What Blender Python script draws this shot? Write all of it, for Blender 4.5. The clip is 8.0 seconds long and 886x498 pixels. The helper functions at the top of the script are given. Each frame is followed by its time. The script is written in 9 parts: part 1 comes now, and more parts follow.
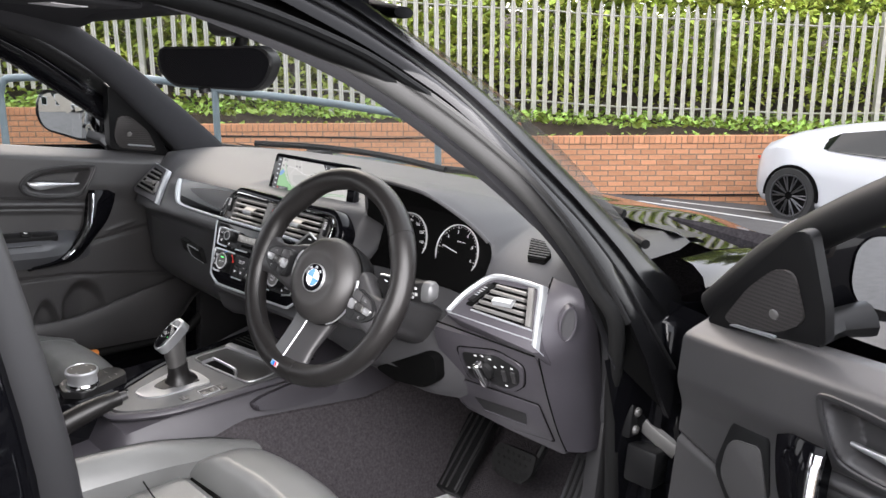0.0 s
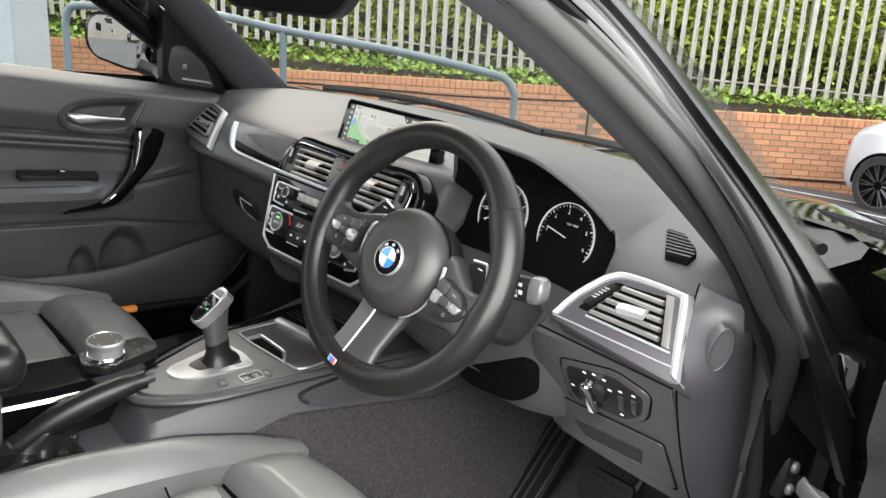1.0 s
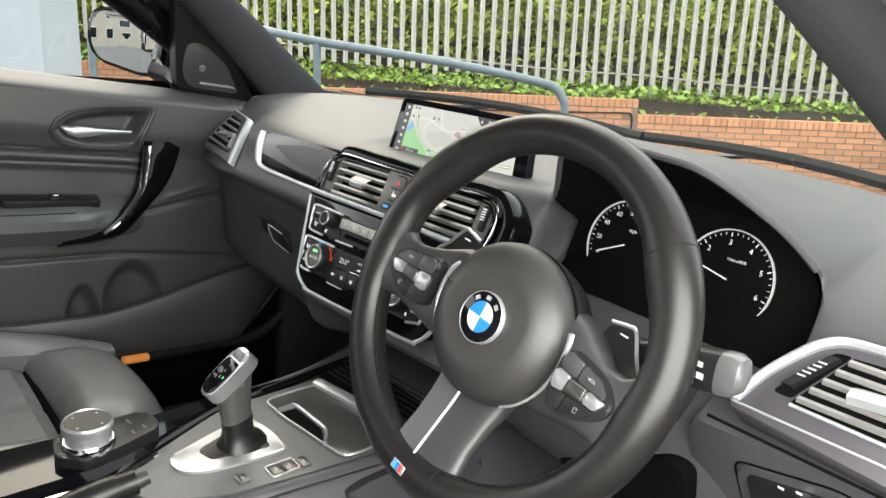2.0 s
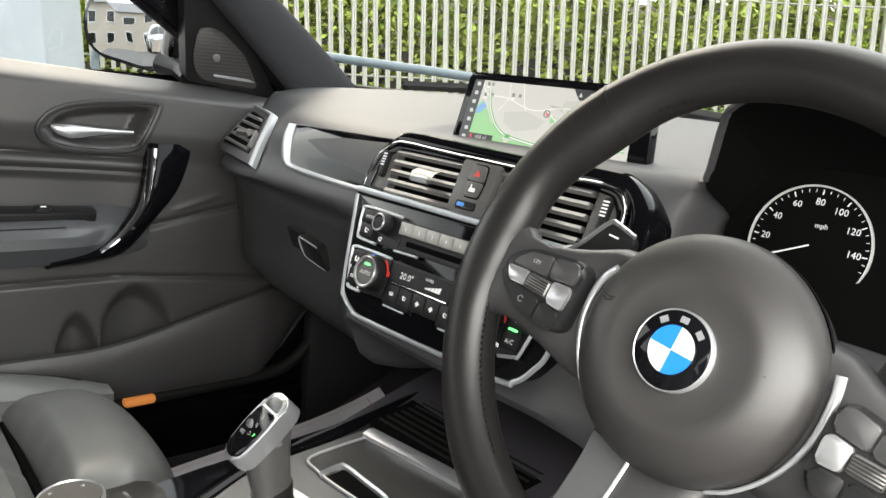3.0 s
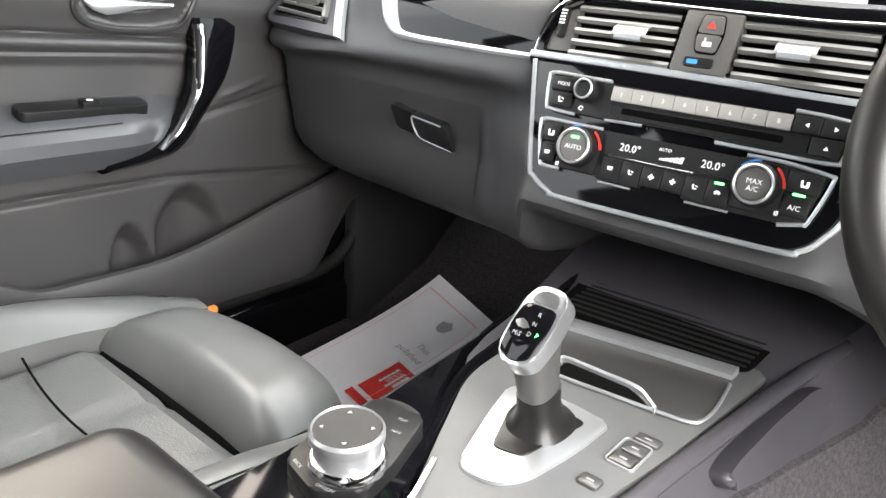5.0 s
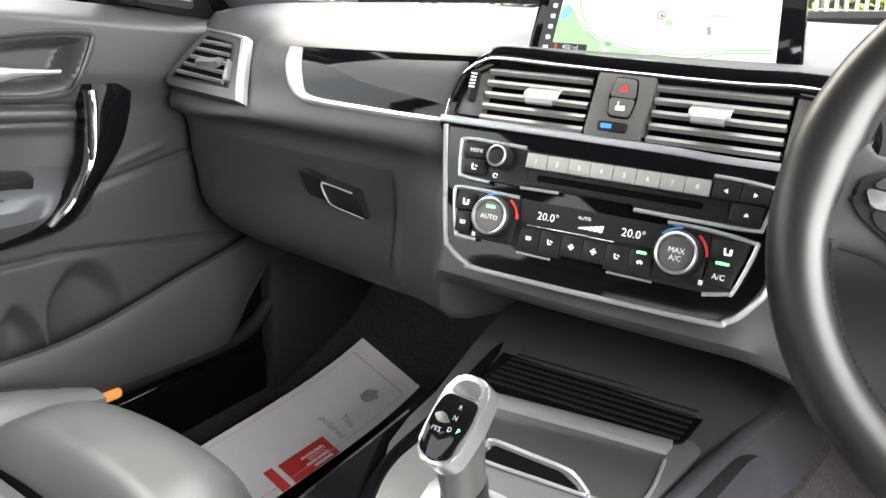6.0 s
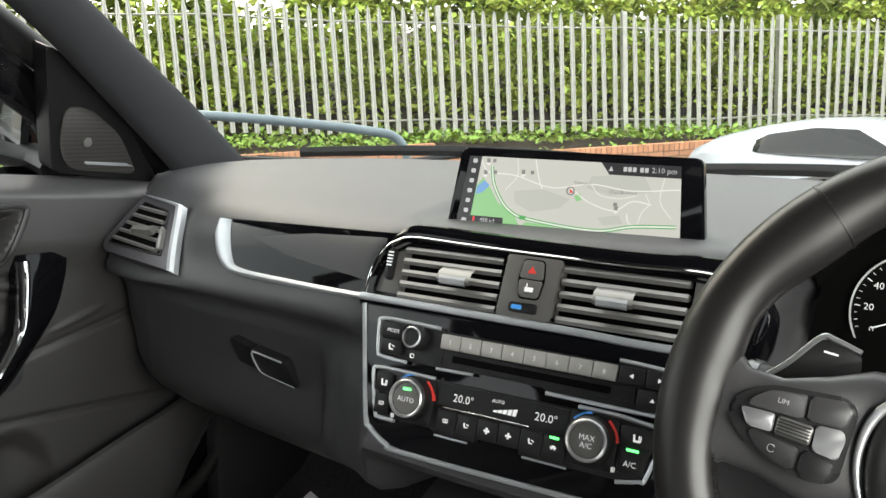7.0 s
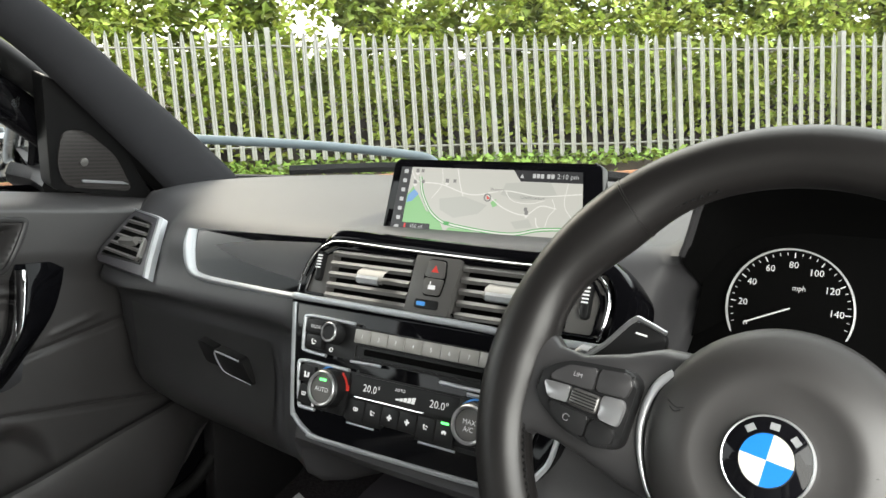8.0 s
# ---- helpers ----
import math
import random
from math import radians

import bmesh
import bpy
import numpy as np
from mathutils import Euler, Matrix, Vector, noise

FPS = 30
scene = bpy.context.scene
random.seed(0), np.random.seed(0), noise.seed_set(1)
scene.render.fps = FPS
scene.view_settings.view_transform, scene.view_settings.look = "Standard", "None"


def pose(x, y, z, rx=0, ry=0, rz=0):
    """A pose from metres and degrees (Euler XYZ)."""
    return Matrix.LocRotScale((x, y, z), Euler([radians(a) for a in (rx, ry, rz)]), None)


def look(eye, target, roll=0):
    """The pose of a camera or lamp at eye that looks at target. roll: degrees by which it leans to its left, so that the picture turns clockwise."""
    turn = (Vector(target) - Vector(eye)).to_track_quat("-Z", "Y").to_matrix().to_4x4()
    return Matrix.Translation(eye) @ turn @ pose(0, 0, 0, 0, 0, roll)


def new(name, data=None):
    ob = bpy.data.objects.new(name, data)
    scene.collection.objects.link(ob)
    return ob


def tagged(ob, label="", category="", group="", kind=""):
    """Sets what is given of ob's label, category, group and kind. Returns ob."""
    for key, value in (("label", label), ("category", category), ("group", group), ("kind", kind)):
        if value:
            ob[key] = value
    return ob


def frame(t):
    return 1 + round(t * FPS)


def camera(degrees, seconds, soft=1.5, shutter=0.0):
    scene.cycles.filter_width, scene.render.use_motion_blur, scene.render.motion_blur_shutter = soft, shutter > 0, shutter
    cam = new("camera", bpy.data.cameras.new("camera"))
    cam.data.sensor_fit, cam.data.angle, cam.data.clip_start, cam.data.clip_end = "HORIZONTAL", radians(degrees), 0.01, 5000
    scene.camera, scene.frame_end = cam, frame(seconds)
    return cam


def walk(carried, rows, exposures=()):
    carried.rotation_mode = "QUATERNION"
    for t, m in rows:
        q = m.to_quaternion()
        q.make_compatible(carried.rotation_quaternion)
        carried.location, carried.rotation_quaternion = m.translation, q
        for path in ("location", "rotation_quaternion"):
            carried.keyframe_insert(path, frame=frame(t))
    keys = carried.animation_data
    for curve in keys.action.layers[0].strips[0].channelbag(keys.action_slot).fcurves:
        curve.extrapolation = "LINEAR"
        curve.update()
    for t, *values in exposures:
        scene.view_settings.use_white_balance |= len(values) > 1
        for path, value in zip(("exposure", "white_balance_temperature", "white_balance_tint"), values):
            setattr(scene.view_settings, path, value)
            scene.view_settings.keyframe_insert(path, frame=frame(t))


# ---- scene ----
cam = camera(59.2, 8.0)
METRES, EYE, TILT, LEAN, TURN = 1.63, 1.19, 0.0, 0.0, 44.0
ROWS = [
    (0.0, 0.0, 0.0, 0.0, -0.05, -12.23, 0.25),
    (0.5, -0.0163, 0.0595, -0.0132, 3.14, -13.85, -2.15),
    (1.0, -0.0458, 0.166, -0.0216, 4.82, -15.22, -3.22),
    (1.5, -0.0776, 0.2702, -0.0306, 6.11, -15.18, -2.63),
    (3.0, -0.1746, 0.4937, -0.1042, 7.26, -12.11, -0.92),
    (3.5, -0.2374, 0.5147, -0.1017, 5.96, -13.76, 0.93),
    (4.0, -0.2917, 0.5113, -0.0986, 6.13, -16.36, 2.93),
    (5.5, -0.3926, 0.5445, -0.1282, -6.2, -21.54, 0.53),
    (6.0, -0.3651, 0.5696, -0.1099, -7.97, -17.99, 1.54),
    (6.5, -0.3426, 0.5837, -0.0824, -9.72, -13.3, 2.29),
    (7.0, -0.327, 0.5726, -0.0691, -9.9, -10.43, 2.98),
    (7.5, -0.3063, 0.5493, -0.0685, -8.39, -8.73, 2.91),
    (8.0, -0.2449, 0.5249, -0.082, -5.33, -8.34, 3.95),
]
# seconds, stops, kelvin, tint: the phone brightens as it looks down into the footwell
EXPOSURES = [(0.0, 1.22, 6800, 14), (1.0, 1.32, 7000, 9), (1.5, 1.43, 7100, 7), (3.0, 1.57, 7150, 8), (4.0, 2.02, 7150, 10), (5.3, 2.68, 7000, 10), (5.6, 2.68, 7000, 10), (6.1, 2.43, 7000, 9), (6.5, 1.93, 7000, 7), (7.0, 1.44, 7100, 6), (8.0, 1.39, 7100, 6)]
walk(cam, [(t, pose(0, 0, EYE, TILT, LEAN, TURN) @ pose(METRES * x, METRES * y, METRES * z, 90 + pitch, roll, yaw)) for t, x, y, z, yaw, pitch, roll in ROWS], EXPOSURES)

# The car's own axes (x to its right, y forward, z up from its ground) in the world: parked on a slope
CAR = Matrix(((0.9984, 0.0, 0.0574, -1.417), (-0.0032, 0.9985, 0.0554, 0.6855), (-0.0573, -0.0555, 0.9968, 0.024), (0, 0, 0, 1)))
# The yard's axes: x along the fence, y towards it
YARD = Matrix.Rotation(radians(TURN), 4, "Z")

# ---- world, sun, exposure ----
world = bpy.data.worlds.new("overcast_sky")
scene.world = world
world.use_nodes = True
wn = world.node_tree
sky = wn.nodes.new("ShaderNodeTexSky")
sky.sky_type, sky.sun_disc = "NISHITA", False
sky.sun_elevation, sky.sun_rotation = radians(42), radians(290)
sky.air_density, sky.dust_density = 1.0, 4.0
pale = wn.nodes.new("ShaderNodeMix")
pale.data_type = "RGBA"
pale.inputs[0].default_value = 0.65
pale.inputs[7].default_value = (9.0, 9.4, 10.0, 1)
wn.links.new(sky.outputs[0], pale.inputs[6])
wn.links.new(pale.outputs[2], wn.nodes["Background"].inputs[0])
wn.nodes["Background"].inputs[1].default_value = 0.2
sun = new("sun", bpy.data.lights.new("sun", "SUN"))
sun.data.energy, sun.data.angle, sun.data.color = 0.6, radians(100), (1.0, 0.96, 0.9)
sun.matrix_world = look((0, 0, 30), Vector((0, 0, 30)) - Vector((math.sin(radians(290)) * math.cos(radians(42)), math.cos(radians(290)) * math.cos(radians(42)), math.sin(radians(42)))))

# added area lamp in the open doorway, tops up the sky's light inside
for nm, place, aim, sx, sy, watts in (("door_fill_lamp", (0.72, -0.28, 1.03), (-0.55, -0.06, 0.48), 0.7, 0.4, 5.0),):
    lamp = new(nm, bpy.data.lights.new(nm, "AREA"))
    lamp.data.shape, lamp.data.size, lamp.data.size_y, lamp.data.energy, lamp.data.color = "RECTANGLE", sx, sy, watts, (0.95, 0.97, 1.0)
    lamp.matrix_world = CAR @ look(place, aim)
# ---- materials ----
def mat(name, color, rough=0.5, metal=0.0, bump=0.0, scale=400.0, var=0.0, vscale=8.0, spec=0.5, coat=0.0, coat_rough=0.03, emit=None, emit_strength=1.0, stretch=None, per_object=0.0):
    """A procedural surface: base colour varied at a broad scale, fine grain as bump."""
    m = bpy.data.materials.new(name)
    m.use_nodes = True
    nt = m.node_tree
    b = nt.nodes["Principled BSDF"]
    b.inputs["Base Color"].default_value = (*color, 1)
    b.inputs["Roughness"].default_value, b.inputs["Metallic"].default_value = rough, metal
    b.inputs["Specular IOR Level"].default_value = spec
    b.inputs["Coat Weight"].default_value, b.inputs["Coat Roughness"].default_value = coat, coat_rough
    if emit:
        b.inputs["Emission Color"].default_value, b.inputs["Emission Strength"].default_value = (*emit, 1), emit_strength
    if not (bump or var or per_object):
        return m
    co = nt.nodes.new("ShaderNodeTexCoord").outputs["Object"]
    if stretch:
        mp = nt.nodes.new("ShaderNodeMapping")
        mp.inputs["Scale"].default_value = stretch
        nt.links.new(co, mp.inputs[0])
        co = mp.outputs[0]
    if var or per_object:
        n = nt.nodes.new("ShaderNodeTexNoise")
        n.inputs["Scale"].default_value, n.inputs["Detail"].default_value = vscale, 6
        nt.links.new(co, n.inputs["Vector"])
        val = n.outputs["Fac"]
        if per_object:
            oi = nt.nodes.new("ShaderNodeObjectInfo")
            mx = nt.nodes.new("ShaderNodeMix")
            mx.inputs[0].default_value = per_object
            nt.links.new(val, mx.inputs[2])
            nt.links.new(oi.outputs["Random"], mx.inputs[3])
            val = mx.outputs[0]
        hv = nt.nodes.new("ShaderNodeHueSaturation")
        hv.inputs["Color"].default_value = (*color, 1)
        mr = nt.nodes.new("ShaderNodeMapRange")
        mr.inputs["From Min"].default_value, mr.inputs["From Max"].default_value = 0.2, 0.8
        mr.inputs["To Min"].default_value, mr.inputs["To Max"].default_value = 1 - var, 1 + var
        nt.links.new(val, mr.inputs["Value"])
        nt.links.new(mr.outputs[0], hv.inputs["Value"])
        nt.links.new(hv.outputs[0], b.inputs["Base Color"])
        rr = nt.nodes.new("ShaderNodeMapRange")
        rr.inputs["To Min"].default_value, rr.inputs["To Max"].default_value = max(0.02, rough - 0.12 * min(1, var * 3)), min(1, rough + 0.12 * min(1, var * 3))
        nt.links.new(n.outputs["Fac"], rr.inputs["Value"])
        nt.links.new(rr.outputs[0], b.inputs["Roughness"])
    if bump:
        g = nt.nodes.new("ShaderNodeTexVoronoi")
        g.inputs["Scale"].default_value = scale
        nt.links.new(co, g.inputs["Vector"])
        bp = nt.nodes.new("ShaderNodeBump")
        bp.inputs["Strength"].default_value, bp.inputs["Distance"].default_value = bump, 0.4 / scale
        nt.links.new(g.outputs["Distance"], bp.inputs["Height"])
        nt.links.new(bp.outputs[0], b.inputs["Normal"])
    return m


def glass(name, tint=(0.93, 0.96, 0.95), gloss=1.0):
    """A thin pane: lets light straight through, mirrors by Fresnel."""
    m = bpy.data.materials.new(name)
    m.use_nodes = True
    nt = m.node_tree
    out = nt.nodes["Material Output"]
    tr, gl = nt.nodes.new("ShaderNodeBsdfTransparent"), nt.nodes.new("ShaderNodeBsdfGlossy")
    tr.inputs[0].default_value = (*tint, 1)
    gl.inputs["Roughness"].default_value = 0.01
    lw, mx = nt.nodes.new("ShaderNodeLayerWeight"), nt.nodes.new("ShaderNodeMixShader")
    lw.inputs[0].default_value = 0.5
    pw, mul = nt.nodes.new("ShaderNodeMath"), nt.nodes.new("ShaderNodeMath")
    pw.operation, mul.operation = "POWER", "MULTIPLY_ADD"
    pw.inputs[1].default_value = 5
    mul.inputs[1].default_value, mul.inputs[2].default_value = 0.8 * gloss, 0.06 * gloss
    nt.links.new(lw.outputs["Facing"], pw.inputs[0])
    nt.links.new(pw.outputs[0], mul.inputs[0])
    nt.links.new(mul.outputs[0], mx.inputs[0])
    nt.links.new(tr.outputs[0], mx.inputs[1])
    nt.links.new(gl.outputs[0], mx.inputs[2])
    nt.links.new(mx.outputs[0], out.inputs[0])
    return m


DASH = mat("soft_dash_plastic", (0.050, 0.0492, 0.0525), 0.56, bump=0.12, scale=1500, var=0.1, vscale=12)
PLASTIC = mat("grained_black_plastic", (0.033, 0.0322, 0.0335), 0.40, bump=0.1, scale=1500, var=0.1, vscale=15)
LOWER = mat("hard_grey_plastic", (0.052, 0.048, 0.056), 0.46, bump=0.1, scale=1500, var=0.08, vscale=10)
DOORTRIM = mat("grey_door_trim", (0.058, 0.056, 0.057), 0.42, bump=0.12, scale=1400, var=0.1, vscale=9)
DARK = mat("dark_plastic", (0.011, 0.011, 0.0115), 0.42, spec=0.25, bump=0.1, scale=1500)
# VOID also fills vents and gaps, its black standing for their shade
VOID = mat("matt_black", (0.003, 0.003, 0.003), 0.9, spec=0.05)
PIANO = mat("piano_black_lacquer", (0.004, 0.004, 0.005), 0.05, spec=0.18)
COVER = mat("airbag_cover_plastic", (0.025, 0.0235, 0.0232), 0.46, bump=0.1, scale=1500, var=0.06, vscale=15)
VENTGREY = mat("warm_grey_vent_plastic", (0.095, 0.091, 0.087), 0.42, bump=0.1, scale=1500, var=0.08, vscale=20)
LEATHER = mat("black_leather", (0.0100, 0.0092, 0.0091), 0.36, spec=0.36, bump=0.07, scale=1500, var=0.14, vscale=14)
SEATL = mat("seat_leather", (0.132, 0.134, 0.132), 0.33, bump=0.1, scale=900, var=0.16, vscale=9)
ARMLEATHER = mat("door_arm_leather", (0.075, 0.077, 0.083), 0.32, bump=0.08, scale=900, var=0.1, vscale=9)
SEATP = mat("perforated_leather", (0.130, 0.132, 0.130), 0.38, bump=0.25, scale=420, var=0.12, vscale=9)
ALU = mat("satin_silver_trim", (0.56, 0.57, 0.585), 0.34, metal=0.75, var=0.05, vscale=40)
PEARL = mat("matt_silver_trim", (0.47, 0.49, 0.51), 0.4, metal=0.6, var=0.04, vscale=50)
PEARLGREY = mat("pearl_grey_panel", (0.12, 0.122, 0.125), 0.35, metal=0.5)
SATIN = mat("satin_silver_keys", (0.46, 0.46, 0.47), 0.3, metal=0.8)
STEM = mat("dark_grey_metal", (0.13, 0.127, 0.124), 0.3, metal=0.6)
GRIPALU = mat("satin_grip_metal", (0.48, 0.49, 0.5), 0.28, metal=0.85)
CHROME = mat("chrome", (0.85, 0.85, 0.86), 0.08, metal=1.0)
BRUSHED = mat("brushed_grey_console", (0.125, 0.126, 0.127), 0.5, metal=0.2, var=0.06, vscale=60, stretch=(1, 30, 1))
KEYGREY = mat("silver_grey_keys", (0.34, 0.33, 0.31), 0.42, metal=0.3)
GUN = mat("gunmetal_slats", (0.21, 0.205, 0.198), 0.32, metal=0.5)
CARPET = mat("grey_carpet", (0.062, 0.056, 0.060), 0.95, bump=1.0, scale=320, var=0.45, vscale=190, spec=0.1)
HEADLINE = mat("anthracite_headliner", (0.026, 0.026, 0.029), 0.8, bump=0.3, scale=1200, var=0.08, vscale=20, spec=0.2)
PAINT = mat("black_car_paint", (0.004, 0.004, 0.005), 0.05, spec=0.28, var=0.02, vscale=3)
JAMB = mat("black_painted_jamb", (0.006, 0.006, 0.0065), 0.22, spec=0.2, var=0.05, vscale=6)
RUBBER = mat("rubber_seal", (0.013, 0.013, 0.013), 0.6, spec=0.2, bump=0.1, scale=900)
GLASS = glass("clear_glass")
MIRROR = mat("mirror_glass", (0.75, 0.78, 0.8), 0.01, metal=1.0)
# near-black colour stands in for the dark cabin mirrored in this glass
DARKMIRROR = mat("dark_reflection_glass", (0.006, 0.006, 0.007), 0.06, spec=0.3)
WHITE_INK = mat("white_print", (0.62, 0.62, 0.62), 0.5, emit=(0.9, 0.92, 1.0), emit_strength=0.16)
GREY_INK = mat("grey_print", (0.35, 0.35, 0.36), 0.5)
GREEN_LED = mat("green_led", (0.05, 0.6, 0.1), 0.4, emit=(0.1, 1.0, 0.2), emit_strength=1.2)
RED_INK = mat("red_print", (0.7, 0.05, 0.04), 0.4)
BLUE_INK = mat("blue_print", (0.05, 0.3, 0.8), 0.4)
RED_GLOW = mat("red_lamp", (0.8, 0.05, 0.03), 0.4, emit=(1, 0.08, 0.05), emit_strength=0.8)
BLUE_BADGE = mat("badge_blue", (0.012, 0.17, 0.6), 0.15, coat=1.0)
WHITE_BADGE = mat("badge_white", (0.62, 0.6, 0.56), 0.15, coat=1.0)
BRICK = mat("orange_red_brick", (0.6, 0.29, 0.16), 0.85, bump=0.5, scale=140, var=0.24, vscale=14, per_object=0.4, spec=0.2)
MORTAR = mat("mortar", (0.27, 0.19, 0.135), 0.95, bump=0.5, scale=200, var=0.2, vscale=20, spec=0.1)
GALV = mat("galvanised_steel", (0.45, 0.435, 0.385), 0.5, metal=0.3, var=0.2, vscale=9, bump=0.1, scale=60)
RAILPAINT = mat("grey_rail_paint", (0.13, 0.165, 0.18), 0.45, var=0.15, vscale=12)
ASPHALT = mat("asphalt", (0.085, 0.083, 0.083), 0.9, bump=0.8, scale=160, var=0.25, vscale=3, spec=0.2)
LINE = mat("worn_white_road_paint", (0.6, 0.6, 0.58), 0.8, var=0.25, vscale=18, bump=0.4, scale=160)
SOIL = mat("dark_soil", (0.045, 0.032, 0.02), 0.95, bump=1.0, scale=40, var=0.3, vscale=5)
WHITEPAINT = mat("white_car_paint", (0.47, 0.48, 0.5), 0.25, coat=0.5)
SILVERPAINT = mat("silver_car_paint", (0.3, 0.31, 0.32), 0.25, metal=0.4, coat=0.5)
RENDERED = mat("white_rendered_wall", (0.38, 0.41, 0.43), 0.7, var=0.06, vscale=4)
TYRE = mat("tyre_rubber", (0.02, 0.02, 0.02), 0.8, bump=0.3, scale=200)
RIMGREY = mat("dark_alloy", (0.09, 0.09, 0.095), 0.35, metal=0.8)
PAPER = mat("white_paper", (0.8, 0.78, 0.8), 0.7, var=0.03, vscale=20)
FILLTXT = mat("pale_pink_print", (0.75, 0.45, 0.48), 0.6)


def leafmat(name, color, var=0.35):
    m = mat(name, color, 0.6, var=0.05, vscale=2)
    nt = m.node_tree
    b = nt.nodes["Principled BSDF"]
    geo, hv = nt.nodes.new("ShaderNodeNewGeometry"), nt.nodes.new("ShaderNodeHueSaturation")
    mr = nt.nodes.new("ShaderNodeMapRange")
    mr.inputs["To Min"].default_value, mr.inputs["To Max"].default_value = 1 - var, 1 + var * 1.6
    hr = nt.nodes.new("ShaderNodeMapRange")
    hr.inputs["To Min"].default_value, hr.inputs["To Max"].default_value = 0.475, 0.515
    nt.links.new(geo.outputs["Random Per Island"], mr.inputs["Value"])
    nt.links.new(geo.outputs["Random Per Island"], hr.inputs["Value"])
    nt.links.new(mr.outputs[0], hv.inputs["Value"])
    nt.links.new(hr.outputs[0], hv.inputs["Hue"])
    hv.inputs["Color"].default_value = (*color, 1)
    nt.links.new(hv.outputs[0], b.inputs["Base Color"])
    b.inputs["Transmission Weight"].default_value = 0.0
    b.inputs["Subsurface Weight"].default_value = 0.0
    return m


LEAF = leafmat("green_leaves", (0.36, 0.43, 0.075))
LEAF_DARK = leafmat("dark_leaves", (0.25, 0.31, 0.065))
LEAF_LIGHT = leafmat("bright_ivy", (0.22, 0.34, 0.06))
BARK = mat("bark", (0.09, 0.07, 0.05), 0.9, bump=1.0, scale=60, var=0.3, vscale=10)


def meshed(name, color, hole, scale):
    """Perforated grille: fine dark holes in a regular grid."""
    m = mat(name, color, 0.5, metal=0.2)
    nt = m.node_tree
    co = nt.nodes.new("ShaderNodeTexCoord")
    vo = nt.nodes.new("ShaderNodeTexVoronoi")
    vo.inputs["Scale"].default_value, vo.inputs["Randomness"].default_value = scale, 0.0
    rp = nt.nodes.new("ShaderNodeValToRGB")
    rp.color_ramp.elements[0].position, rp.color_ramp.elements[1].position = 0.3, 0.42
    rp.color_ramp.elements[0].color, rp.color_ramp.elements[1].color = (*hole, 1), (*color, 1)
    nt.links.new(co.outputs["Object"], vo.inputs["Vector"])
    nt.links.new(vo.outputs["Distance"], rp.inputs[0])
    nt.links.new(rp.outputs[0], nt.nodes["Principled BSDF"].inputs["Base Color"])
    return m


MESHG = meshed("perforated_grille", (0.062, 0.057, 0.056), (0.012, 0.012, 0.012), 620)
SPEAKG = meshed("pale_perforated_grille", (0.13, 0.125, 0.125), (0.015, 0.015, 0.015), 520)
AMBER = mat("amber_lens", (0.7, 0.25, 0.07), 0.3, emit=(1.0, 0.36, 0.09), emit_strength=0.1)
GREYPANEL = mat("grey_cladding", (0.22, 0.24, 0.26), 0.5, var=0.05, vscale=3)
PEBBLE = mat("pebbledash_wall", (0.30, 0.27, 0.235), 0.9, var=0.15, vscale=6, bump=0.4, scale=60)
SLATE = mat("grey_slate_roof", (0.12, 0.12, 0.13), 0.7, var=0.2, vscale=6, bump=0.4, scale=30)
# ---- mesh tools ----
BASES = {}


def thing(name, base, label, category, group="", kind="", m=CAR):
    """An Empty at base (in the axes of m) that holds a thing's parts."""
    e = new(name)
    e.empty_display_size = 0.05
    e.matrix_world = m @ Matrix.Translation(base)
    BASES[e.name] = Vector(base)
    return tagged(e, label, category, group, kind)


def finish(bm, name, material, smooth=True):
    bmesh.ops.recalc_face_normals(bm, faces=bm.faces)
    me = bpy.data.meshes.new(name)
    bm.to_mesh(me)
    bm.free()
    for p in me.polygons:
        p.use_smooth = smooth
    if smooth:
        me.set_sharp_from_angle(angle=radians(38))
    me.materials.append(material)
    return me


def part(name, bm, material, parent, label="", smooth=True, kind=""):
    """One mesh object under a thing or a part; bm is in the same axes as the thing's base."""
    base = BASES[parent.name]
    bmesh.ops.translate(bm, verts=bm.verts, vec=-base)
    ob = new(name, finish(bm, name, material, smooth))
    ob.parent = parent
    BASES[ob.name] = base
    return tagged(ob, label, kind=kind)


def single(name, bm, material, base, label, category, group="", kind="", m=CAR, smooth=True):
    """A thing of one mesh."""
    bmesh.ops.translate(bm, verts=bm.verts, vec=-Vector(base))
    ob = new(name, finish(bm, name, material, smooth))
    ob.matrix_world = m @ Matrix.Translation(base)
    BASES[ob.name] = Vector(base)
    return tagged(ob, label, category, group, kind)


def lerp(a, b, t):
    return a + (b - a) * t


def keyed(keys, x):
    """Piecewise smooth value at x of keys (x, value...)."""
    if x <= keys[0][0]:
        return keys[0][1:]
    for a, b in zip(keys, keys[1:]):
        if x <= b[0]:
            t = (x - a[0]) / (b[0] - a[0])
            return tuple(lerp(p, q, t) for p, q in zip(a[1:], b[1:]))
    return keys[-1][1:]


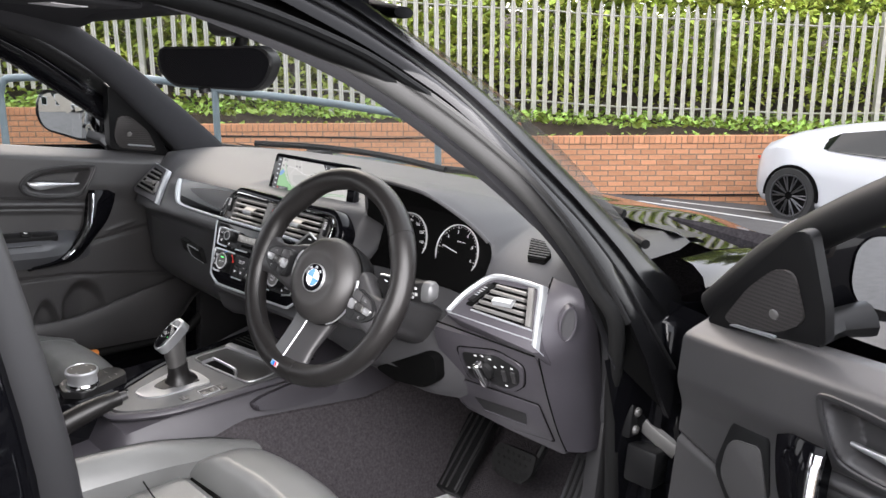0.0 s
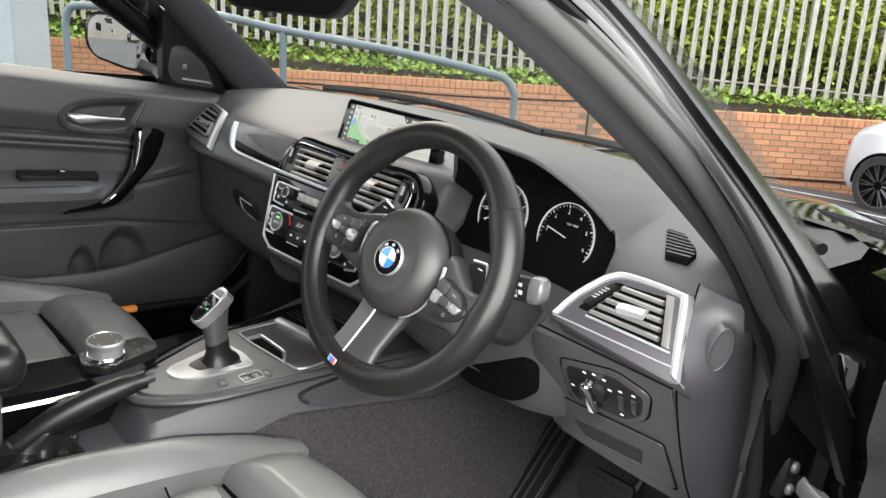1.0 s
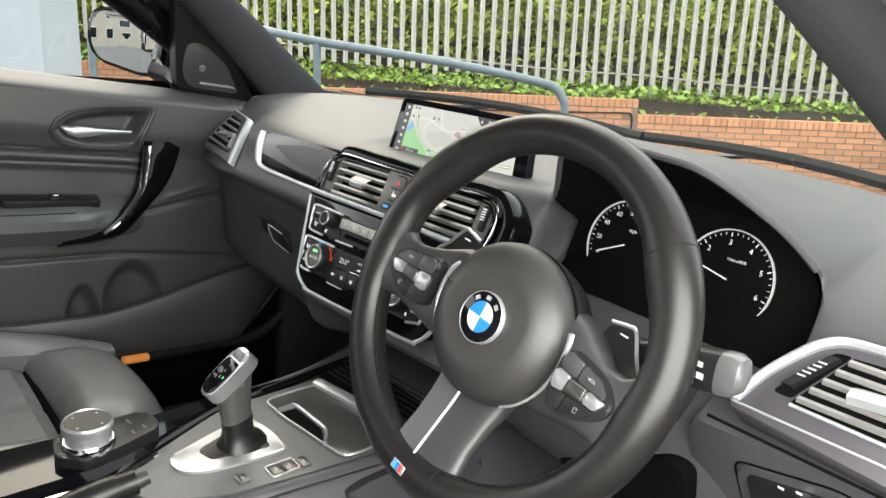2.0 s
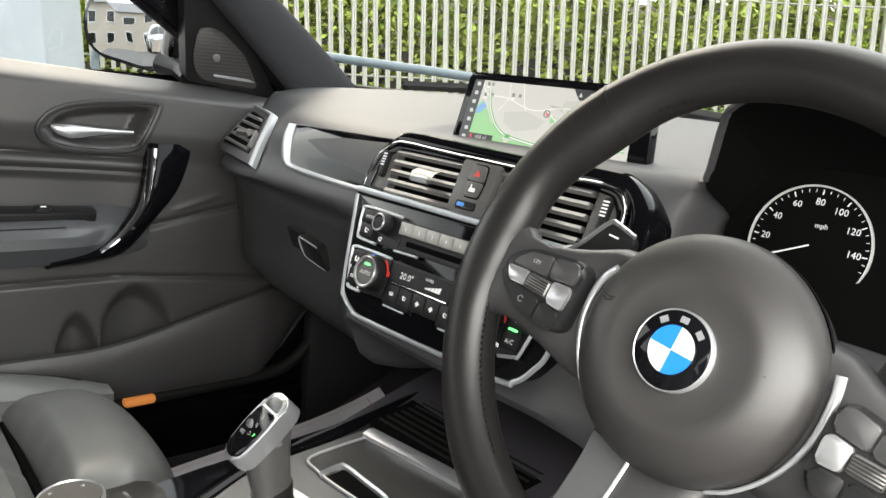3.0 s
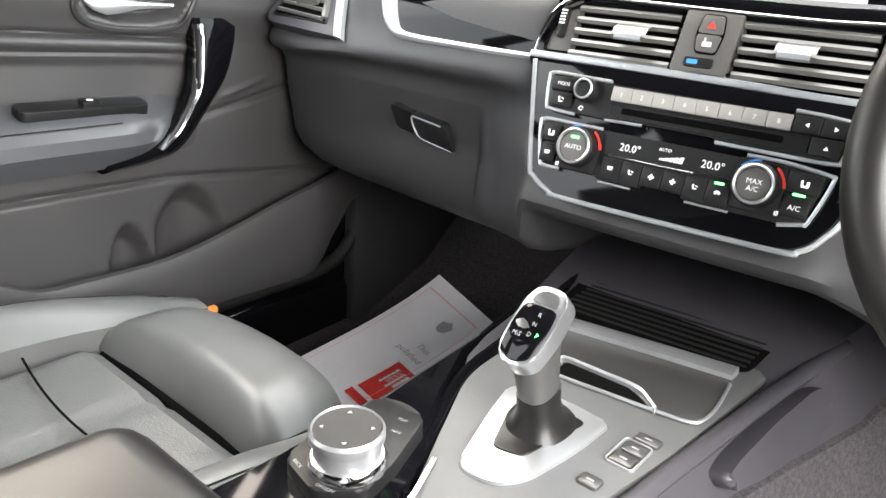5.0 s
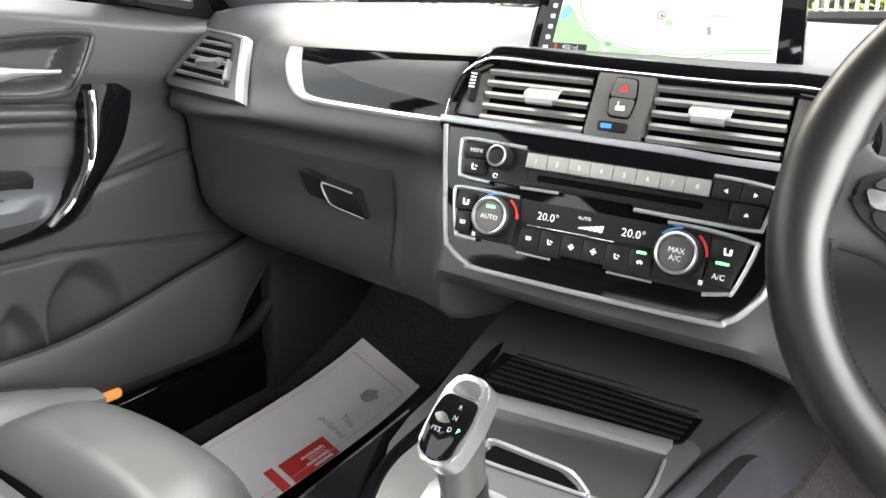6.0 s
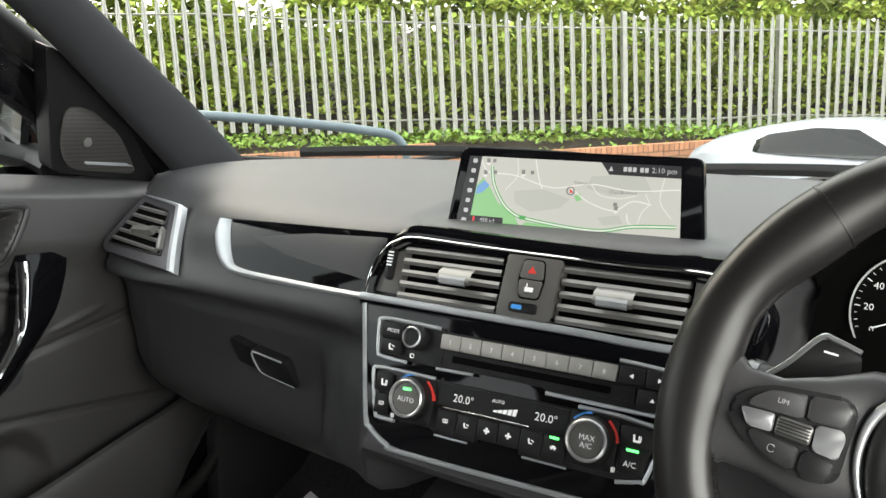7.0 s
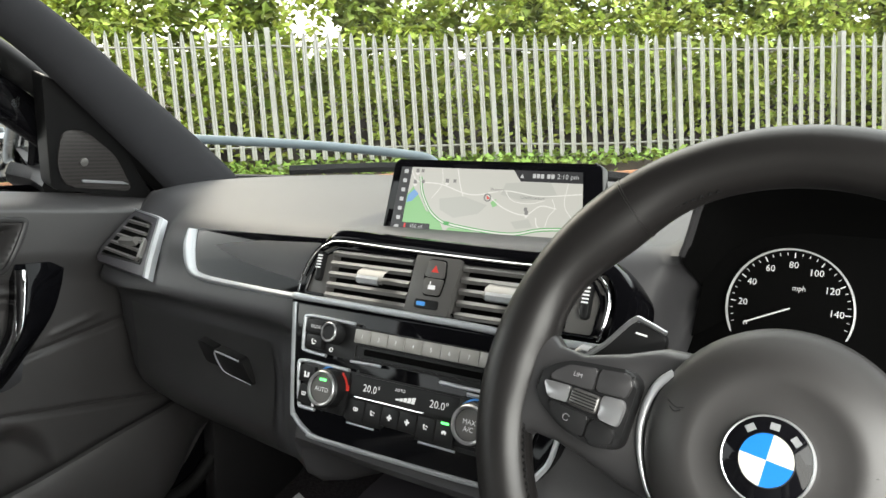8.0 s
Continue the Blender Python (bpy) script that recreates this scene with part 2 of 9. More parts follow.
def spline(pts, n=6, closed=False):
    """Catmull-Rom through pts, n steps a span."""
    pts = [Vector(p) for p in pts]
    k = len(pts)
    out = []
    for i in range(k if closed else k - 1):
        if closed:
            p0, p1, p2, p3 = pts[i - 1], pts[i], pts[(i + 1) % k], pts[(i + 2) % k]
        else:
            p1, p2 = pts[i], pts[i + 1]
            p0 = pts[i - 1] if i else p1 * 2 - p2
            p3 = pts[i + 2] if i + 2 < k else p2 * 2 - p1
        for j in range(n):
            t = j / n
            out.append(0.5 * ((2 * p1) + (p2 - p0) * t + (2 * p0 - 5 * p1 + 4 * p2 - p3) * t * t + (3 * p1 - p0 - 3 * p2 + p3) * t * t * t))
    if not closed:
        out.append(pts[-1])
    return out


def loft(rings, closed=True, cap=True, bm=None, loop=False):
    """Skin over rings of points, all with as many."""
    bm = bm or bmesh.new()
    vs = [[bm.verts.new(p) for p in r] for r in rings]
    n = len(vs[0])
    pairs = list(zip(vs, vs[1:])) + ([(vs[-1], vs[0])] if loop else [])
    for a, b in pairs:
        for i in range(n if closed else n - 1):
            j = (i + 1) % n
            bm.faces.new((a[i], a[j], b[j], b[i]))
    if cap and closed and not loop:
        bm.faces.new(vs[0][::-1])
        bm.faces.new(vs[-1])
    return bm


def tube(path, r, n=10, closed=False, bm=None, flat=1.0, up=None, cap=True):
    """A round or flattened bar along a path; r is a number or one a point."""
    path = [Vector(p) for p in path]
    k = len(path)
    rs = r if isinstance(r, (list, tuple)) else [r] * k
    rings, ref = [], Vector(up) if up else None
    for i, p in enumerate(path):
        t = (path[(i + 1) % k] - path[i - 1]) if closed else (path[min(i + 1, k - 1)] - path[max(i - 1, 0)])
        t.normalize()
        if ref is None:
            ref = Vector((0, 0, 1)) if abs(t.z) < 0.9 else Vector((1, 0, 0))
        a = t.cross(ref).normalized()
        b = a.cross(t).normalized()
        if not up:
            ref = b
        rings.append([p + a * (rs[i] * math.cos(2 * math.pi * j / n)) + b * (rs[i] * flat * math.sin(2 * math.pi * j / n)) for j in range(n)])
    return loft(rings, True, cap and not closed, bm, loop=closed)


def bevelled(bm, geom_verts, width, seg=2):
    edges = {e for v in geom_verts for e in v.link_edges}
    if width > 0:
        bmesh.ops.bevel(bm, geom=list(edges), offset=width, segments=seg, affect="EDGES", profile=0.5)
    return bm


def box(lo, hi, bevel=0.0, seg=2, bm=None, m=None):
    bm2 = bmesh.new()
    r = bmesh.ops.create_cube(bm2, size=1.0)["verts"]
    for v in r:
        v.co = Vector([lerp(lo[i], hi[i], v.co[i] + 0.5) for i in range(3)])
    bevelled(bm2, r, bevel, seg)
    if m:
        bmesh.ops.transform(bm2, matrix=m, verts=bm2.verts)
    return merge(bm, bm2)


def merge(bm, other):
    if bm is None:
        return other
    me = bpy.data.meshes.new("tmp")
    other.to_mesh(me)
    other.free()
    bm.from_mesh(me)
    bpy.data.meshes.remove(me)
    return bm


class Plane:
    """A working plane: origin, u to the right, v up, n towards the viewer."""

    def __init__(self, o, u, v):
        self.o, self.u, self.v = Vector(o), Vector(u).normalized(), Vector(v).normalized()
        self.n = self.u.cross(self.v).normalized()
        self.v = self.n.cross(self.u)

    def at(self, x, y, d=0.0):
        return self.o + self.u * x + self.v * y + self.n * d

    def matrix(self, x=0, y=0, d=0):
        p = self.at(x, y, d)
        return Matrix(((self.u.x, self.v.x, self.n.x, p.x), (self.u.y, self.v.y, self.n.y, p.y), (self.u.z, self.v.z, self.n.z, p.z), (0, 0, 0, 1)))

    def slab(self, outline, d0, d1, bevel=0.0, seg=2, bm=None):
        """A plate with a polygon outline from depth d0 up to d1, its front edges rounded."""
        b = bmesh.new()
        front = [b.verts.new(self.at(x, y, d1)) for x, y in outline]
        back = [b.verts.new(self.at(x, y, d0)) for x, y in outline]
        f = b.faces.new(front)
        b.faces.new(back[::-1])
        k = len(outline)
        for i in range(k):
            j = (i + 1) % k
            b.faces.new((front[i], back[i], back[j], front[j]))
        if bevel:
            bmesh.ops.bevel(b, geom=list(f.edges), offset=bevel, segments=seg, affect="EDGES", profile=0.5)
        return merge(bm, b)

    def ring(self, outline, width, d0, d1, bm=None):
        """A raised border along a closed outline, width wide inwards."""
        k = len(outline)
        pts = [Vector(p) for p in outline]
        area = sum(pts[i].x * pts[(i + 1) % k].y - pts[(i + 1) % k].x * pts[i].y for i in range(k))
        s = 1 if area > 0 else -1
        inner = []
        for i in range(k):
            a, b_, c = pts[i - 1], pts[i], pts[(i + 1) % k]
            n1 = Vector((-(b_ - a).y, (b_ - a).x)).normalized() * s
            n2 = Vector((-(c - b_).y, (c - b_).x)).normalized() * s
            m_ = (n1 + n2)
            m_ = m_.normalized() / max(0.4, m_.normalized().dot(n1))
            inner.append(b_ + m_ * width)
        e = width * 0.3
        rings = []
        for i in range(k):
            o_, n_ = pts[i], inner[i]
            dv = (n_ - o_)
            a1, a2 = o_ + dv * 0.25, o_ + dv * 0.75
            rings.append([self.at(*o_, d0), self.at(*o_, d1 - e), self.at(*a1, d1), self.at(*a2, d1), self.at(*n_, d1 - e), self.at(*n_, d0)])
        return loft(rings, True, False, bm, loop=True)

    def disc(self, x, y, r, d0, d1, n=40, bevel=0.0, bm=None, r2=None):
        return self.slab([(x + (r if r2 is None else r) * math.cos(2 * math.pi * i / n), y + (r if r2 is None else r2) * math.sin(2 * math.pi * i / n)) for i in range(n)], d0, d1, bevel, 2, bm)

    def lathe(self, x, y, prof, n=48, bm=None, hoop=False):
        """Profile (radius, depth) turned about the normal; hoop: a closed ring, open in the middle."""
        rings = [[self.at(x + r * math.cos(2 * math.pi * i / n), y + r * math.sin(2 * math.pi * i / n), d) for i in range(n)] for r, d in prof]
        return loft(rings, True, not hoop, bm, loop=hoop)

    def arc(self, x, y, r, a0, a1, w, d0, d1, n=16, bm=None):
        pts = [(x + (r + w) * math.cos(radians(lerp(a0, a1, i / n))), y + (r + w) * math.sin(radians(lerp(a0, a1, i / n)))) for i in range(n + 1)]
        pts += [(x + r * math.cos(radians(lerp(a1, a0, i / n))), y + r * math.sin(radians(lerp(a1, a0, i / n)))) for i in range(n + 1)]
        return self.slab(pts, d0, d1, 0, 1, bm)

    def text(self, words, x, y, size, d=0.0006, rot=0.0, align="CENTER"):
        """Built-in font as a thin mesh."""
        cu = bpy.data.curves.new("print", "FONT")
        cu.body, cu.size, cu.align_x, cu.align_y, cu.resolution_u = words, size, align, "CENTER", 2
        ob = bpy.data.objects.new("print", cu)
        me = ob.to_mesh()
        b = bmesh.new()
        b.from_mesh(me)
        ob.to_mesh_clear()
        bpy.data.objects.remove(ob)
        bpy.data.curves.remove(cu)
        bmesh.ops.transform(b, matrix=self.matrix(x, y, d) @ Matrix.Rotation(radians(rot), 4, "Z"), verts=b.verts)
        return b


def rounded(x0, y0, x1, y1, r, n=4):
    """Outline of a rectangle with round corners."""
    out = []
    for cx, cy, a in ((x1 - r, y1 - r, 0), (x0 + r, y1 - r, 90), (x0 + r, y0 + r, 180), (x1 - r, y0 + r, 270)):
        out += [(cx + r * math.cos(radians(a + 90 * i / n)), cy + r * math.sin(radians(a + 90 * i / n))) for i in range(n + 1)]
    return out


def softpoly(pts, r=0.004, n=4):
    """Outline with its corners rounded by r (a number, or one a corner)."""
    out, k = [], len(pts)
    for i in range(k):
        a, b, c = Vector(pts[i - 1]), Vector(pts[i]), Vector(pts[(i + 1) % k])
        rr = r[i] if isinstance(r, (list, tuple)) else r
        d1, d2 = (a - b), (c - b)
        rr = min(rr, d1.length * 0.48, d2.length * 0.48)
        p, q = b + d1.normalized() * rr, b + d2.normalized() * rr
        for j in range(n + 1):
            t = j / n
            out.append(tuple((1 - t) ** 2 * p + 2 * t * (1 - t) * b + t * t * q))
    return out


def blob(c, r, seg=16, rings=10, bm=None, m=None):
    b = bmesh.new()
    bmesh.ops.create_uvsphere(b, u_segments=seg, v_segments=rings, radius=1)
    for v in b.verts:
        v.co = Vector((c[0] + v.co.x * r[0], c[1] + v.co.y * r[1], c[2] + v.co.z * r[2]))
    if m:
        bmesh.ops.transform(b, matrix=m, verts=b.verts)
    return merge(bm, b)
# ---- the yard: ground, walls, fence, planting (axes of YARD) ----
def ground_z(x, y):
    cx = max(-14.0, min(14.0, x))
    return 0.024 - 0.08 * (cx + 0.54) - 0.027 * max(0.0, min(y, 30.0) - 4.0)


def sheet(x0, x1, y0, y1, nx, ny, zf, bm=None):
    bm = bm or bmesh.new()
    g = [[bm.verts.new((lerp(x0, x1, i / nx), lerp(y0, y1, j / ny), zf(lerp(x0, x1, i / nx), lerp(y0, y1, j / ny)))) for i in range(nx + 1)] for j in range(ny + 1)]
    for j in range(ny):
        for i in range(nx):
            bm.faces.new((g[j][i], g[j][i + 1], g[j + 1][i + 1], g[j + 1][i]))
    return bm


single("ground", sheet(-400, 400, -400, 400, 400, 400, ground_z), ASPHALT, (0, 0, 0), "dark grey worn asphalt of a sloping car park", "ground", kind="structure", m=YARD)
for (xa, ya), (xb, yb), w in (((2.6, 10.25), (6.2, 7.2), 0.1), ((3.0, 10.6), (7.4, 8.6), 0.1)):
    d = Vector((xb - xa, yb - ya, 0)).normalized()
    s = Vector((-d.y, d.x, 0)) * w / 2
    a, b = Vector((xa, ya, 0)), Vector((xb, yb, 0))
    bm = bmesh.new()
    prev = None
    for i in range(13):
        p = a.lerp(b, i / 12)
        q = [bm.verts.new((p + k * s) + Vector((0, 0, ground_z(p.x + k * s.x, p.y + k * s.y) + 0.006))) for k in (-1, 1)]
        if prev:
            bm.faces.new((prev[0], q[0], q[1], prev[1]))
        prev = q
    single("road_marking", bm, LINE, a, "worn white painted parking line on asphalt", "road marking", kind="structure", m=YARD)

WALL_Y = 11.0
FENCE_Y = 11.75
# x0, x1, top of each stretch of the brick wall
STRETCHES = ((-14.0, -4.6, 0.84), (-4.6, 1.1, 0.6), (1.1, 14.0, 0.41))


def wall_top(x):
    for x0, x1, top in STRETCHES:
        if x0 <= x < x1:
            return top
    return STRETCHES[-1][2]


def bank_z(x, y):
    """Planted bank behind the wall, rising past the fence."""
    base = lerp(1.0, 0.45, (max(-8, min(8, x)) + 8) / 16)
    if y < WALL_Y + 0.25:
        return wall_top(x) - 0.12
    return base - 0.1 + 0.3 * max(0, y - FENCE_Y) + 0.05 * noise.noise(Vector((x * 1.3, y * 1.3, 0)))


single("planted_bank", sheet(-14, 14, WALL_Y + 0.2, 19, 70, 24, bank_z), SOIL, (0, 12, 0), "bank of dark soil behind the brick wall", "bank", kind="structure", m=YARD)

# fence: posts, two rails, pointed pales
POSTS = ((-9.9, 1.32, 2.95), (-7.15, 1.2, 2.85), (-4.4, 1.05, 2.75), (-1.65, 0.9, 2.6), (1.35, 0.74, 2.38), (4.02, 0.6, 2.22), (6.45, 0.54, 2.1), (9.1, 0.44, 2.0), (11.8, 0.35, 1.9))
fence = thing("palisade_fence", (0, FENCE_Y, 0.5), "tall galvanised steel palisade fence with pointed pales", "fence", kind="structure", m=YARD)
pb = box((-0.035, -0.05, -0.35), (0.035, 0.05, 1.78), 0.004, 1)
post_mesh = finish(pb, "post", GALV, False)


def pale_mesh():
    """A W-folded pale with a spear top, 1.72 m high, standing at its foot."""
    bm = bmesh.new()
    prof = ((-0.034, 0.0), (-0.018, -0.012), (0.0, -0.002), (0.018, -0.012), (0.034, 0.0))
    rings = []
    for z, k in ((0, 1), (1.6, 1), (1.655, 0.72), (1.69, 0.72), (1.76, 0.1)):
        rings.append([Vector((x * k, y * (0.4 + 0.6 * k), z)) for x, y in prof] + [Vector((x * k, y * (0.4 + 0.6 * k) + 0.004, z)) for x, y in prof[::-1]])
    return finish(loft(rings, True, True, bm), "pale", GALV, False)


pm = pale_mesh()
rng = random.Random(4)
for i, (x, zb, zt) in enumerate(POSTS):
    ob = new("post", post_mesh)
    ob.parent = fence
    ob.location = (x, 0.03, zb - 0.5 - 0.05)
    ob.scale = (1, 1, (zt - zb + 0.05) / 1.75)
    if i == len(POSTS) - 1:
        break
    x2, zb2, zt2 = POSTS[i + 1]
    for f, nm in ((0.09, "rail"), (0.88, "rail")):
        bm = bmesh.new()
        for a in range(10):
            t0, t1 = a / 10, (a + 1) / 10
            sag = lambda t: -0.03 * math.sin(math.pi * t)
            pts = []
            for t in (t0, t1):
                pts.append(Vector((lerp(x, x2, t), FENCE_Y + 0.005, lerp(lerp(zb, zt, f), lerp(zb2, zt2, f), t) + sag(t))))
            tube([pts[0], pts[1]], 0.028, 4, bm=bm, flat=0.55)
        part(nm, bm, GALV, fence, smooth=False)
    n = max(2, round((x2 - x) / 0.158))
    for k in range(1, n):
        t = k / n
        ob = new("pale", pm)
        ob.parent = fence
        ob.location = (lerp(x, x2, t) + rng.uniform(-0.006, 0.006), -0.02, lerp(zb, zb2, t) - 0.5 - 0.03 * math.sin(math.pi * t) - 0.02)
        ob.rotation_euler = (rng.uniform(-0.01, 0.01), rng.uniform(-0.012, 0.012), rng.uniform(-0.06, 0.06))
        ob.scale = (1, 1, (lerp(zt, zt2, t) - lerp(zb, zb2, t) + 0.03) / 1.76)

# handrail of a ramp in front of the wall
RAIL_Y = 5.0
hand = thing("ramp_handrail", (-1.43, RAIL_Y, 0), "grey painted tubular steel handrail along a ramp", "handrail", kind="structure", m=YARD)
bar = [(-2.78, RAIL_Y, 1.12), (-2.75, RAIL_Y, 1.19), (-2.68, RAIL_Y, 1.215), (-2.3, RAIL_Y, 1.215), (-1.85, RAIL_Y, 1.205), (-1.43, RAIL_Y, 1.14), (-0.7, RAIL_Y, 1.05), (-0.2, RAIL_Y, 0.965), (-0.08, RAIL_Y, 0.925), (-0.03, RAIL_Y, 0.85)]
part("top_rail", tube(spline(bar, 6), 0.024, 12), RAILPAINT, hand)
for x, zt in ((-2.78, 1.13), (-1.43, 1.135), (-0.03, 0.86)):
    part("post", tube([(x, RAIL_Y, ground_z(x, RAIL_Y)), (x, RAIL_Y, zt)], 0.022, 12), RAILPAINT, hand)


# foliage: clouds of small leaves
def leaf_cloud(n, where, size, seed):
    """n folded leaves; where(rng) gives a place."""
    r = random.Random(seed)
    vs, fs = [], []
    for _ in range(n):
        p = where(r)
        s = size * r.uniform(0.6, 1.4)
        q = Euler((r.uniform(-0.9, 0.9), r.uniform(-0.9, 0.9), r.uniform(0, 6.28))).to_matrix()
        k = len(vs)
        for x, y, z in ((-0.5, 0, 0), (0, -0.32, 0.1), (0.55, 0, -0.05), (0, 0.32, 0.1)):
            vs.append(p + q @ Vector((x * s, y * s, z * s)))
        fs += [(k, k + 1, k + 2), (k, k + 2, k + 3)]
    me = bpy.data.meshes.new("leaves")
    me.from_pydata(vs, [], fs)
    return me


def stuff(name, me, material, label, category, m=YARD):
    me.materials.append(material)
    ob = new(name, me)
    ob.matrix_world = m
    return tagged(ob, label, category, kind="stuff")


def hedge_at(x0, x1, y0, y1, h, clump=0.55):
    def f(r):
        while True:
            x, y = r.uniform(x0, x1), r.uniform(y0, y1)
            z = r.random() ** 0.8 * h
            d = noise.noise(Vector((x / clump, y / clump, z / clump)))
            if d > -0.12 + 0.35 * (z / h) ** 2:
                return Vector((x, y, bank_z(x, y) + z))
    return f


stuff("hedge", leaf_cloud(46000, hedge_at(-14, 14, 12.8, 15.5, 4.3, 0.9), 0.2, 1), LEAF_DARK, "dense dark green shrubs behind the fence", "shrubs")
stuff("shrubs", leaf_cloud(20000, hedge_at(-13, 13, 11.95, 13.2, 2.3, 0.4), 0.12, 2), LEAF, "leafy green undergrowth growing through the fence", "shrubs")
stuff("ivy", leaf_cloud(9000, lambda r: (lambda x, y: Vector((x, y, bank_z(x, y) + r.random() ** 2 * 0.16)))(r.uniform(-13, 13), r.uniform(WALL_Y + 0.1, 12.1)), 0.09, 3), LEAF_LIGHT, "bright green ivy covering the top of the bank", "ivy")


def tree(x, y, h, spread, seed, label, material):
    r = random.Random(seed)
    z0 = bank_z(x, y)
    t = thing("tree", (x, y, z0), label, "tree", "trees behind the fence", m=YARD)
    trunk = [Vector((x + 0.12 * i * r.uniform(-1, 1), y + 0.1 * i * r.uniform(-1, 1), z0 - 0.1 + h * 0.7 * i / 5)) for i in range(6)]
    bm = tube(spline(trunk, 3), [lerp(0.16, 0.05, i / 15) for i in range(16)], 8)
    tips = []
    for k in range(9):
        a, b = r.uniform(0, 6.28), r.uniform(0.35, 0.95)
        p = trunk[2].lerp(trunk[5], b)
        q = p + Vector((math.cos(a) * spread * r.uniform(0.4, 0.9), math.sin(a) * spread * r.uniform(0.4, 0.9), h * r.uniform(0.1, 0.35)))
        tips += [p.lerp(q, 0.55), q]
        tube([p, p.lerp(q, 0.5) + Vector((0, 0, 0.12)), q], [0.05, 0.03, 0.01], 6, bm=bm)
    part("trunk", bm, BARK, t)

    def w(rr):
        c = rr.choice(tips)
        return c + Vector((rr.gauss(0, 0.5), rr.gauss(0, 0.45), rr.gauss(0, 0.42)))
    me = leaf_cloud(8500, w, 0.19, seed + 50)
    me.transform(Matrix.Translation((-x, -y, -z0)))
    me.materials.append(material)
    ob = new("crown", me)
    ob.parent = t
    return t


for i, (x, y, h, s) in enumerate(((-10.5, 14.5, 4.6, 1.8), (-6.6, 15.5, 4.4, 1.7), (-0.4, 14.8, 5.2, 1.9), (2.6, 14.2, 5.0, 1.9), (5.2, 14.6, 5.4, 2.0), (8.0, 14.2, 5.2, 2.0), (10.8, 14.8, 5.4, 2.0))):
    tree(x, y, h, s, 20 + i, "broadleaf tree with a loose green crown", LEAF if i % 2 else LEAF_DARK)
# ---- parked cars and buildings round the yard ----
def smooth_body(prof, stations, width):
    """Body skin from a side outline: stations along x with roof and waist heights and half width."""
    rings = []
    for x, zb, zw, zt, ww, wt in stations:
        ring = []
        for y, z in ((-ww * 0.9, zb), (-ww, zb + 0.1), (-ww * 1.0, lerp(zb, zw, 0.6)), (-ww * 0.97, zw), (-lerp(ww, wt, 0.35), lerp(zw, zt, 0.3)), (-lerp(ww, wt, 0.8), lerp(zw, zt, 0.75)), (-wt * 0.8, lerp(zw, zt, 0.97)), (0, zt + 0.01)):
            ring.append(Vector((x, y, z)))
        ring += [Vector((p.x, -p.y, p.z)) for p in ring[-2::-1]]
        rings.append(ring)
    return loft([[Vector((q)) for q in r] for r in rings], False, False)


def parked_car(name, m, label, stations, wheels, paint, glass_pts, r_wheel, lamps):
    t = thing(name, (0, 0, 0), label, "car", m=m)
    part("body", smooth_body(None, stations, 1), paint, t)
    for sy in (-1, 1):
        for i, pts in enumerate(glass_pts):
            bm = bmesh.new()
            vs = [bm.verts.new((x, sy * y, z)) for x, y, z in pts]
            bm.faces.new(vs)
            part("side_window", bm, TINT_CAR, t, "dark tinted glass", smooth=False)
        for x in wheels:
            P = Plane((x, sy * 0.845, r_wheel), (1, 0, 0) if sy < 0 else (-1, 0, 0), (0, 0, 1))
            w = part("wheel", P.lathe(0, 0, ((r_wheel * 0.72, -0.14), (r_wheel * 0.95, -0.14), (r_wheel, -0.1), (r_wheel, 0.08), (r_wheel * 0.95, 0.115), (r_wheel * 0.74, 0.11)), 40, hoop=True), TYRE, t)
            part("arch", P.arc(0, 0, r_wheel * 0.985, -5, 185, 0.035, -0.2, 0.1, 32), VOID, t)
            part("rim_barrel", P.lathe(0, 0, ((r_wheel * 0.75, 0.10), (r_wheel * 0.72, 0.112), (r_wheel * 0.69, 0.10), (r_wheel * 0.66, 0.096), (0.01, 0.096)), 40), VOID, w)
            for k in range(10):
                a = radians(36 * k)
                for da in (-0.1, 0.1):
                    q = (math.cos(a) * 0.05, math.sin(a) * 0.05)
                    e = (math.cos(a + da) * r_wheel * 0.71, math.sin(a + da) * r_wheel * 0.71)
                    part("rim_spoke", tube([P.at(*q, 0.108), P.at(*e, 0.104)], 0.010, 5), RIMGREY, w)
            part("rim_lip", P.lathe(0, 0, ((r_wheel * 0.75, 0.10), (r_wheel * 0.745, 0.118), (r_wheel * 0.70, 0.116), (r_wheel * 0.69, 0.10)), 40, hoop=True), RIMGREY, w)
            part("brake_caliper", box((0.09, -0.03, -0.0), (0.2, 0.1, 0.05), 0.01, 1, m=P.matrix(0, 0, 0.049)), RED_INK, w, "red brake caliper")
        for lo, hi, mt, nm in lamps:
            part(nm, box((lo[0], sy * lo[1] if sy > 0 else -hi[1], lo[2]), (hi[0], hi[1] if sy > 0 else -lo[1], hi[2]), 0.01, 2), mt, t)
        part("door_mirror", blob((stations[0][0] * 0 + MIRROR_X[name], sy * 0.98, MIRROR_Z[name]), (0.08, 0.11, 0.065), 14, 8), paint, t, "body-coloured door mirror")
    return t


MIRROR_X = {"sports_car": 0.72, "estate_car": 0.75}
MIRROR_Z = {"sports_car": 0.93, "estate_car": 1.08}
TINT_CAR = mat("dark_car_glass", (0.008, 0.01, 0.01), 0.05, spec=0.3)
TAIL = mat("tail_lamp", (0.5, 0.06, 0.03), 0.2, coat=1.0)
LAMP = mat("headlamp_glass", (0.25, 0.27, 0.3), 0.1, coat=1.0)
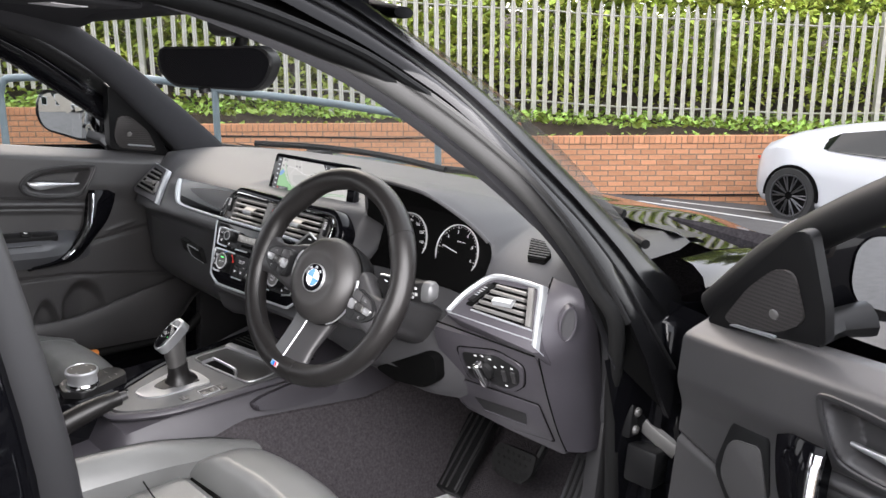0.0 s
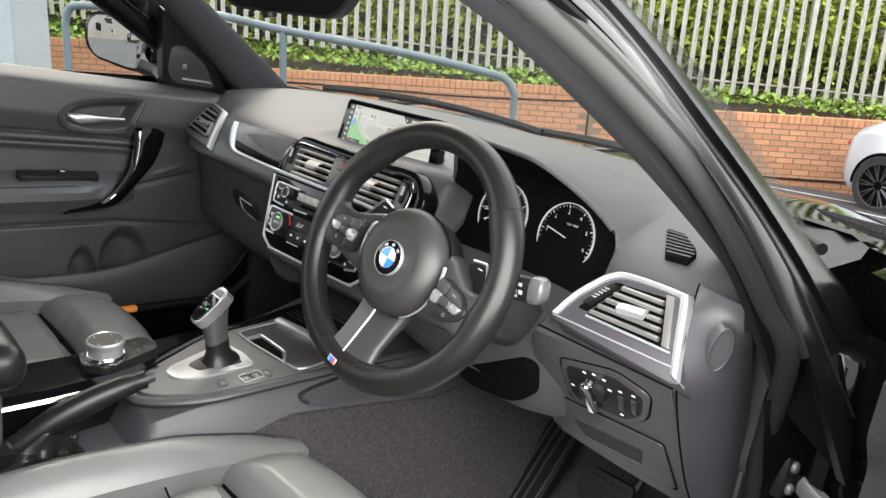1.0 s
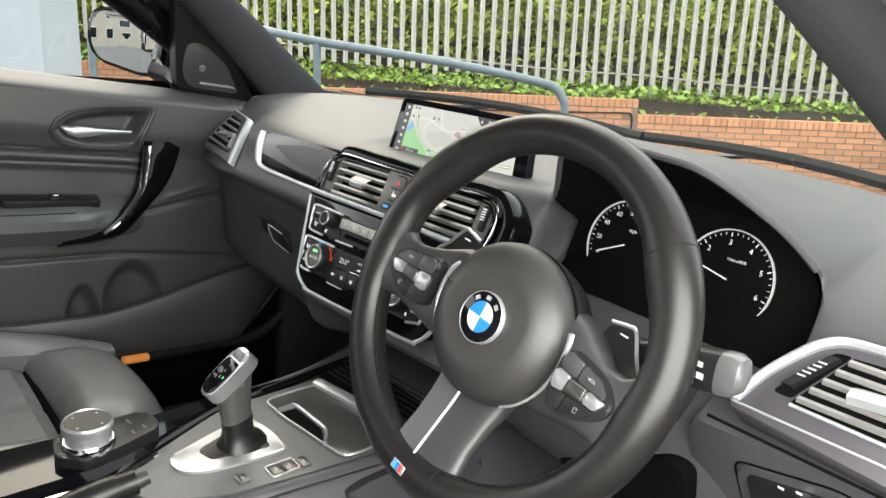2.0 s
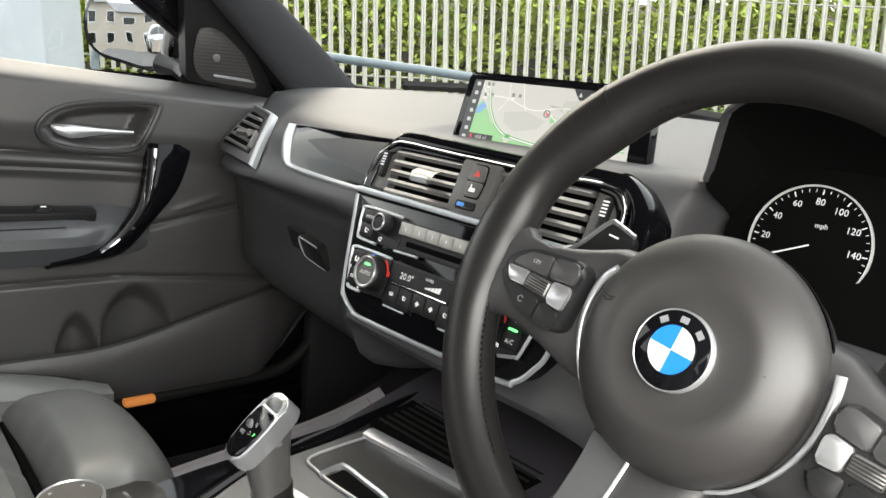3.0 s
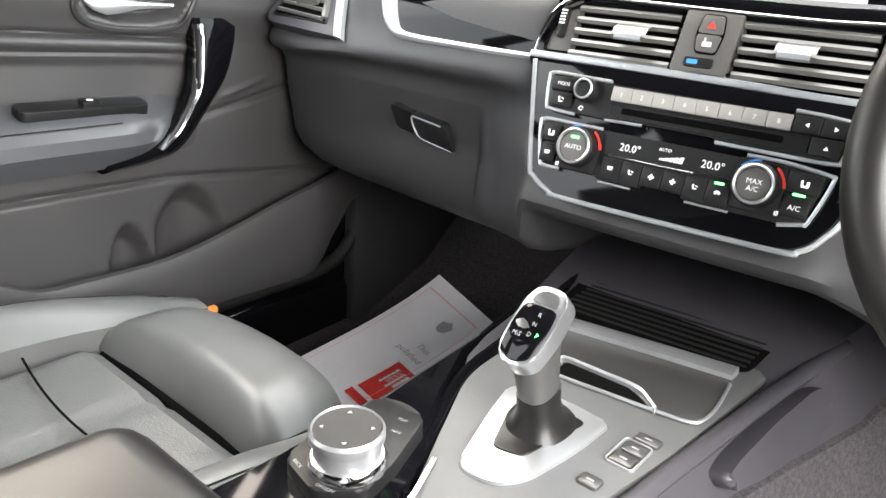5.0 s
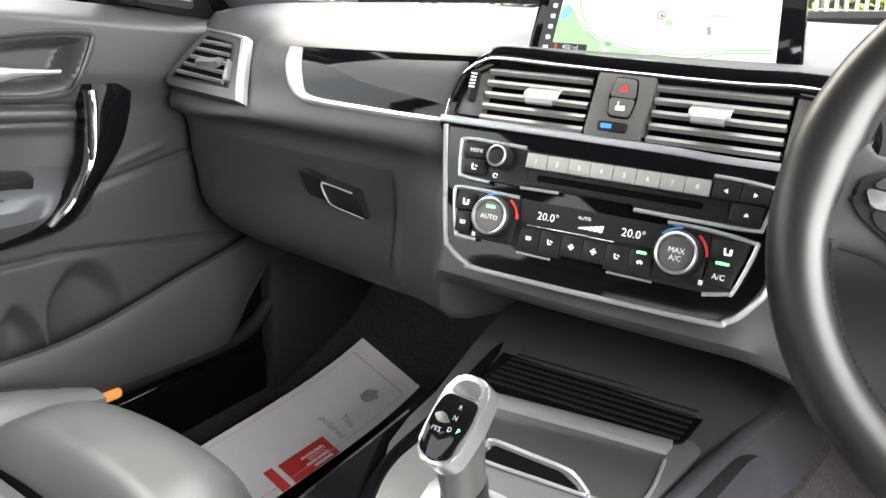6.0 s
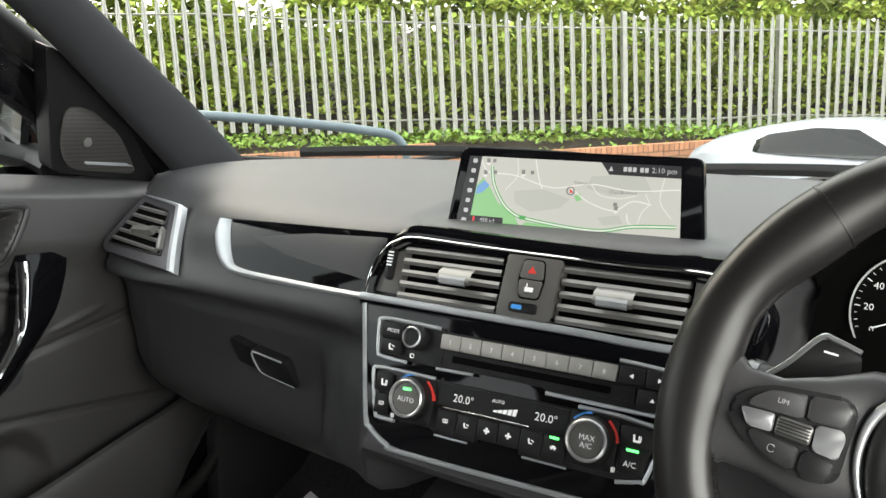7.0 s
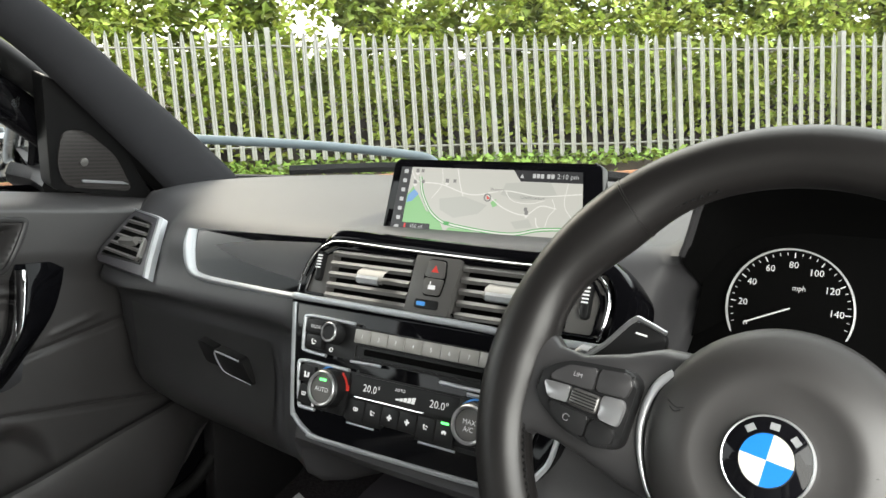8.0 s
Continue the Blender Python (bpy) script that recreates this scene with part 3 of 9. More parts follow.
# low fastback coupe: tail at -x, nose at +x; x, sill, waist, roof, half widths
COUPE = [(-1.93, 0.42, 0.62, 0.66, 0.55, 0.5), (-1.88, 0.28, 0.74, 0.84, 0.80, 0.68), (-1.76, 0.22, 0.84, 0.96, 0.90, 0.72), (-1.55, 0.2, 0.90, 1.08, 0.94, 0.66), (-1.1, 0.18, 0.90, 1.2, 0.925, 0.60), (-0.6, 0.17, 0.87, 1.275, 0.90, 0.56), (-0.1, 0.17, 0.86, 1.29, 0.89, 0.55), (0.3, 0.17, 0.86, 1.22, 0.89, 0.56), (0.75, 0.18, 0.86, 0.98, 0.90, 0.64), (1.1, 0.19, 0.85, 0.90, 0.91, 0.66), (1.6, 0.2, 0.80, 0.82, 0.91, 0.62), (2.0, 0.22, 0.68, 0.70, 0.82, 0.55), (2.25, 0.3, 0.52, 0.55, 0.6, 0.4)]
CG = [[(-1.15, 0.80, 0.965), (-0.85, 0.70, 1.13), (-0.35, 0.63, 1.21), (0.1, 0.635, 1.2), (0.62, 0.80, 0.95), (0.3, 0.865, 0.915), (-0.9, 0.87, 0.93)], [(0.28, 0.02, 1.235), (0.3, 0.5, 1.19), (0.82, 0.66, 0.96), (0.86, 0.02, 0.99)]]
wz = ground_z(4.15, 9.5)
parked_car("sports_car", YARD @ Matrix.Translation((4.32, 9.5, wz - 0.05)) @ Matrix.Rotation(radians(-60), 4, "Z") @ Matrix.Rotation(radians(2.0), 4, "Y") @ Matrix.Translation((1.28, 0.82, 0)), "white fastback sports car with dark alloy wheels", COUPE, (-1.28, 1.17), WHITEPAINT, CG, 0.345, [((-1.90, 0.45, 0.72), (-1.83, 0.80, 0.765), TAIL, "tail_lamp")])
ESTATE = [(-2.3, 0.35, 0.9, 1.0, 0.75, 0.65), (-2.2, 0.22, 0.98, 1.5, 0.86, 0.6), (-1.4, 0.2, 1.0, 1.6, 0.92, 0.6), (-0.2, 0.2, 1.0, 1.62, 0.92, 0.6), (0.5, 0.2, 1.0, 1.45, 0.92, 0.64), (1.1, 0.2, 0.98, 1.06, 0.92, 0.72), (1.9, 0.2, 0.9, 0.95, 0.9, 0.68), (2.25, 0.25, 0.7, 0.78, 0.8, 0.55)]
EG = [[(-1.9, 0.76, 1.1), (-1.7, 0.67, 1.45), (-0.2, 0.645, 1.53), (0.4, 0.70, 1.36), (0.85, 0.84, 1.08)], [(0.55, 0.02, 1.46), (0.55, 0.55, 1.38), (1.12, 0.72, 1.08), (1.15, 0.02, 1.1)]]
parked_car("estate_car", YARD @ Matrix.Translation((-13.6, -10.6, ground_z(-13.6, -10.6))) @ Matrix.Rotation(radians(40), 4, "Z"), "silver estate car parked behind the black car", ESTATE, (-1.4, 1.4), SILVERPAINT, EG, 0.345, [((2.05, 0.45, 0.74), (2.2, 0.8, 0.86), LAMP, "headlamp")])

hs = thing("white_building", (-5.3, 7.6, 0.3), "white rendered corner pier of a building", "building", kind="structure", m=YARD)
part("pier", box((-5.62, 7.5, -0.3), (-4.72, 8.1, 4.2), 0.02, 1), RENDERED, hs)
part("panel", box((-9.0, 7.7, -0.3), (-5.62, 8.0, 4.2), 0.01, 1), GREYPANEL, hs, "grey cladding panel")


def terrace(x, y, rot, n, label):
    t = thing("terraced_house", (x, y, ground_z(x, y)), label, "house", kind="structure", m=YARD)
    m = Matrix.Translation((x, y, ground_z(x, y))) @ Matrix.Rotation(radians(rot), 4, "Z")
    part("wall", box((0, 0, 0), (6.0 * n, 8, 5.4), 0.02, 1, m=m), PEBBLE, t)
    bm = loft([[Vector((xx, yy, zz)) for yy, zz in ((-0.4, 5.3), (4, 7.6), (8.4, 5.3))] for xx in (-0.2, 6.0 * n + 0.2)], False, False)
    bmesh.ops.transform(bm, matrix=m, verts=bm.verts)
    part("roof", bm, SLATE, t, smooth=False)
    for k in range(n * 2):
        for z in (0.9, 3.2):
            w = part("window", box((0.9 + k * 3, -0.06, z), (2.2 + k * 3, 0.05, z + 1.3), 0.01, 1, m=m), WHITEPAINT, t)
            part("pane", box((1.0 + k * 3, -0.075, z + 0.1), (2.1 + k * 3, -0.062, z + 1.2), m=m), TINT_CAR, w, smooth=False)


terrace(-18.3, -28.2, 130, 4, "row of pale rendered terraced houses")
terrace(10, -16, 150, 2, "row of pale rendered terraced houses")
# ---- the car: shell, glass, roof (axes of CAR) ----
body = thing("car_body", (0, 0, 0), "black hatchback body shell with its driver's door open", "car body", kind="structure")


# pillar trims: centre lines from the dash corner to the roof
PILLAR = [(0.705, 0.46, 0.90), (0.685, 0.36, 0.985), (0.665, 0.24, 1.08), (0.635, 0.08, 1.195), (0.60, -0.10, 1.275), (0.575, -0.35, 1.305)]


def strip(path, across, w, t):
    """A rounded strip: path of centres, direction across it, width and thickness."""
    rings = []
    for i, p in enumerate(path):
        p = Vector(p)
        d = (Vector(path[min(i + 1, len(path) - 1)]) - Vector(path[max(i - 1, 0)])).normalized()
        a = Vector(across[i] if isinstance(across, list) else across)
        a = (a - d * a.dot(d)).normalized()
        n = d.cross(a).normalized()
        ww = w[i] if isinstance(w, list) else w
        tt = t[i] if isinstance(t, list) else t
        rings.append([p + a * (ww * math.cos(k * math.pi / 8)) + n * (tt * math.sin(k * math.pi / 8)) for k in range(16)])
    return rings


def leaning(x0, k, pts):
    """Points (y, z) on a leaning side: x falls by k a metre of height from x0 at z = 0.9."""
    return [(x0 - k * (z - 0.9), y, z) for y, z in pts]


# driver's pillar, from the glass outwards: trim edge, trim fold, seal, paint edge, outer edge
TRIM_EDGE = leaning(0.70, 0.45, [(-0.60, 1.285), (-0.36, 1.262), (-0.20, 1.222), (-0.11, 1.189), (-0.05, 1.160), (0.01, 1.125), (0.065, 1.090), (0.12, 1.053), (0.20, 0.992), (0.27, 0.93), (0.30, 0.88)])
TRIM_FOLD = leaning(0.745, 0.42, [(-0.60, 1.275), (-0.36, 1.258), (-0.20, 1.222), (-0.10, 1.180), (-0.03, 1.140), (0.045, 1.088), (0.12, 1.022), (0.175, 0.965), (0.205, 0.915), (0.228, 0.86), (0.245, 0.80)])
SEAL_LINE = leaning(0.78, 0.40, [(-0.60, 1.278), (-0.36, 1.262), (-0.20, 1.226), (-0.113, 1.190), (-0.04, 1.152), (0.03, 1.108), (0.08, 1.072), (0.13, 1.024), (0.17, 0.975), (0.20, 0.930), (0.232, 0.872)])
PAINT_EDGE = leaning(0.80, 0.42, [(-0.60, 1.315), (-0.36, 1.297), (-0.20, 1.250), (-0.105, 1.210), (-0.03, 1.170), (0.044, 1.110), (0.13, 1.030), (0.19, 0.970), (0.232, 0.90), (0.262, 0.82), (0.285, 0.74)])
OUTER_EDGE = leaning(0.78, 0.42, [(-0.60, 1.375), (-0.36, 1.350), (-0.20, 1.312), (-0.136, 1.287), (-0.05, 1.246), (0.03, 1.203), (0.10, 1.158), (0.19, 1.092), (0.29, 1.015), (0.36, 0.958), (0.44, 0.90)])
tl_, tf_, pe_, oe_ = (spline(p, 5) for p in (TRIM_EDGE, TRIM_FOLD, PAINT_EDGE, OUTER_EDGE))
off = Vector((0.012, -0.004, 0.004))
part("pillar_trim", loft([[p + Vector((-0.02, 0.03, 0.0)), p, p.lerp(q, 0.3) + off, p.lerp(q, 0.7) + off * 1.1, q + off * 0.3, q + Vector((-0.002, 0.012, 0.012))] for p, q in zip(tl_, tf_)], False, False), HEADLINE, body, "dark grey windscreen pillar trim")
part("pillar_channel", loft([[p + Vector((-0.004, 0.012, 0.010)), p.lerp(q, 0.5) + Vector((-0.012, 0.010, 0.010)), q + Vector((-0.012, 0.006, 0.006))] for p, q in zip(tf_, pe_)], False, False), VOID, body)
part("pillar_frame", loft([[p + Vector((-0.012, 0.004, 0.002)), p, p.lerp(q, 0.16) + Vector((0.005, -0.002, 0.0)), p.lerp(q, 0.34) + Vector((0.004, 0, 0)), p.lerp(q, 0.38) + Vector((-0.003, 0, 0)), p.lerp(q, 0.62) + Vector((-0.001, 0, 0)), p.lerp(q, 0.66) + Vector((0.006, 0, 0)), p.lerp(q, 0.9) + Vector((0.006, 0, 0)), q, q + Vector((-0.015, 0.012, 0.004))] for p, q in zip(pe_, oe_)], False, False), JAMB, body, "glossy black painted pillar with folded flanges")
part("frame_gasket", tube([p.lerp(q, 0.36) + Vector((0.002, 0, 0)) for p, q in zip(pe_, oe_)], 0.0035, 8), RUBBER, body)
part("pillar_skin", loft([[q + Vector((-0.015, 0.012, 0.004)), q.lerp(p, 0.5) + Vector((-0.012, 0.04, 0.02)), p + Vector((-0.02, 0.045, 0.012))] for p, q in zip(tl_, oe_)], False, False), PAINT, body, "black painted outer pillar")
part("door_seal", tube(spline([tuple(p) for p in SEAL_LINE[::-1]] + [(0.66, -0.66, 1.23), (0.70, -0.63, 1.10), (0.745, -0.60, 0.96), (0.762, -0.57, 0.8), (0.765, -0.55, 0.5), (0.765, -0.47, 0.40), (0.765, 0.0, 0.383), (0.768, 0.25, 0.395), (0.77, 0.33, 0.47), (0.77, 0.323, 0.555), (0.77, 0.307, 0.64), (0.77, 0.284, 0.74)], 5, True), 0.0125, 12, closed=True), RUBBER, body, "black rubber door seal")
part("seal_lip", tube(spline([(x + 0.012, y + 0.008, z + 0.008) for x, y, z in SEAL_LINE], 5), 0.006, 8), RUBBER, body)
for side in (1, -1):
    if side < 0:
        pth = [tuple(p) for p in spline([(side * x, y, z) for x, y, z in PILLAR], 5)]
        n = len(pth)
        part("pillar_trim", loft(strip(pth, (0, 0.6, 0.8), [lerp(0.062, 0.036, min(1, i / (n * 0.6))) for i in range(n)], 0.02)), HEADLINE, body, "dark grey windscreen pillar trim")
        out = [tuple(p) for p in spline([(side * x, y, z) for x, y, z in [(0.79, 0.48, 0.852), (0.772, 0.32, 0.945), (0.745, 0.175, 1.035), (0.715, 0.035, 1.122), (0.683, -0.13, 1.212), (0.652, -0.36, 1.285), (0.635, -0.75, 1.35), (0.63, -1.4, 1.36), (0.65, -2.0, 1.25)]], 5)]
        part("roof_rail", loft(strip(out, (0, 0.6, 0.8), 0.030, 0.018)), PAINT, body, "glossy black painted pillar and roof rail")
        seal = [(0.715, 0.425, 0.70), (0.715, 0.439, 0.569), (0.715, 0.438, 0.509), (0.715, 0.398, 0.448), (0.715, 0.337, 0.41), (0.715, 0.212, 0.403), (0.715, 0.0, 0.40), (0.715, -0.4, 0.40)]
        part("door_seal", tube(spline([(side * x, y, z) for x, y, z in seal], 5), 0.013, 10), RUBBER, body, "black rubber door seal")
    else:
        out = [tuple(p) for p in spline([(0.628, -0.80, 1.365), (0.632, -1.0, 1.365), (0.63, -1.4, 1.36), (0.65, -2.0, 1.25)], 5)]
        part("roof_rail", loft(strip(out, (0, 0.6, 0.8), 0.030, 0.018)), PAINT, body, "glossy black painted roof rail")
    low = [(0.775, 0.30, 0.40), (0.778, 0.318, 0.56), (0.78, 0.285, 0.70), (0.777, 0.235, 0.815)]
    part("lower_frame", loft([[Vector((side * x, y, z)), Vector((side * (x + 0.03), y + 0.05, z + 0.01)), Vector((side * 0.835, 0.46, z + 0.03))] for x, y, z in low], False, False), PAINT, body)
    part("kick_panel", box((0.715 * side if side > 0 else -0.735, 0.315 if side > 0 else 0.40, 0.27), (0.745 if side > 0 else -0.70, 0.86, 0.70), 0.008, 2), PLASTIC, body, "dark footwell side trim")
    # B-pillar, sill, rear side
    bp = [tuple(p) for p in spline([(side * x, y, z) for x, y, z in [(0.80, -0.63, 0.36), (0.80, -0.64, 0.8), (0.77, -0.66, 1.02), (0.70, -0.70, 1.25), (0.665, -0.72, 1.33)]], 5)]
    part("b_pillar", loft(strip(bp, (0, 1, 0), [lerp(0.1, 0.06, i / (len(bp) - 1)) for i in range(len(bp))], 0.045)), PAINT, body, "black painted centre pillar")
    part("sill", box((side * 0.72 if side > 0 else -0.86, -2.0, 0.2), (0.86 if side > 0 else -0.72, 0.5, 0.37), 0.02), PAINT, body, "black painted door sill")
    part("hinge_pillar", box((0.74 * side if side > 0 else -0.835, 0.335, 0.25), (0.835 if side > 0 else -0.74, 0.6, 0.87), 0.02), PAINT, body, "black painted front door pillar")

bt_ = [tuple(p) for p in spline([(0.812, -0.545, 0.36), (0.812, -0.555, 0.80), (0.782, -0.585, 1.02), (0.715, -0.640, 1.25), (0.680, -0.665, 1.32)], 5)]
part("pillar_edge_trim", loft(strip(bt_, (0.3, 1, 0), 0.022, 0.012)), PLASTIC, body, "matt grey centre pillar edge")
part("pillar_edge_seal", tube([(x + 0.012, y - 0.026, z) for x, y, z in bt_], 0.007, 8), RUBBER, body)
rp = part("rear_window", loft([[Vector((lerp(0.832, 0.700, f), y, lerp(0.955, 1.31, f))) for f in (0, 0.5, 1)] for y in (-0.74, -1.0, -1.3, -1.62)], False, False), PIANO, body, "dark rear door window")
part("rear_window_frame", tube([(0.836, -0.715, 0.945), (0.775, -0.728, 1.14), (0.700, -0.745, 1.325)], 0.014, 8, flat=0.6), PAINT, body)
hg = part("hinge", box((0.765, 0.30, 0.675), (0.80, 0.36, 0.735), 0.006, 2), DARK, body, "black door hinge with bolt heads")
for y, z in ((0.312, 0.69), (0.312, 0.72), (0.348, 0.705)):
    part("bolt", blob((0.802, y, z), (0.006, 0.008, 0.008), 8, 6), GUN, hg)
part("check_strap", tube(spline([(0.79, 0.335, 0.705), (0.815, 0.34, 0.685), (0.86, 0.345, 0.665)], 5), 0.009, 8, flat=1.6), GUN, body)
part("lower_hinge", box((0.79, 0.31, 0.60), (0.845, 0.37, 0.665), 0.008, 2), DARK, body)

# roof skin and headliner
def roof_pts(z0, inset):
    rings = []
    for i in range(15):
        y = lerp(0.02, -2.0, i / 14)
        zc = z0 + 0.07 - 0.085 * ((y + 0.85) / 1.15) ** 2
        w = 0.62 - inset
        rings.append([Vector((w * s, y, zc - 0.05 * (abs(s) ** 2.5))) for s in [k / 8 for k in range(-8, 9)]])
    return rings


for nm, z0, ins, m_, lb in (("roof", 1.335, -0.02, PAINT, "black painted roof"), ("headliner", 1.29, 0.03, HEADLINE, "anthracite cloth headliner")):
    rs = roof_pts(z0, ins)
    bm = loft(rs, False, False)
    loft([[p + Vector((0, 0, 0.012)) for p in r] for r in rs], False, False, bm)
    part(nm, bm, m_, body, lb)
part("header_rail", tube(spline([(-0.6, 0.0, 1.285), (-0.3, 0.05, 1.312), (0, 0.065, 1.32), (0.3, 0.05, 1.312), (0.53, 0.012, 1.292)], 6), [0.016 + 0.029 * min(1, (24 - k) / 8, (k + 4) / 8) for k in range(25)], 12, flat=0.5), HEADLINE, body)

# bonnet, wings, nose
rs = []
for i in range(15):
    t = i / 14
    y = lerp(0.70, 1.78, t)
    rs.append([Vector((s * lerp(0.78, 0.70, t), y - 0.16 * abs(s) ** 2 * (1 - 0.1 * t), 0.972 - 0.10 * t - 0.14 * t ** 4 - 0.018 * abs(s) ** 3 + 0.012 * math.exp(-((abs(s) - 0.62) / 0.06) ** 2))) for s in [k / 12 for k in range(-12, 13)]])
rs_bonnet = rs
bm = loft(rs, False, False)
part("bonnet", bm, PAINT, body, "glossy black bonnet mirroring the fence")
for side in (1, -1):
    edge = [r[-1] for r in rs_bonnet]
    rs = []
    for q in [Vector((0.79, 0.40, 0.958)), Vector((0.787, 0.47, 0.957))] + edge:
        f = max(0.0, min(1.0, (q.y - 0.4) / 1.3))
        rs.append([Vector((side * (q.x + dx * (1 - 0.35 * f)), q.y, q.z + dz if dz > -0.3 else 0.3)) for dx, dz in ((-0.012, -0.012), (0.004, -0.001), (0.025, -0.006), (0.045, -0.022), (0.058, -0.055), (0.066, -0.14), (0.066, -0.26), (0.055, -0.5))])
    part("front_wing", loft(rs, False, False), PAINT, body, "glossy black front wing")
    rs = []
    for i in range(13):
        t = i / 12
        y = lerp(-0.62, -2.4, t)
        k = 1 - 0.14 * t ** 3
        rs.append([Vector((side * x * k, y, z)) for x, z in ((0.80, 0.97 + 0.02 * t), (0.85, 0.92 + 0.02 * t), (0.87, 0.78), (0.865, 0.55), (0.84, 0.28))])
    part("rear_quarter", loft(rs, False, False), PAINT, body, "glossy black rear side")
part("front_bumper", loft([[Vector((0.70 * s, 1.76 + 0.12 * (1 - s * s) + d, z)) for s in [k / 8 for k in range(-8, 9)]] for d, z in ((-0.06, 0.74), (0.0, 0.66), (0.03, 0.45), (-0.02, 0.22))], False, False), PAINT, body)
rw = part("rear_window", loft([[Vector((0.68 * s, y - 0.06 * (1 - s * s), z)) for s in [k / 6 for k in range(-6, 7)]] for y, z in ((-1.98, 1.34), (-2.3, 1.02))], False, False), GLASS, body, "clear rear window")
rw.visible_shadow = False
part("tailgate", loft([[Vector((0.74 * s, y - 0.06 * (1 - s * s), z)) for s in [k / 6 for k in range(-6, 7)]] for y, z in ((-2.3, 1.02), (-2.42, 0.98), (-2.44, 0.6), (-2.38, 0.3))], False, False), PAINT, body)
part("scuttle_corner", loft([[Vector(p) for p in r] for r in ([(0.66, 0.40, 0.955), (0.70, 0.40, 0.965), (0.745, 0.38, 0.945)], [(0.65, 0.50, 0.965), (0.70, 0.50, 0.972), (0.755, 0.47, 0.955)], [(0.62, 0.60, 0.968), (0.68, 0.58, 0.974), (0.735, 0.55, 0.958)])], False, False), DARK, body, "black plastic windscreen corner cover")
part("scuttle", loft([[Vector((x, 0.66 + d - 0.2 * x * x, z)) for x in [k * 0.08 for k in range(-9, 10)]] for d, z in ((0.1, 0.955), (0.0, 0.962), (-0.04, 0.975))], False, False), DARK, body, "black plastic scuttle under the wipers")

# floor, bulkhead, rear bench backdrop
fl = []
for i in range(33):
    x = lerp(-0.80, 0.80, i / 32)
    tun = 0.17 * math.exp(-(x / 0.15) ** 4)
    fl.append([Vector((x, y, z + tun * k)) for y, z, k in ((-2.2, 0.45, 0.4), (-1.4, 0.42, 0.6), (-1.2, 0.28, 1), (0.2, 0.27, 1), (0.42, 0.285, 1), (0.6, 0.36, 1), (0.78, 0.52, 0.6), (0.84, 0.70, 0.2), (0.84, 0.95, 0))])
part("carpet", loft(fl, False, False), CARPET, body, "dark grey felt carpet over the floor and tunnel")
ws = thing("windscreen", (0, 0.5, 1.0), "large curved clear windscreen", "windscreen", kind="structure")


def screen_pt(s, t):
    """Across s -1..1, up t 0..1; the driver's edge runs along the outer pillar."""
    w = lerp(0.735, 0.600, t) if s > 0 else lerp(0.70, 0.575, t)
    back = max(0.0, s) ** 4 * lerp(0.07, 0.125, t)
    return Vector((s * w, lerp(0.66 - 0.2 * s * s, 0.065 - 0.09 * s * s, t) - back, lerp(0.965, 1.325 - 0.03 * s * s, t) + 0.04 * math.sin(math.pi * t)))


wp = part("pane", loft([[screen_pt(s / 10, t / 8) for s in range(-10, 11)] for t in range(9)], False, False), GLASS, ws)
wp.visible_shadow = False
part("rubber_edge", tube([screen_pt(s / 10, 0) + Vector((0, 0.0, 0.004)) for s in range(-10, 11)], 0.008, 8), RUBBER, ws)
for k, (xa, xb, dy) in enumerate(((-0.62, 0.0, 0.0), (-0.02, 0.6, 0.01))):
    w = thing("wiper", (xa, 0.6, 0.98), "black windscreen wiper resting at the foot of the glass", "wiper", "windscreen wipers")
    pts = [(lerp(xa, xb, i / 8), 0.68 + dy - 0.2 * (lerp(xa, xb, i / 8) / 0.7) ** 2, 0.985 + 0.012 * math.sin(math.pi * i / 8)) for i in range(9)]
    part("blade", tube(pts, 0.006, 6, flat=1.6), RUBBER, w)
    part("arm", tube([(xa + 0.1, 0.74 - 0.2 * (xa / 0.7) ** 2, 0.965), (xa + 0.2, 0.72, 0.985), pts[4]], 0.009, 6, flat=0.6), DARK, w)
for nm, y0 in (("road_wheel", 1.02), ("road_wheel", -1.67)):
    for side in (1, -1):
        P = Plane((side * 0.79, y0, 0.315), (0, side * 1.0, 0), (0, 0, 1))
        wt = thing("road_wheel", (side * 0.79, y0, 0.315), "alloy road wheel with a black tyre", "wheel", "wheels of the car")
        part("tyre", P.lathe(0, 0, ((0.22, -0.1), (0.30, -0.1), (0.315, -0.07), (0.315, 0.07), (0.30, 0.095), (0.22, 0.09)), 32, hoop=True), TYRE, wt)
        part("rim", P.lathe(0, 0, ((0.215, 0.08), (0.2, 0.05), (0.06, 0.045), (0.05, 0.07), (0.01, 0.075)), 32), RIMGREY, wt)
# ---- dashboard ----
dash = thing("dashboard", (0, 0.3, 0.8), "dark grey soft-grained dashboard with black and silver trim", "dashboard")
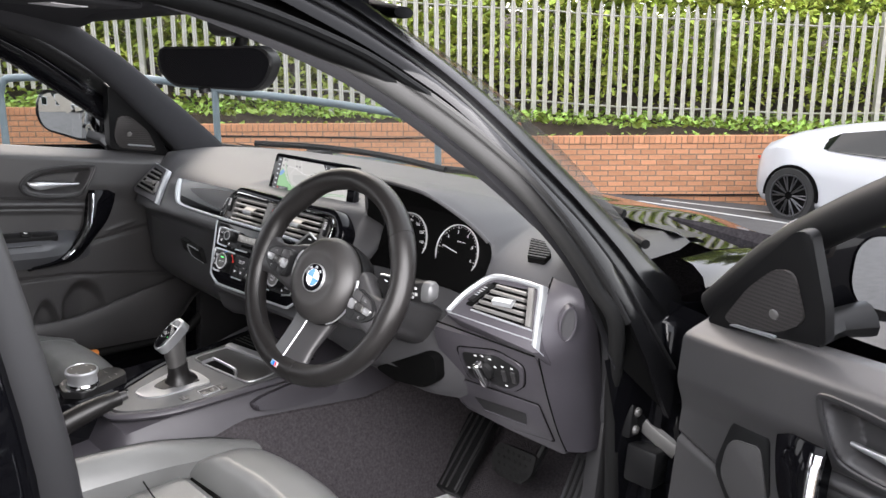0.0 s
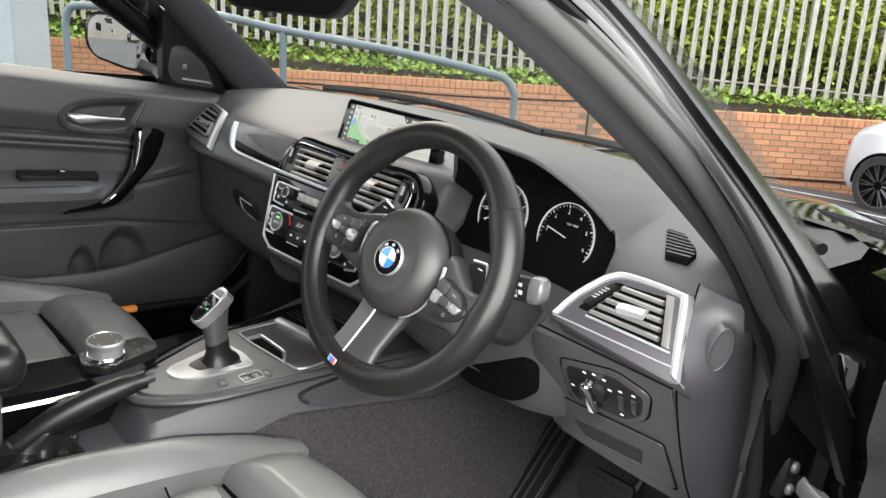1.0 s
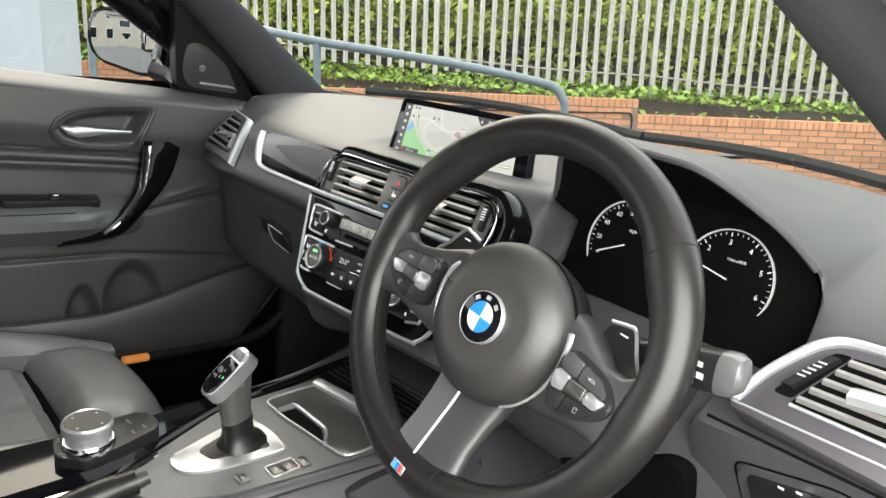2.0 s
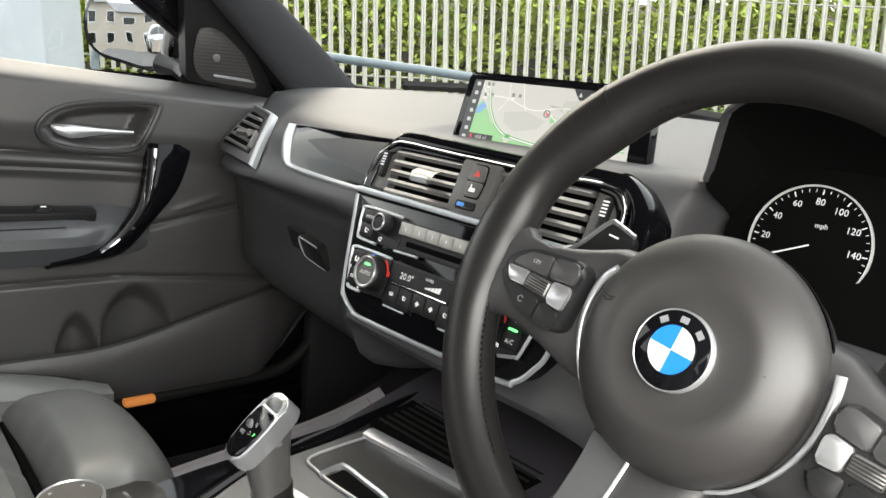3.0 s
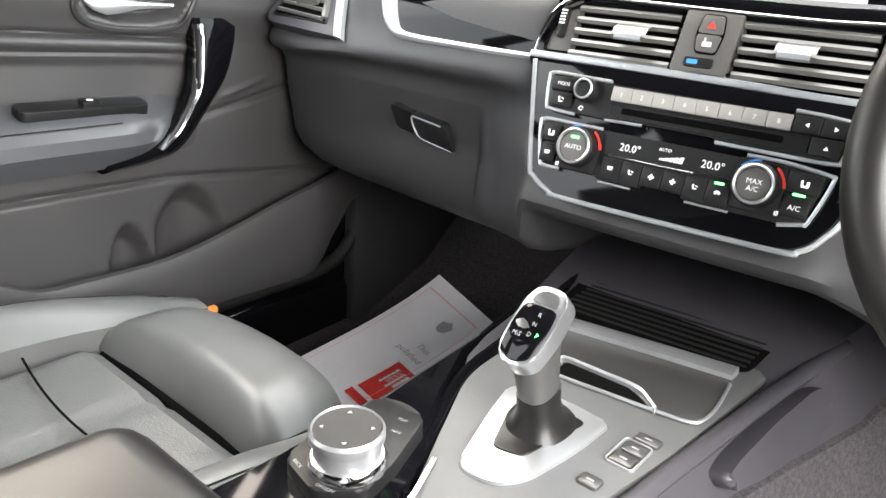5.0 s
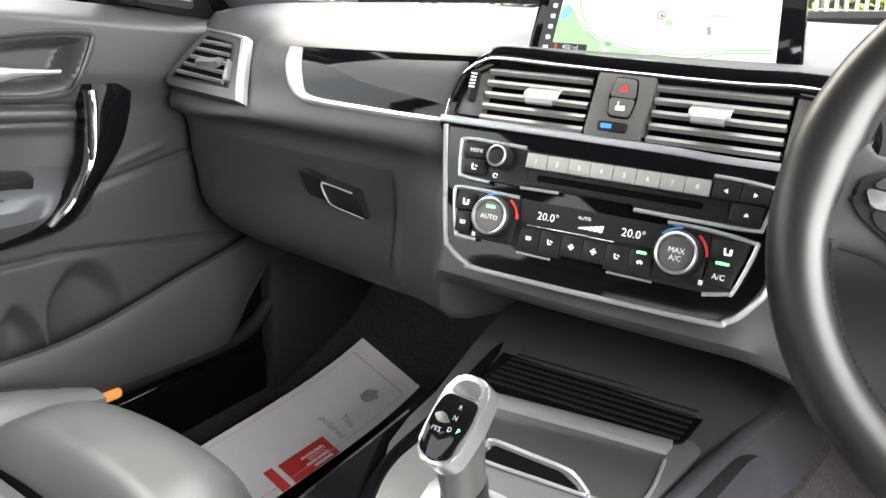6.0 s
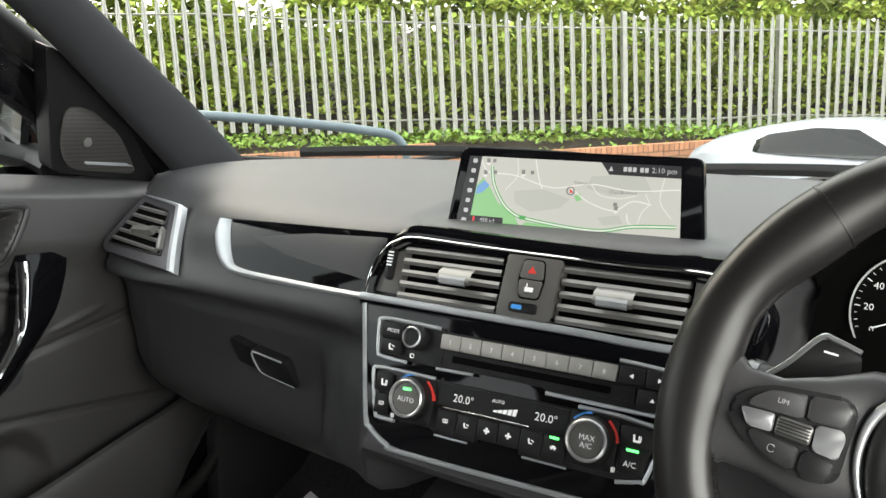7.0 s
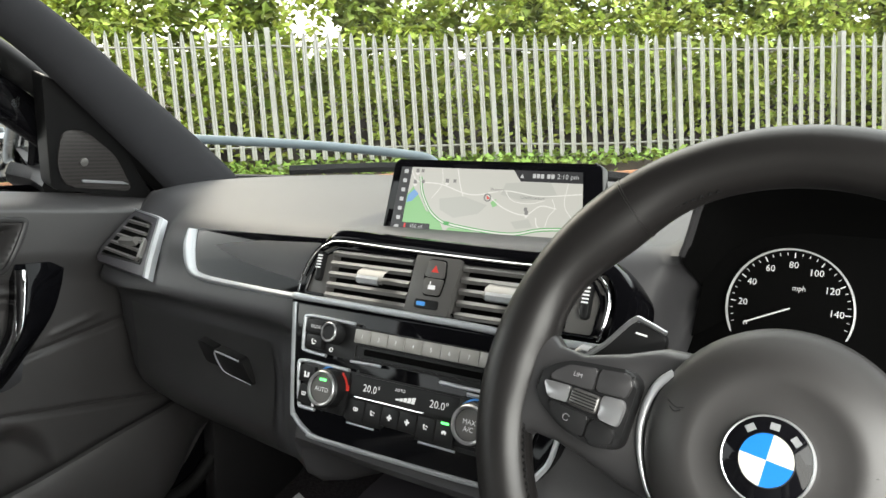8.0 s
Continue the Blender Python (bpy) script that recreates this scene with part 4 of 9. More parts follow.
# the dashboard across the car: x, y, z along each line of its section, from the glass down to the underside
GLASS_EDGE = [(-0.7, 0.42, 0.965), (-0.668, 0.45, 0.971), (-0.61, 0.49, 0.975), (-0.45, 0.56, 0.982), (-0.17, 0.63, 0.984), (0.14, 0.64, 0.984), (0.2, 0.63, 0.984), (0.222, 0.62, 0.984), (0.26, 0.62, 0.984), (0.32, 0.61, 0.984), (0.43, 0.58, 0.983), (0.5, 0.55, 0.981), (0.535, 0.54, 0.98), (0.63, 0.48, 0.975), (0.705, 0.42, 0.965), (0.745, 0.38, 0.945)]
TOP_BACK = [(-0.7, 0.36, 0.962), (-0.668, 0.37, 0.968), (-0.61, 0.39, 0.972), (-0.45, 0.42, 0.978), (-0.17, 0.44, 0.978), (0.14, 0.44, 0.98), (0.26, 0.44, 0.986), (0.32, 0.43, 0.988), (0.43, 0.43, 0.988), (0.5, 0.42, 0.984), (0.535, 0.41, 0.98), (0.55, 0.41, 0.978), (0.63, 0.4, 0.972), (0.705, 0.37, 0.962), (0.745, 0.36, 0.94)]
TOP_FRONT = [(-0.7, 0.31, 0.955), (-0.668, 0.3, 0.958), (-0.61, 0.3, 0.96), (-0.17, 0.3, 0.957), (-0.14, 0.29, 0.946), (0.14, 0.3, 0.948), (0.2, 0.3, 0.954), (0.222, 0.31, 0.968), (0.26, 0.31, 0.994), (0.32, 0.3, 1.014), (0.43, 0.3, 1.012), (0.5, 0.31, 0.99), (0.535, 0.33, 0.972), (0.55, 0.33, 0.968), (0.63, 0.33, 0.96), (0.705, 0.33, 0.95), (0.745, 0.345, 0.925)]
BROW = [(-0.7, 0.285, 0.942), (-0.668, 0.268, 0.938), (-0.61, 0.250, 0.936), (-0.53, 0.236, 0.934), (-0.45, 0.189, 0.929), (-0.17, 0.187, 0.935), (-0.14, 0.19, 0.938), (0.14, 0.222, 0.942), (0.2, 0.245, 0.943), (0.222, 0.235, 0.945), (0.26, 0.196, 1.01), (0.32, 0.166, 1.028), (0.43, 0.166, 1.024), (0.5, 0.205, 0.986), (0.535, 0.232, 0.95), (0.55, 0.240, 0.93), (0.63, 0.240, 0.928), (0.705, 0.262, 0.918), (0.745, 0.335, 0.895)]
BAND_FOOT = [(-0.7, 0.215, 0.852), (-0.668, 0.198, 0.852), (-0.61, 0.188, 0.852), (-0.53, 0.183, 0.860), (-0.45, 0.167, 0.872), (-0.17, 0.158, 0.876), (-0.14, 0.19, 0.89), (0.14, 0.205, 0.89), (0.2, 0.225, 0.89), (0.222, 0.285, 0.9), (0.26, 0.29, 0.95), (0.32, 0.29, 0.968), (0.43, 0.29, 0.968), (0.5, 0.29, 0.945), (0.535, 0.285, 0.91), (0.55, 0.205, 0.88), (0.63, 0.198, 0.87), (0.705, 0.215, 0.86), (0.745, 0.325, 0.85)]
CHIN = [(-0.7, 0.215, 0.825), (-0.668, 0.188, 0.825), (-0.61, 0.174, 0.826), (-0.45, 0.150, 0.838), (-0.17, 0.146, 0.842), (-0.14, 0.165, 0.84), (0.14, 0.18, 0.84), (0.2, 0.205, 0.84), (0.222, 0.225, 0.835), (0.26, 0.23, 0.83), (0.5, 0.23, 0.826), (0.535, 0.23, 0.83), (0.55, 0.190, 0.82), (0.63, 0.185, 0.815), (0.705, 0.200, 0.81), (0.745, 0.315, 0.8)]
RECESS = [(-0.7, 0.24, 0.80), (-0.668, 0.214, 0.805), (-0.61, 0.2, 0.808), (-0.45, 0.180, 0.818), (-0.235, 0.175, 0.815), (-0.195, 0.162, 0.815), (-0.17, 0.152, 0.812), (-0.14, 0.146, 0.80), (0.14, 0.16, 0.80), (0.222, 0.203, 0.80), (0.26, 0.208, 0.80), (0.535, 0.208, 0.80), (0.55, 0.195, 0.79), (0.63, 0.192, 0.785), (0.705, 0.205, 0.78), (0.745, 0.313, 0.775)]
MIDDLE = [(-0.7, 0.26, 0.72), (-0.668, 0.226, 0.735), (-0.45, 0.188, 0.755), (-0.25, 0.188, 0.755), (-0.21, 0.165, 0.755), (-0.17, 0.145, 0.752), (-0.14, 0.13, 0.752), (0.14, 0.145, 0.752), (0.222, 0.185, 0.752), (0.26, 0.19, 0.752), (0.43, 0.19, 0.752), (0.535, 0.212, 0.75), (0.55, 0.215, 0.75), (0.63, 0.215, 0.75), (0.705, 0.225, 0.75), (0.745, 0.315, 0.75)]
FOOT = [(-0.7, 0.29, 0.665), (-0.668, 0.262, 0.66), (-0.61, 0.235, 0.655), (-0.45, 0.212, 0.652), (-0.25, 0.208, 0.646), (-0.17, 0.185, 0.646), (-0.14, 0.15, 0.705), (0.14, 0.16, 0.705), (0.222, 0.2, 0.67), (0.26, 0.205, 0.66), (0.32, 0.21, 0.655), (0.43, 0.215, 0.652), (0.535, 0.262, 0.652), (0.63, 0.266, 0.650), (0.705, 0.275, 0.655), (0.745, 0.325, 0.67)]
UNDERSIDE = [(-0.7, 0.46, 0.62), (-0.668, 0.46, 0.61), (-0.61, 0.46, 0.6), (-0.17, 0.46, 0.6), (-0.14, 0.46, 0.62), (0.745, 0.46, 0.62)]
LINES = [GLASS_EDGE, TOP_BACK, TOP_FRONT, BROW, BAND_FOOT, CHIN, RECESS, MIDDLE, FOOT, UNDERSIDE]
STATIONS = [-0.7, -0.668, -0.61, -0.45, -0.25, -0.21, -0.17, -0.14, 0.14, 0.2, 0.222, 0.26, 0.32, 0.43, 0.5, 0.535, 0.55, 0.63, 0.705, 0.745]


def eased(keys, x):
    """Monotone smooth value at x of keys (x, value...)."""
    if x <= keys[0][0]:
        return keys[0][1:]
    if x >= keys[-1][0]:
        return keys[-1][1:]
    i = next(k for k in range(len(keys) - 1) if x <= keys[k + 1][0])
    out = []
    for c in range(1, len(keys[0])):
        def slope(k):
            if k == 0 or k == len(keys) - 1:
                return 0.0
            h0, h1 = keys[k][0] - keys[k - 1][0], keys[k + 1][0] - keys[k][0]
            d0, d1 = (keys[k][c] - keys[k - 1][c]) / h0, (keys[k + 1][c] - keys[k][c]) / h1
            return 0.0 if d0 * d1 <= 0 else 3 * (h0 + h1) / ((2 * h1 + h0) / d0 + (h1 + 2 * h0) / d1)
        h = keys[i + 1][0] - keys[i][0]
        t = (x - keys[i][0]) / h
        a, b, m0, m1 = keys[i][c], keys[i + 1][c], slope(i) * h, slope(i + 1) * h
        out.append((2 * t ** 3 - 3 * t * t + 1) * a + (t ** 3 - 2 * t * t + t) * m0 + (3 * t * t - 2 * t ** 3) * b + (t ** 3 - t * t) * m1)
    return tuple(out)


def dash_profile(x):
    return [Vector((x, *eased(line, x))) for line in LINES]


xs = sorted({round(a + (b - a) * i / 6, 4) for a, b in zip(STATIONS, STATIONS[1:]) for i in range(7)})
part("body", loft([spline(dash_profile(x), 5) for x in xs], False, False), DASH, dash)
part("hood_lining", loft([[p + Vector((0, -0.004, -0.0035)) for p in spline(dash_profile(x), 5)[15:25]] for x in xs if 0.226 < x < 0.533], False, False), VOID, dash, "black lining under the instrument hood")
part("hood_lip", tube([dash_profile(x)[3] + Vector((0, -0.002, -0.002)) for x in xs if 0.222 < x < 0.537], 0.0035, 8), DASH, dash)

# piano-black band with its silver edge, passenger side
TB = Plane((-0.29, 0.170, 0.899), (1, 0.004, 0.015), (0, 0.37, 0.93))
band_outline = softpoly([(-0.124, 0.0285), (-0.121, -0.004), (-0.092, -0.034), (0.135, -0.036), (0.165, 0.0335)], [0.003, 0.03, 0.025, 0.002, 0.002], 6)
band = part("trim_band", TB.slab(band_outline, -0.02, 0.0030, 0.0015), PIANO, dash, "piano black lacquered trim band")
EDGE_OUT = [(-0.1255, 0.0275), (-0.1262, 0.008), (-0.1130, -0.0160), (-0.0905, -0.0325), (-0.0568, -0.0372), (0.0, -0.0385), (0.0526, -0.0393), (0.1335, -0.0396)]
EDGE_IN = [(-0.1025, 0.0275), (-0.0955, 0.004), (-0.0810, -0.0215), (-0.0660, -0.0275), (-0.0350, -0.0297), (0.0, -0.0306), (0.0526, -0.0318), (0.1335, -0.0326)]
rings = []
for p, q in zip(spline([Vector((*p, 0)) for p in EDGE_OUT], 6), spline([Vector((*p, 0)) for p in EDGE_IN], 6)):
    rings.append([TB.at(*p.lerp(q, f).xy, d) for f, d in ((0, -0.004), (0.03, 0.0030), (0.15, 0.0046), (0.45, 0.0058), (0.8, 0.0046), (0.97, 0.0036), (1, -0.002))])
part("silver_edge", loft(rings, True, True), PEARL, band, "satin silver edging")

# outer vents
def slat(P, x0, x1, y, d, depth=0.02, drop=0.0, bm=None, h=0.0016):
    """A horizontal louvre blade, tilted down to the front."""
    prof = ((0.0, -h * 1.6), (0.0, h * 1.6), (-depth, h * 2 + drop), (-depth, drop))
    n = 10
    rings = []
    for i in range(n + 1):
        x = lerp(x0, x1, i / n)
        rings.append([P.at(x, y + b, d + a) for a, b in ((0.002, 0), (0.0, h * 1.8), (-depth, h * 2 + drop), (-depth, drop), (0.0, -h * 1.8))])
    return loft(rings, True, True, bm)


LV = Plane((-0.571, 0.1953, 0.8916), (1, -0.155, -0.03), (0, 0.60, 0.80))
lv = part("side_vent", LV.slab(softpoly([(-0.098, -0.036), (-0.067, 0.044), (0.030, 0.041), (0.098, -0.0455), (-0.083, -0.049)], [0.012, 0.006, 0.004, 0.003, 0.010]), -0.02, 0.004, 0.002), LOWER, dash, "dark grey side air vent with a silver edge")
# flat black plate behind the louvres, painted as the vent's inner shade
part("recess_shade", LV.slab(softpoly([(-0.050, 0.0325), (0.0165, 0.0285), (0.060, -0.030), (-0.074, -0.036)], 0.004), -0.02, 0.0046), VOID, lv)
part("recess_frame", LV.ring(softpoly([(-0.052, 0.0345), (0.0185, 0.0305), (0.0635, -0.032), (-0.078, -0.038)], 0.004), 0.0022, 0.0, 0.0062), DARK, lv)
sv_o, sv_i = spline([(-0.064, 0.0455, 0), (0.0, 0.0442, 0), (0.036, 0.0425, 0), (0.0455, 0.037, 0), (0.072, 0.002, 0), (0.094, -0.026, 0), (0.1125, -0.0465, 0)], 5), spline([(-0.062, 0.0425, 0), (0.0, 0.0402, 0), (0.024, 0.038, 0), (0.0300, 0.034, 0), (0.0555, 0.0, 0), (0.077, -0.027, 0), (0.0945, -0.0465, 0)], 5)
part("silver_strip", loft([[LV.at(*p.lerp(q, f).xy, d) for f, d in ((0, -0.003), (0.05, 0.0045), (0.4, 0.0075), (0.9, 0.0062), (1, 0.0))] for p, q in zip(sv_o, sv_i)], True, True), PEARL, lv, "satin silver strip")
for i in range(5):
    f = (i + 0.5) / 5
    y = lerp(0.030, -0.034, f)
    part("louvre", slat(LV, lerp(-0.051, -0.073, f) + 0.003, lerp(0.018, 0.0585, f) - 0.004, y, 0.008, 0.010, h=0.0015), GUN, lv)
part("tab", loft([[LV.at(x, y + dy, d) for dy, d in ((0.005, 0.006), (0.001, 0.016), (-0.006, 0.017), (-0.009, 0.008))] for x, y in ((-0.022, -0.008), (-0.016, -0.006), (0.018, -0.002), (0.024, 0.0))], True, True), GUN, lv, "grey vent tab")
part("thumb_wheel", LV.slab(softpoly([(0.030, 0.006), (0.038, 0.004), (0.058, -0.024), (0.050, -0.026)], 0.003), 0.0, 0.0095, 0.002), GUN, lv)

# driver's outer vent with its silver hood
RV = Plane((0.612, 0.185, 0.868), (1, 0, 0.02), (0, 0.60, 0.80))
HOOD_OUT = [(-0.0926, -0.0405), (-0.0806, -0.0077), (-0.0613, 0.0225), (-0.0453, 0.0384), (-0.0252, 0.0462), (0.02, 0.0476), (0.0600, 0.0458), (0.0695, 0.0400), (0.0889, -0.0119), (0.1053, -0.0563)]
HOOD_IN = [(-0.0840, -0.0385), (-0.0710, -0.0080), (-0.0530, 0.0180), (-0.0390, 0.0315), (-0.0215, 0.0375), (0.0170, 0.0390), (0.0480, 0.0375), (0.0560, 0.0330), (0.0745, -0.0130), (0.0900, -0.0500)]
rv = part("driver_vent", RV.slab(softpoly(HOOD_OUT + [(0.100, -0.060), (-0.090, -0.046)], 0.003, 2), -0.05, 0.004, 0.002), LOWER, dash, "dark grey driver's air vent under a silver hood")
part("silver_hood", loft([[RV.at(*p.lerp(q, f).xy, d) for f, d in ((0, -0.012), (0.02, 0.004), (0.25, 0.0105), (0.55, 0.0115), (0.92, 0.0085), (1, 0.002))] for p, q in zip(spline([Vector((*p, 0)) for p in HOOD_OUT], 5), spline([Vector((*p, 0)) for p in HOOD_IN], 5))], True, True), PEARL, rv, "satin silver vent hood")
# no hollow here: a black plate gives the shade between the louvres
part("recess_shade", RV.slab([(-0.0188, 0.0300), (0.0440, 0.0335), (0.0660, -0.0266), (-0.0470, -0.0235)], -0.02, 0.0046), VOID, rv)
for i in range(5):
    f = (i + 0.5) / 5
    part("louvre", slat(RV, lerp(-0.016, -0.044, f), lerp(0.038, 0.060, f), lerp(0.029, -0.025, f), 0.010, 0.012, h=0.0017), GUN, rv)
part("tab", loft([[RV.at(x, y + dy, d) for dy, d in ((0.006, 0.010), (0.0015, 0.018), (-0.006, 0.020), (-0.010, 0.012))] for x, y in ((-0.006, 0.0), (0.0, 0.001), (0.024, 0.003), (0.030, 0.003))], True, True), PEARL, rv, "silver vent tab")
part("side_blade", RV.slab([(0.0385, 0.0355), (0.0500, 0.0360), (0.0767, -0.0260), (0.0656, -0.0260)], 0.0, 0.011, 0.002), GUN, rv)
part("wheel_slot", RV.slab(softpoly([(-0.0640, -0.0195), (-0.0480, -0.0200), (-0.0200, 0.0310), (-0.0330, 0.0300)], 0.004), 0.0, 0.0050), VOID, rv)
part("thumb_wheel", loft([[RV.at(lerp(-0.054, -0.030, t) + a, lerp(-0.012, 0.024, t), d) for a, d in ((-0.005, 0.004), (-0.004, 0.0115), (0.004, 0.0115), (0.005, 0.004))] for t in (0, 0.5, 1)], True, True), DARK, rv)
for i in range(5):
    t = 0.32 + i * 0.11
    part("grip_mark", box((-0.0035, -0.0007, 0), (0.0035, 0.0007, 0.0006), m=RV.matrix(lerp(-0.054, -0.030, t), lerp(-0.012, 0.024, t), 0.0116)), GREY_INK, rv, smooth=False)
part("lower_strip", tube([RV.at(-0.046, -0.0255, 0.006), RV.at(0.078, -0.0285, 0.006)], 0.0018, 6), PEARL, rv)
part("lower_edge", tube([RV.at(-0.0900, -0.0405, 0.0045), RV.at(0.0930, -0.0425, 0.0045)], 0.0011, 6), PEARL, rv)
part("under_seam", tube([RV.at(-0.105, -0.0600, 0.000), RV.at(0.100, -0.0640, 0.002)], 0.0014, 6), VOID, rv)

# speaker grille slots on the dash top
GP = Plane((0.600, 0.322, 0.9575), (0.75, -0.06, -0.03), (0, 0.68, 0.22))
gr = part("speaker_grille", GP.slab(softpoly([(x + 0.007, y - 0.009) for x, y in ((-0.031, -0.018), (-0.002, -0.016), (0.0065, -0.0235), (0.0275, -0.0365), (0.0385, -0.047), (0.0415, -0.0675), (0.0120, -0.0745))], 0.003), -0.03, 0.0072, 0.0006), VOID, dash, "black slotted demister grille")
for i in range(7):
    f = (i + 0.6) / 7.3
    xa, ya = lerp(-0.0230, 0.0192, f), lerp(-0.0290, -0.0815, f)
    xb, yb = keyed([(0.0, 0.005, -0.0265), (0.5, 0.0345, -0.0475), (0.75, 0.0448, -0.059), (1.0, 0.0470, -0.075)], f)
    part("slot_bar", GP.slab([(xa, ya + 0.0009), (xb, yb + 0.0009), (xb, yb - 0.0009), (xa, ya - 0.0009)], -0.01, 0.0084), DASH, gr)

# glovebox lid, its handle and seams
def dash_y(x, z):
    """The dashboard's rearward face at a height."""
    v = spline(dash_profile(x), 5)[15:]
    for a, b in zip(v, v[1:]):
        if a.z >= z >= b.z:
            return lerp(a.y, b.y, (a.z - z) / max(1e-6, a.z - b.z))
    return 0.2


gb = part("glovebox", loft([[Vector((x, dash_y(x, z) - 0.0025, z)) for z in [lerp(0.800, 0.655, k / 14) for k in range(15)]] for x in [lerp(-0.60, -0.255, k / 24) for k in range(25)]], False, False), PLASTIC, dash, "dark grey glovebox lid")
HP = Plane((-0.332, 0.1835, 0.752), (1, 0.02, 0), (0, -0.28, 1))
part("handle_recess", HP.slab(softpoly([(-0.064, 0.030), (-0.026, 0.024), (-0.012, -0.006), (-0.056, -0.001)], 0.004), -0.02, 0.0032, 0.0004), DARK, gb)
part("handle", HP.slab(softpoly([(-0.0262, 0.0245), (0.0285, 0.0180), (0.0405, -0.0160), (-0.0165, -0.0070)], 0.005), -0.01, 0.0075, 0.002), DARK, gb, "black glovebox handle")
part("handle_edge", tube(spline([HP.at(x, y, 0.0082) for x, y in ((0.036, -0.0140), (0.010, -0.0100), (-0.0130, -0.0055), (-0.0200, 0.0040), (-0.0235, 0.0150), (-0.0225, 0.0215), (-0.0150, 0.0222), (0.0240, 0.0172))], 5), [0.0005 + 0.0007 * min(1, max(0, k - 8) / 8) for k in range(36)], 6), PEARL, gb, "thin silver edge")

# driver's knee panel, coin box and light switch
KP = Plane((0.610, 0.203, 0.750), (1, 0.02, 0), (0, -0.46, 0.89))
kp = part("knee_panel", KP.slab(softpoly([(-0.132, 0.056), (0.086, 0.070), (0.096, -0.02), (0.104, -0.142), (-0.011, -0.140), (-0.120, -0.130), (-0.140, -0.06)], 0.010), -0.055, 0.004, 0.004), LOWER, dash, "grey plastic panel round the light switch")
part("lower_lid", KP.slab(softpoly([(-0.127, -0.056), (0.0685, -0.041), (0.0833, -0.1155), (-0.0112, -0.1315), (-0.1115, -0.1219)], 0.006), -0.02, 0.0065, 0.002), LOWER, kp, "grey plastic fuse lid with a finger slot")
part("seam", KP.ring(softpoly([(-0.1295, -0.0535), (0.0705, -0.0385), (0.0858, -0.1180), (-0.0112, -0.1340), (-0.1140, -0.1245)], 0.006), 0.0020, 0, 0.0052), VOID, kp)
part("finger_slot", KP.slab(softpoly([(-0.0782, -0.0849), (0.0377, -0.0722), (0.0328, -0.1021), (-0.0595, -0.1095)], 0.004), 0, 0.0072), DARK, kp)
part("slot_edge", tube([KP.at(-0.060, -0.1095, 0.0070), KP.at(0.0328, -0.1021, 0.0070)], 0.0016, 6), LOWER, kp)
SWITCH = [(-0.086, 0.026), (0.0065, 0.052), (0.058, 0.039), (0.050, -0.006), (0.020, -0.033), (-0.078, -0.0425)]
part("seam", KP.ring(softpoly([(x * 1.05, y * 1.05) for x, y in SWITCH], 0.014), 0.0024, 0, 0.0050), VOID, kp)
sw = part("switch_panel", KP.slab(softpoly(SWITCH, 0.014), 0, 0.0070, 0.003), LOWER, kp, "black light switch panel")
part("switch_face", KP.slab(softpoly([(-0.012 + (x + 0.012) * 0.86, 0.002 + (y - 0.002) * 0.80) for x, y in SWITCH], 0.010), 0.003, 0.0082, 0.001), DARK, sw)
part("light_knob", KP.lathe(-0.026, 0.002, ((0.0175, 0.0075), (0.0165, 0.0150), (0.0130, 0.0170)), 28), DARK, sw)
kb = box((-0.0075, -0.023, 0), (0.0075, 0.023, 0.020), 0.0055, 3, m=KP.matrix(-0.026, 0.002, 0.010) @ Matrix.Rotation(radians(14), 4, "Z"))
part("knob_grip", kb, CHROME, sw, "chromed rotary grip")
for x, y in ((0.014, 0.004), (0.034, 0.008)):
    part("dimmer_wheel", box((-0.004, -0.012, 0), (0.004, 0.012, 0.004), 0.0015, 2, m=KP.matrix(x, y, 0.0075)), PLASTIC, sw)
for x, y in ((-0.066, -0.010), (-0.042, 0.026), (-0.026, 0.031), (-0.010, 0.030), (-0.003, 0.016), (0.014, 0.023), (0.034, 0.027), (0.012, -0.019)):
    part("symbol", box((-0.0026, -0.0012, 0), (0.0026, 0.0012, 0.0006), m=KP.matrix(x, y, 0.0082)), WHITE_INK, sw, smooth=False)

# matt black sheet in place of the shade under the column
part("column_gap_shade", Plane((0.42, 0.196, 0.70), (1, 0, 0), (0, -0.16, 1)).slab(softpoly([(-0.10, -0.03), (0.04, 0.045), (0.062, 0.04), (0.066, -0.005), (0.03, -0.028), (-0.05, -0.04)], 0.015), -0.03, 0.012), VOID, dash, "black sheet standing in for the shaded gap under the steering column")

# end cap with an oval finger hole
cap_l = spline([(0.668, 0.235, 0.918), (0.684, 0.200, 0.893), (0.708, 0.158, 0.836), (0.706, 0.185, 0.770), (0.708, 0.232, 0.680), (0.712, 0.262, 0.632)], 6)
cap_r = spline([(0.738, 0.212, 0.918), (0.738, 0.230, 0.880), (0.738, 0.256, 0.827), (0.738, 0.275, 0.770), (0.738, 0.296, 0.690), (0.738, 0.308, 0.632)], 6)
ec = part("end_cap", loft([[p + Vector((-0.012, 0.012, 0)), p, p.lerp(q, 0.2) + Vector((0.003, -0.004, 0)), p.lerp(q, 0.5) + Vector((0.007, -0.004, 0)), p.lerp(q, 0.8) + Vector((0.005, -0.002, 0)), q, q + Vector((0.0, 0.02, 0))] for p, q in zip(cap_l, cap_r)], False, False), LOWER, dash, "grey dashboard end cap")
part("cap_seam", tube(cap_l, 0.0012, 6), VOID, ec)
EC = Plane((0.7255, 0.2015, 0.866), (0.045, 0.055, 0.0), (0, -0.25, 0.97))
part("finger_hole", EC.disc(0.0, 0.0, 0.011, -0.006, 0.0060, 24, r2=0.026), DASH, ec)
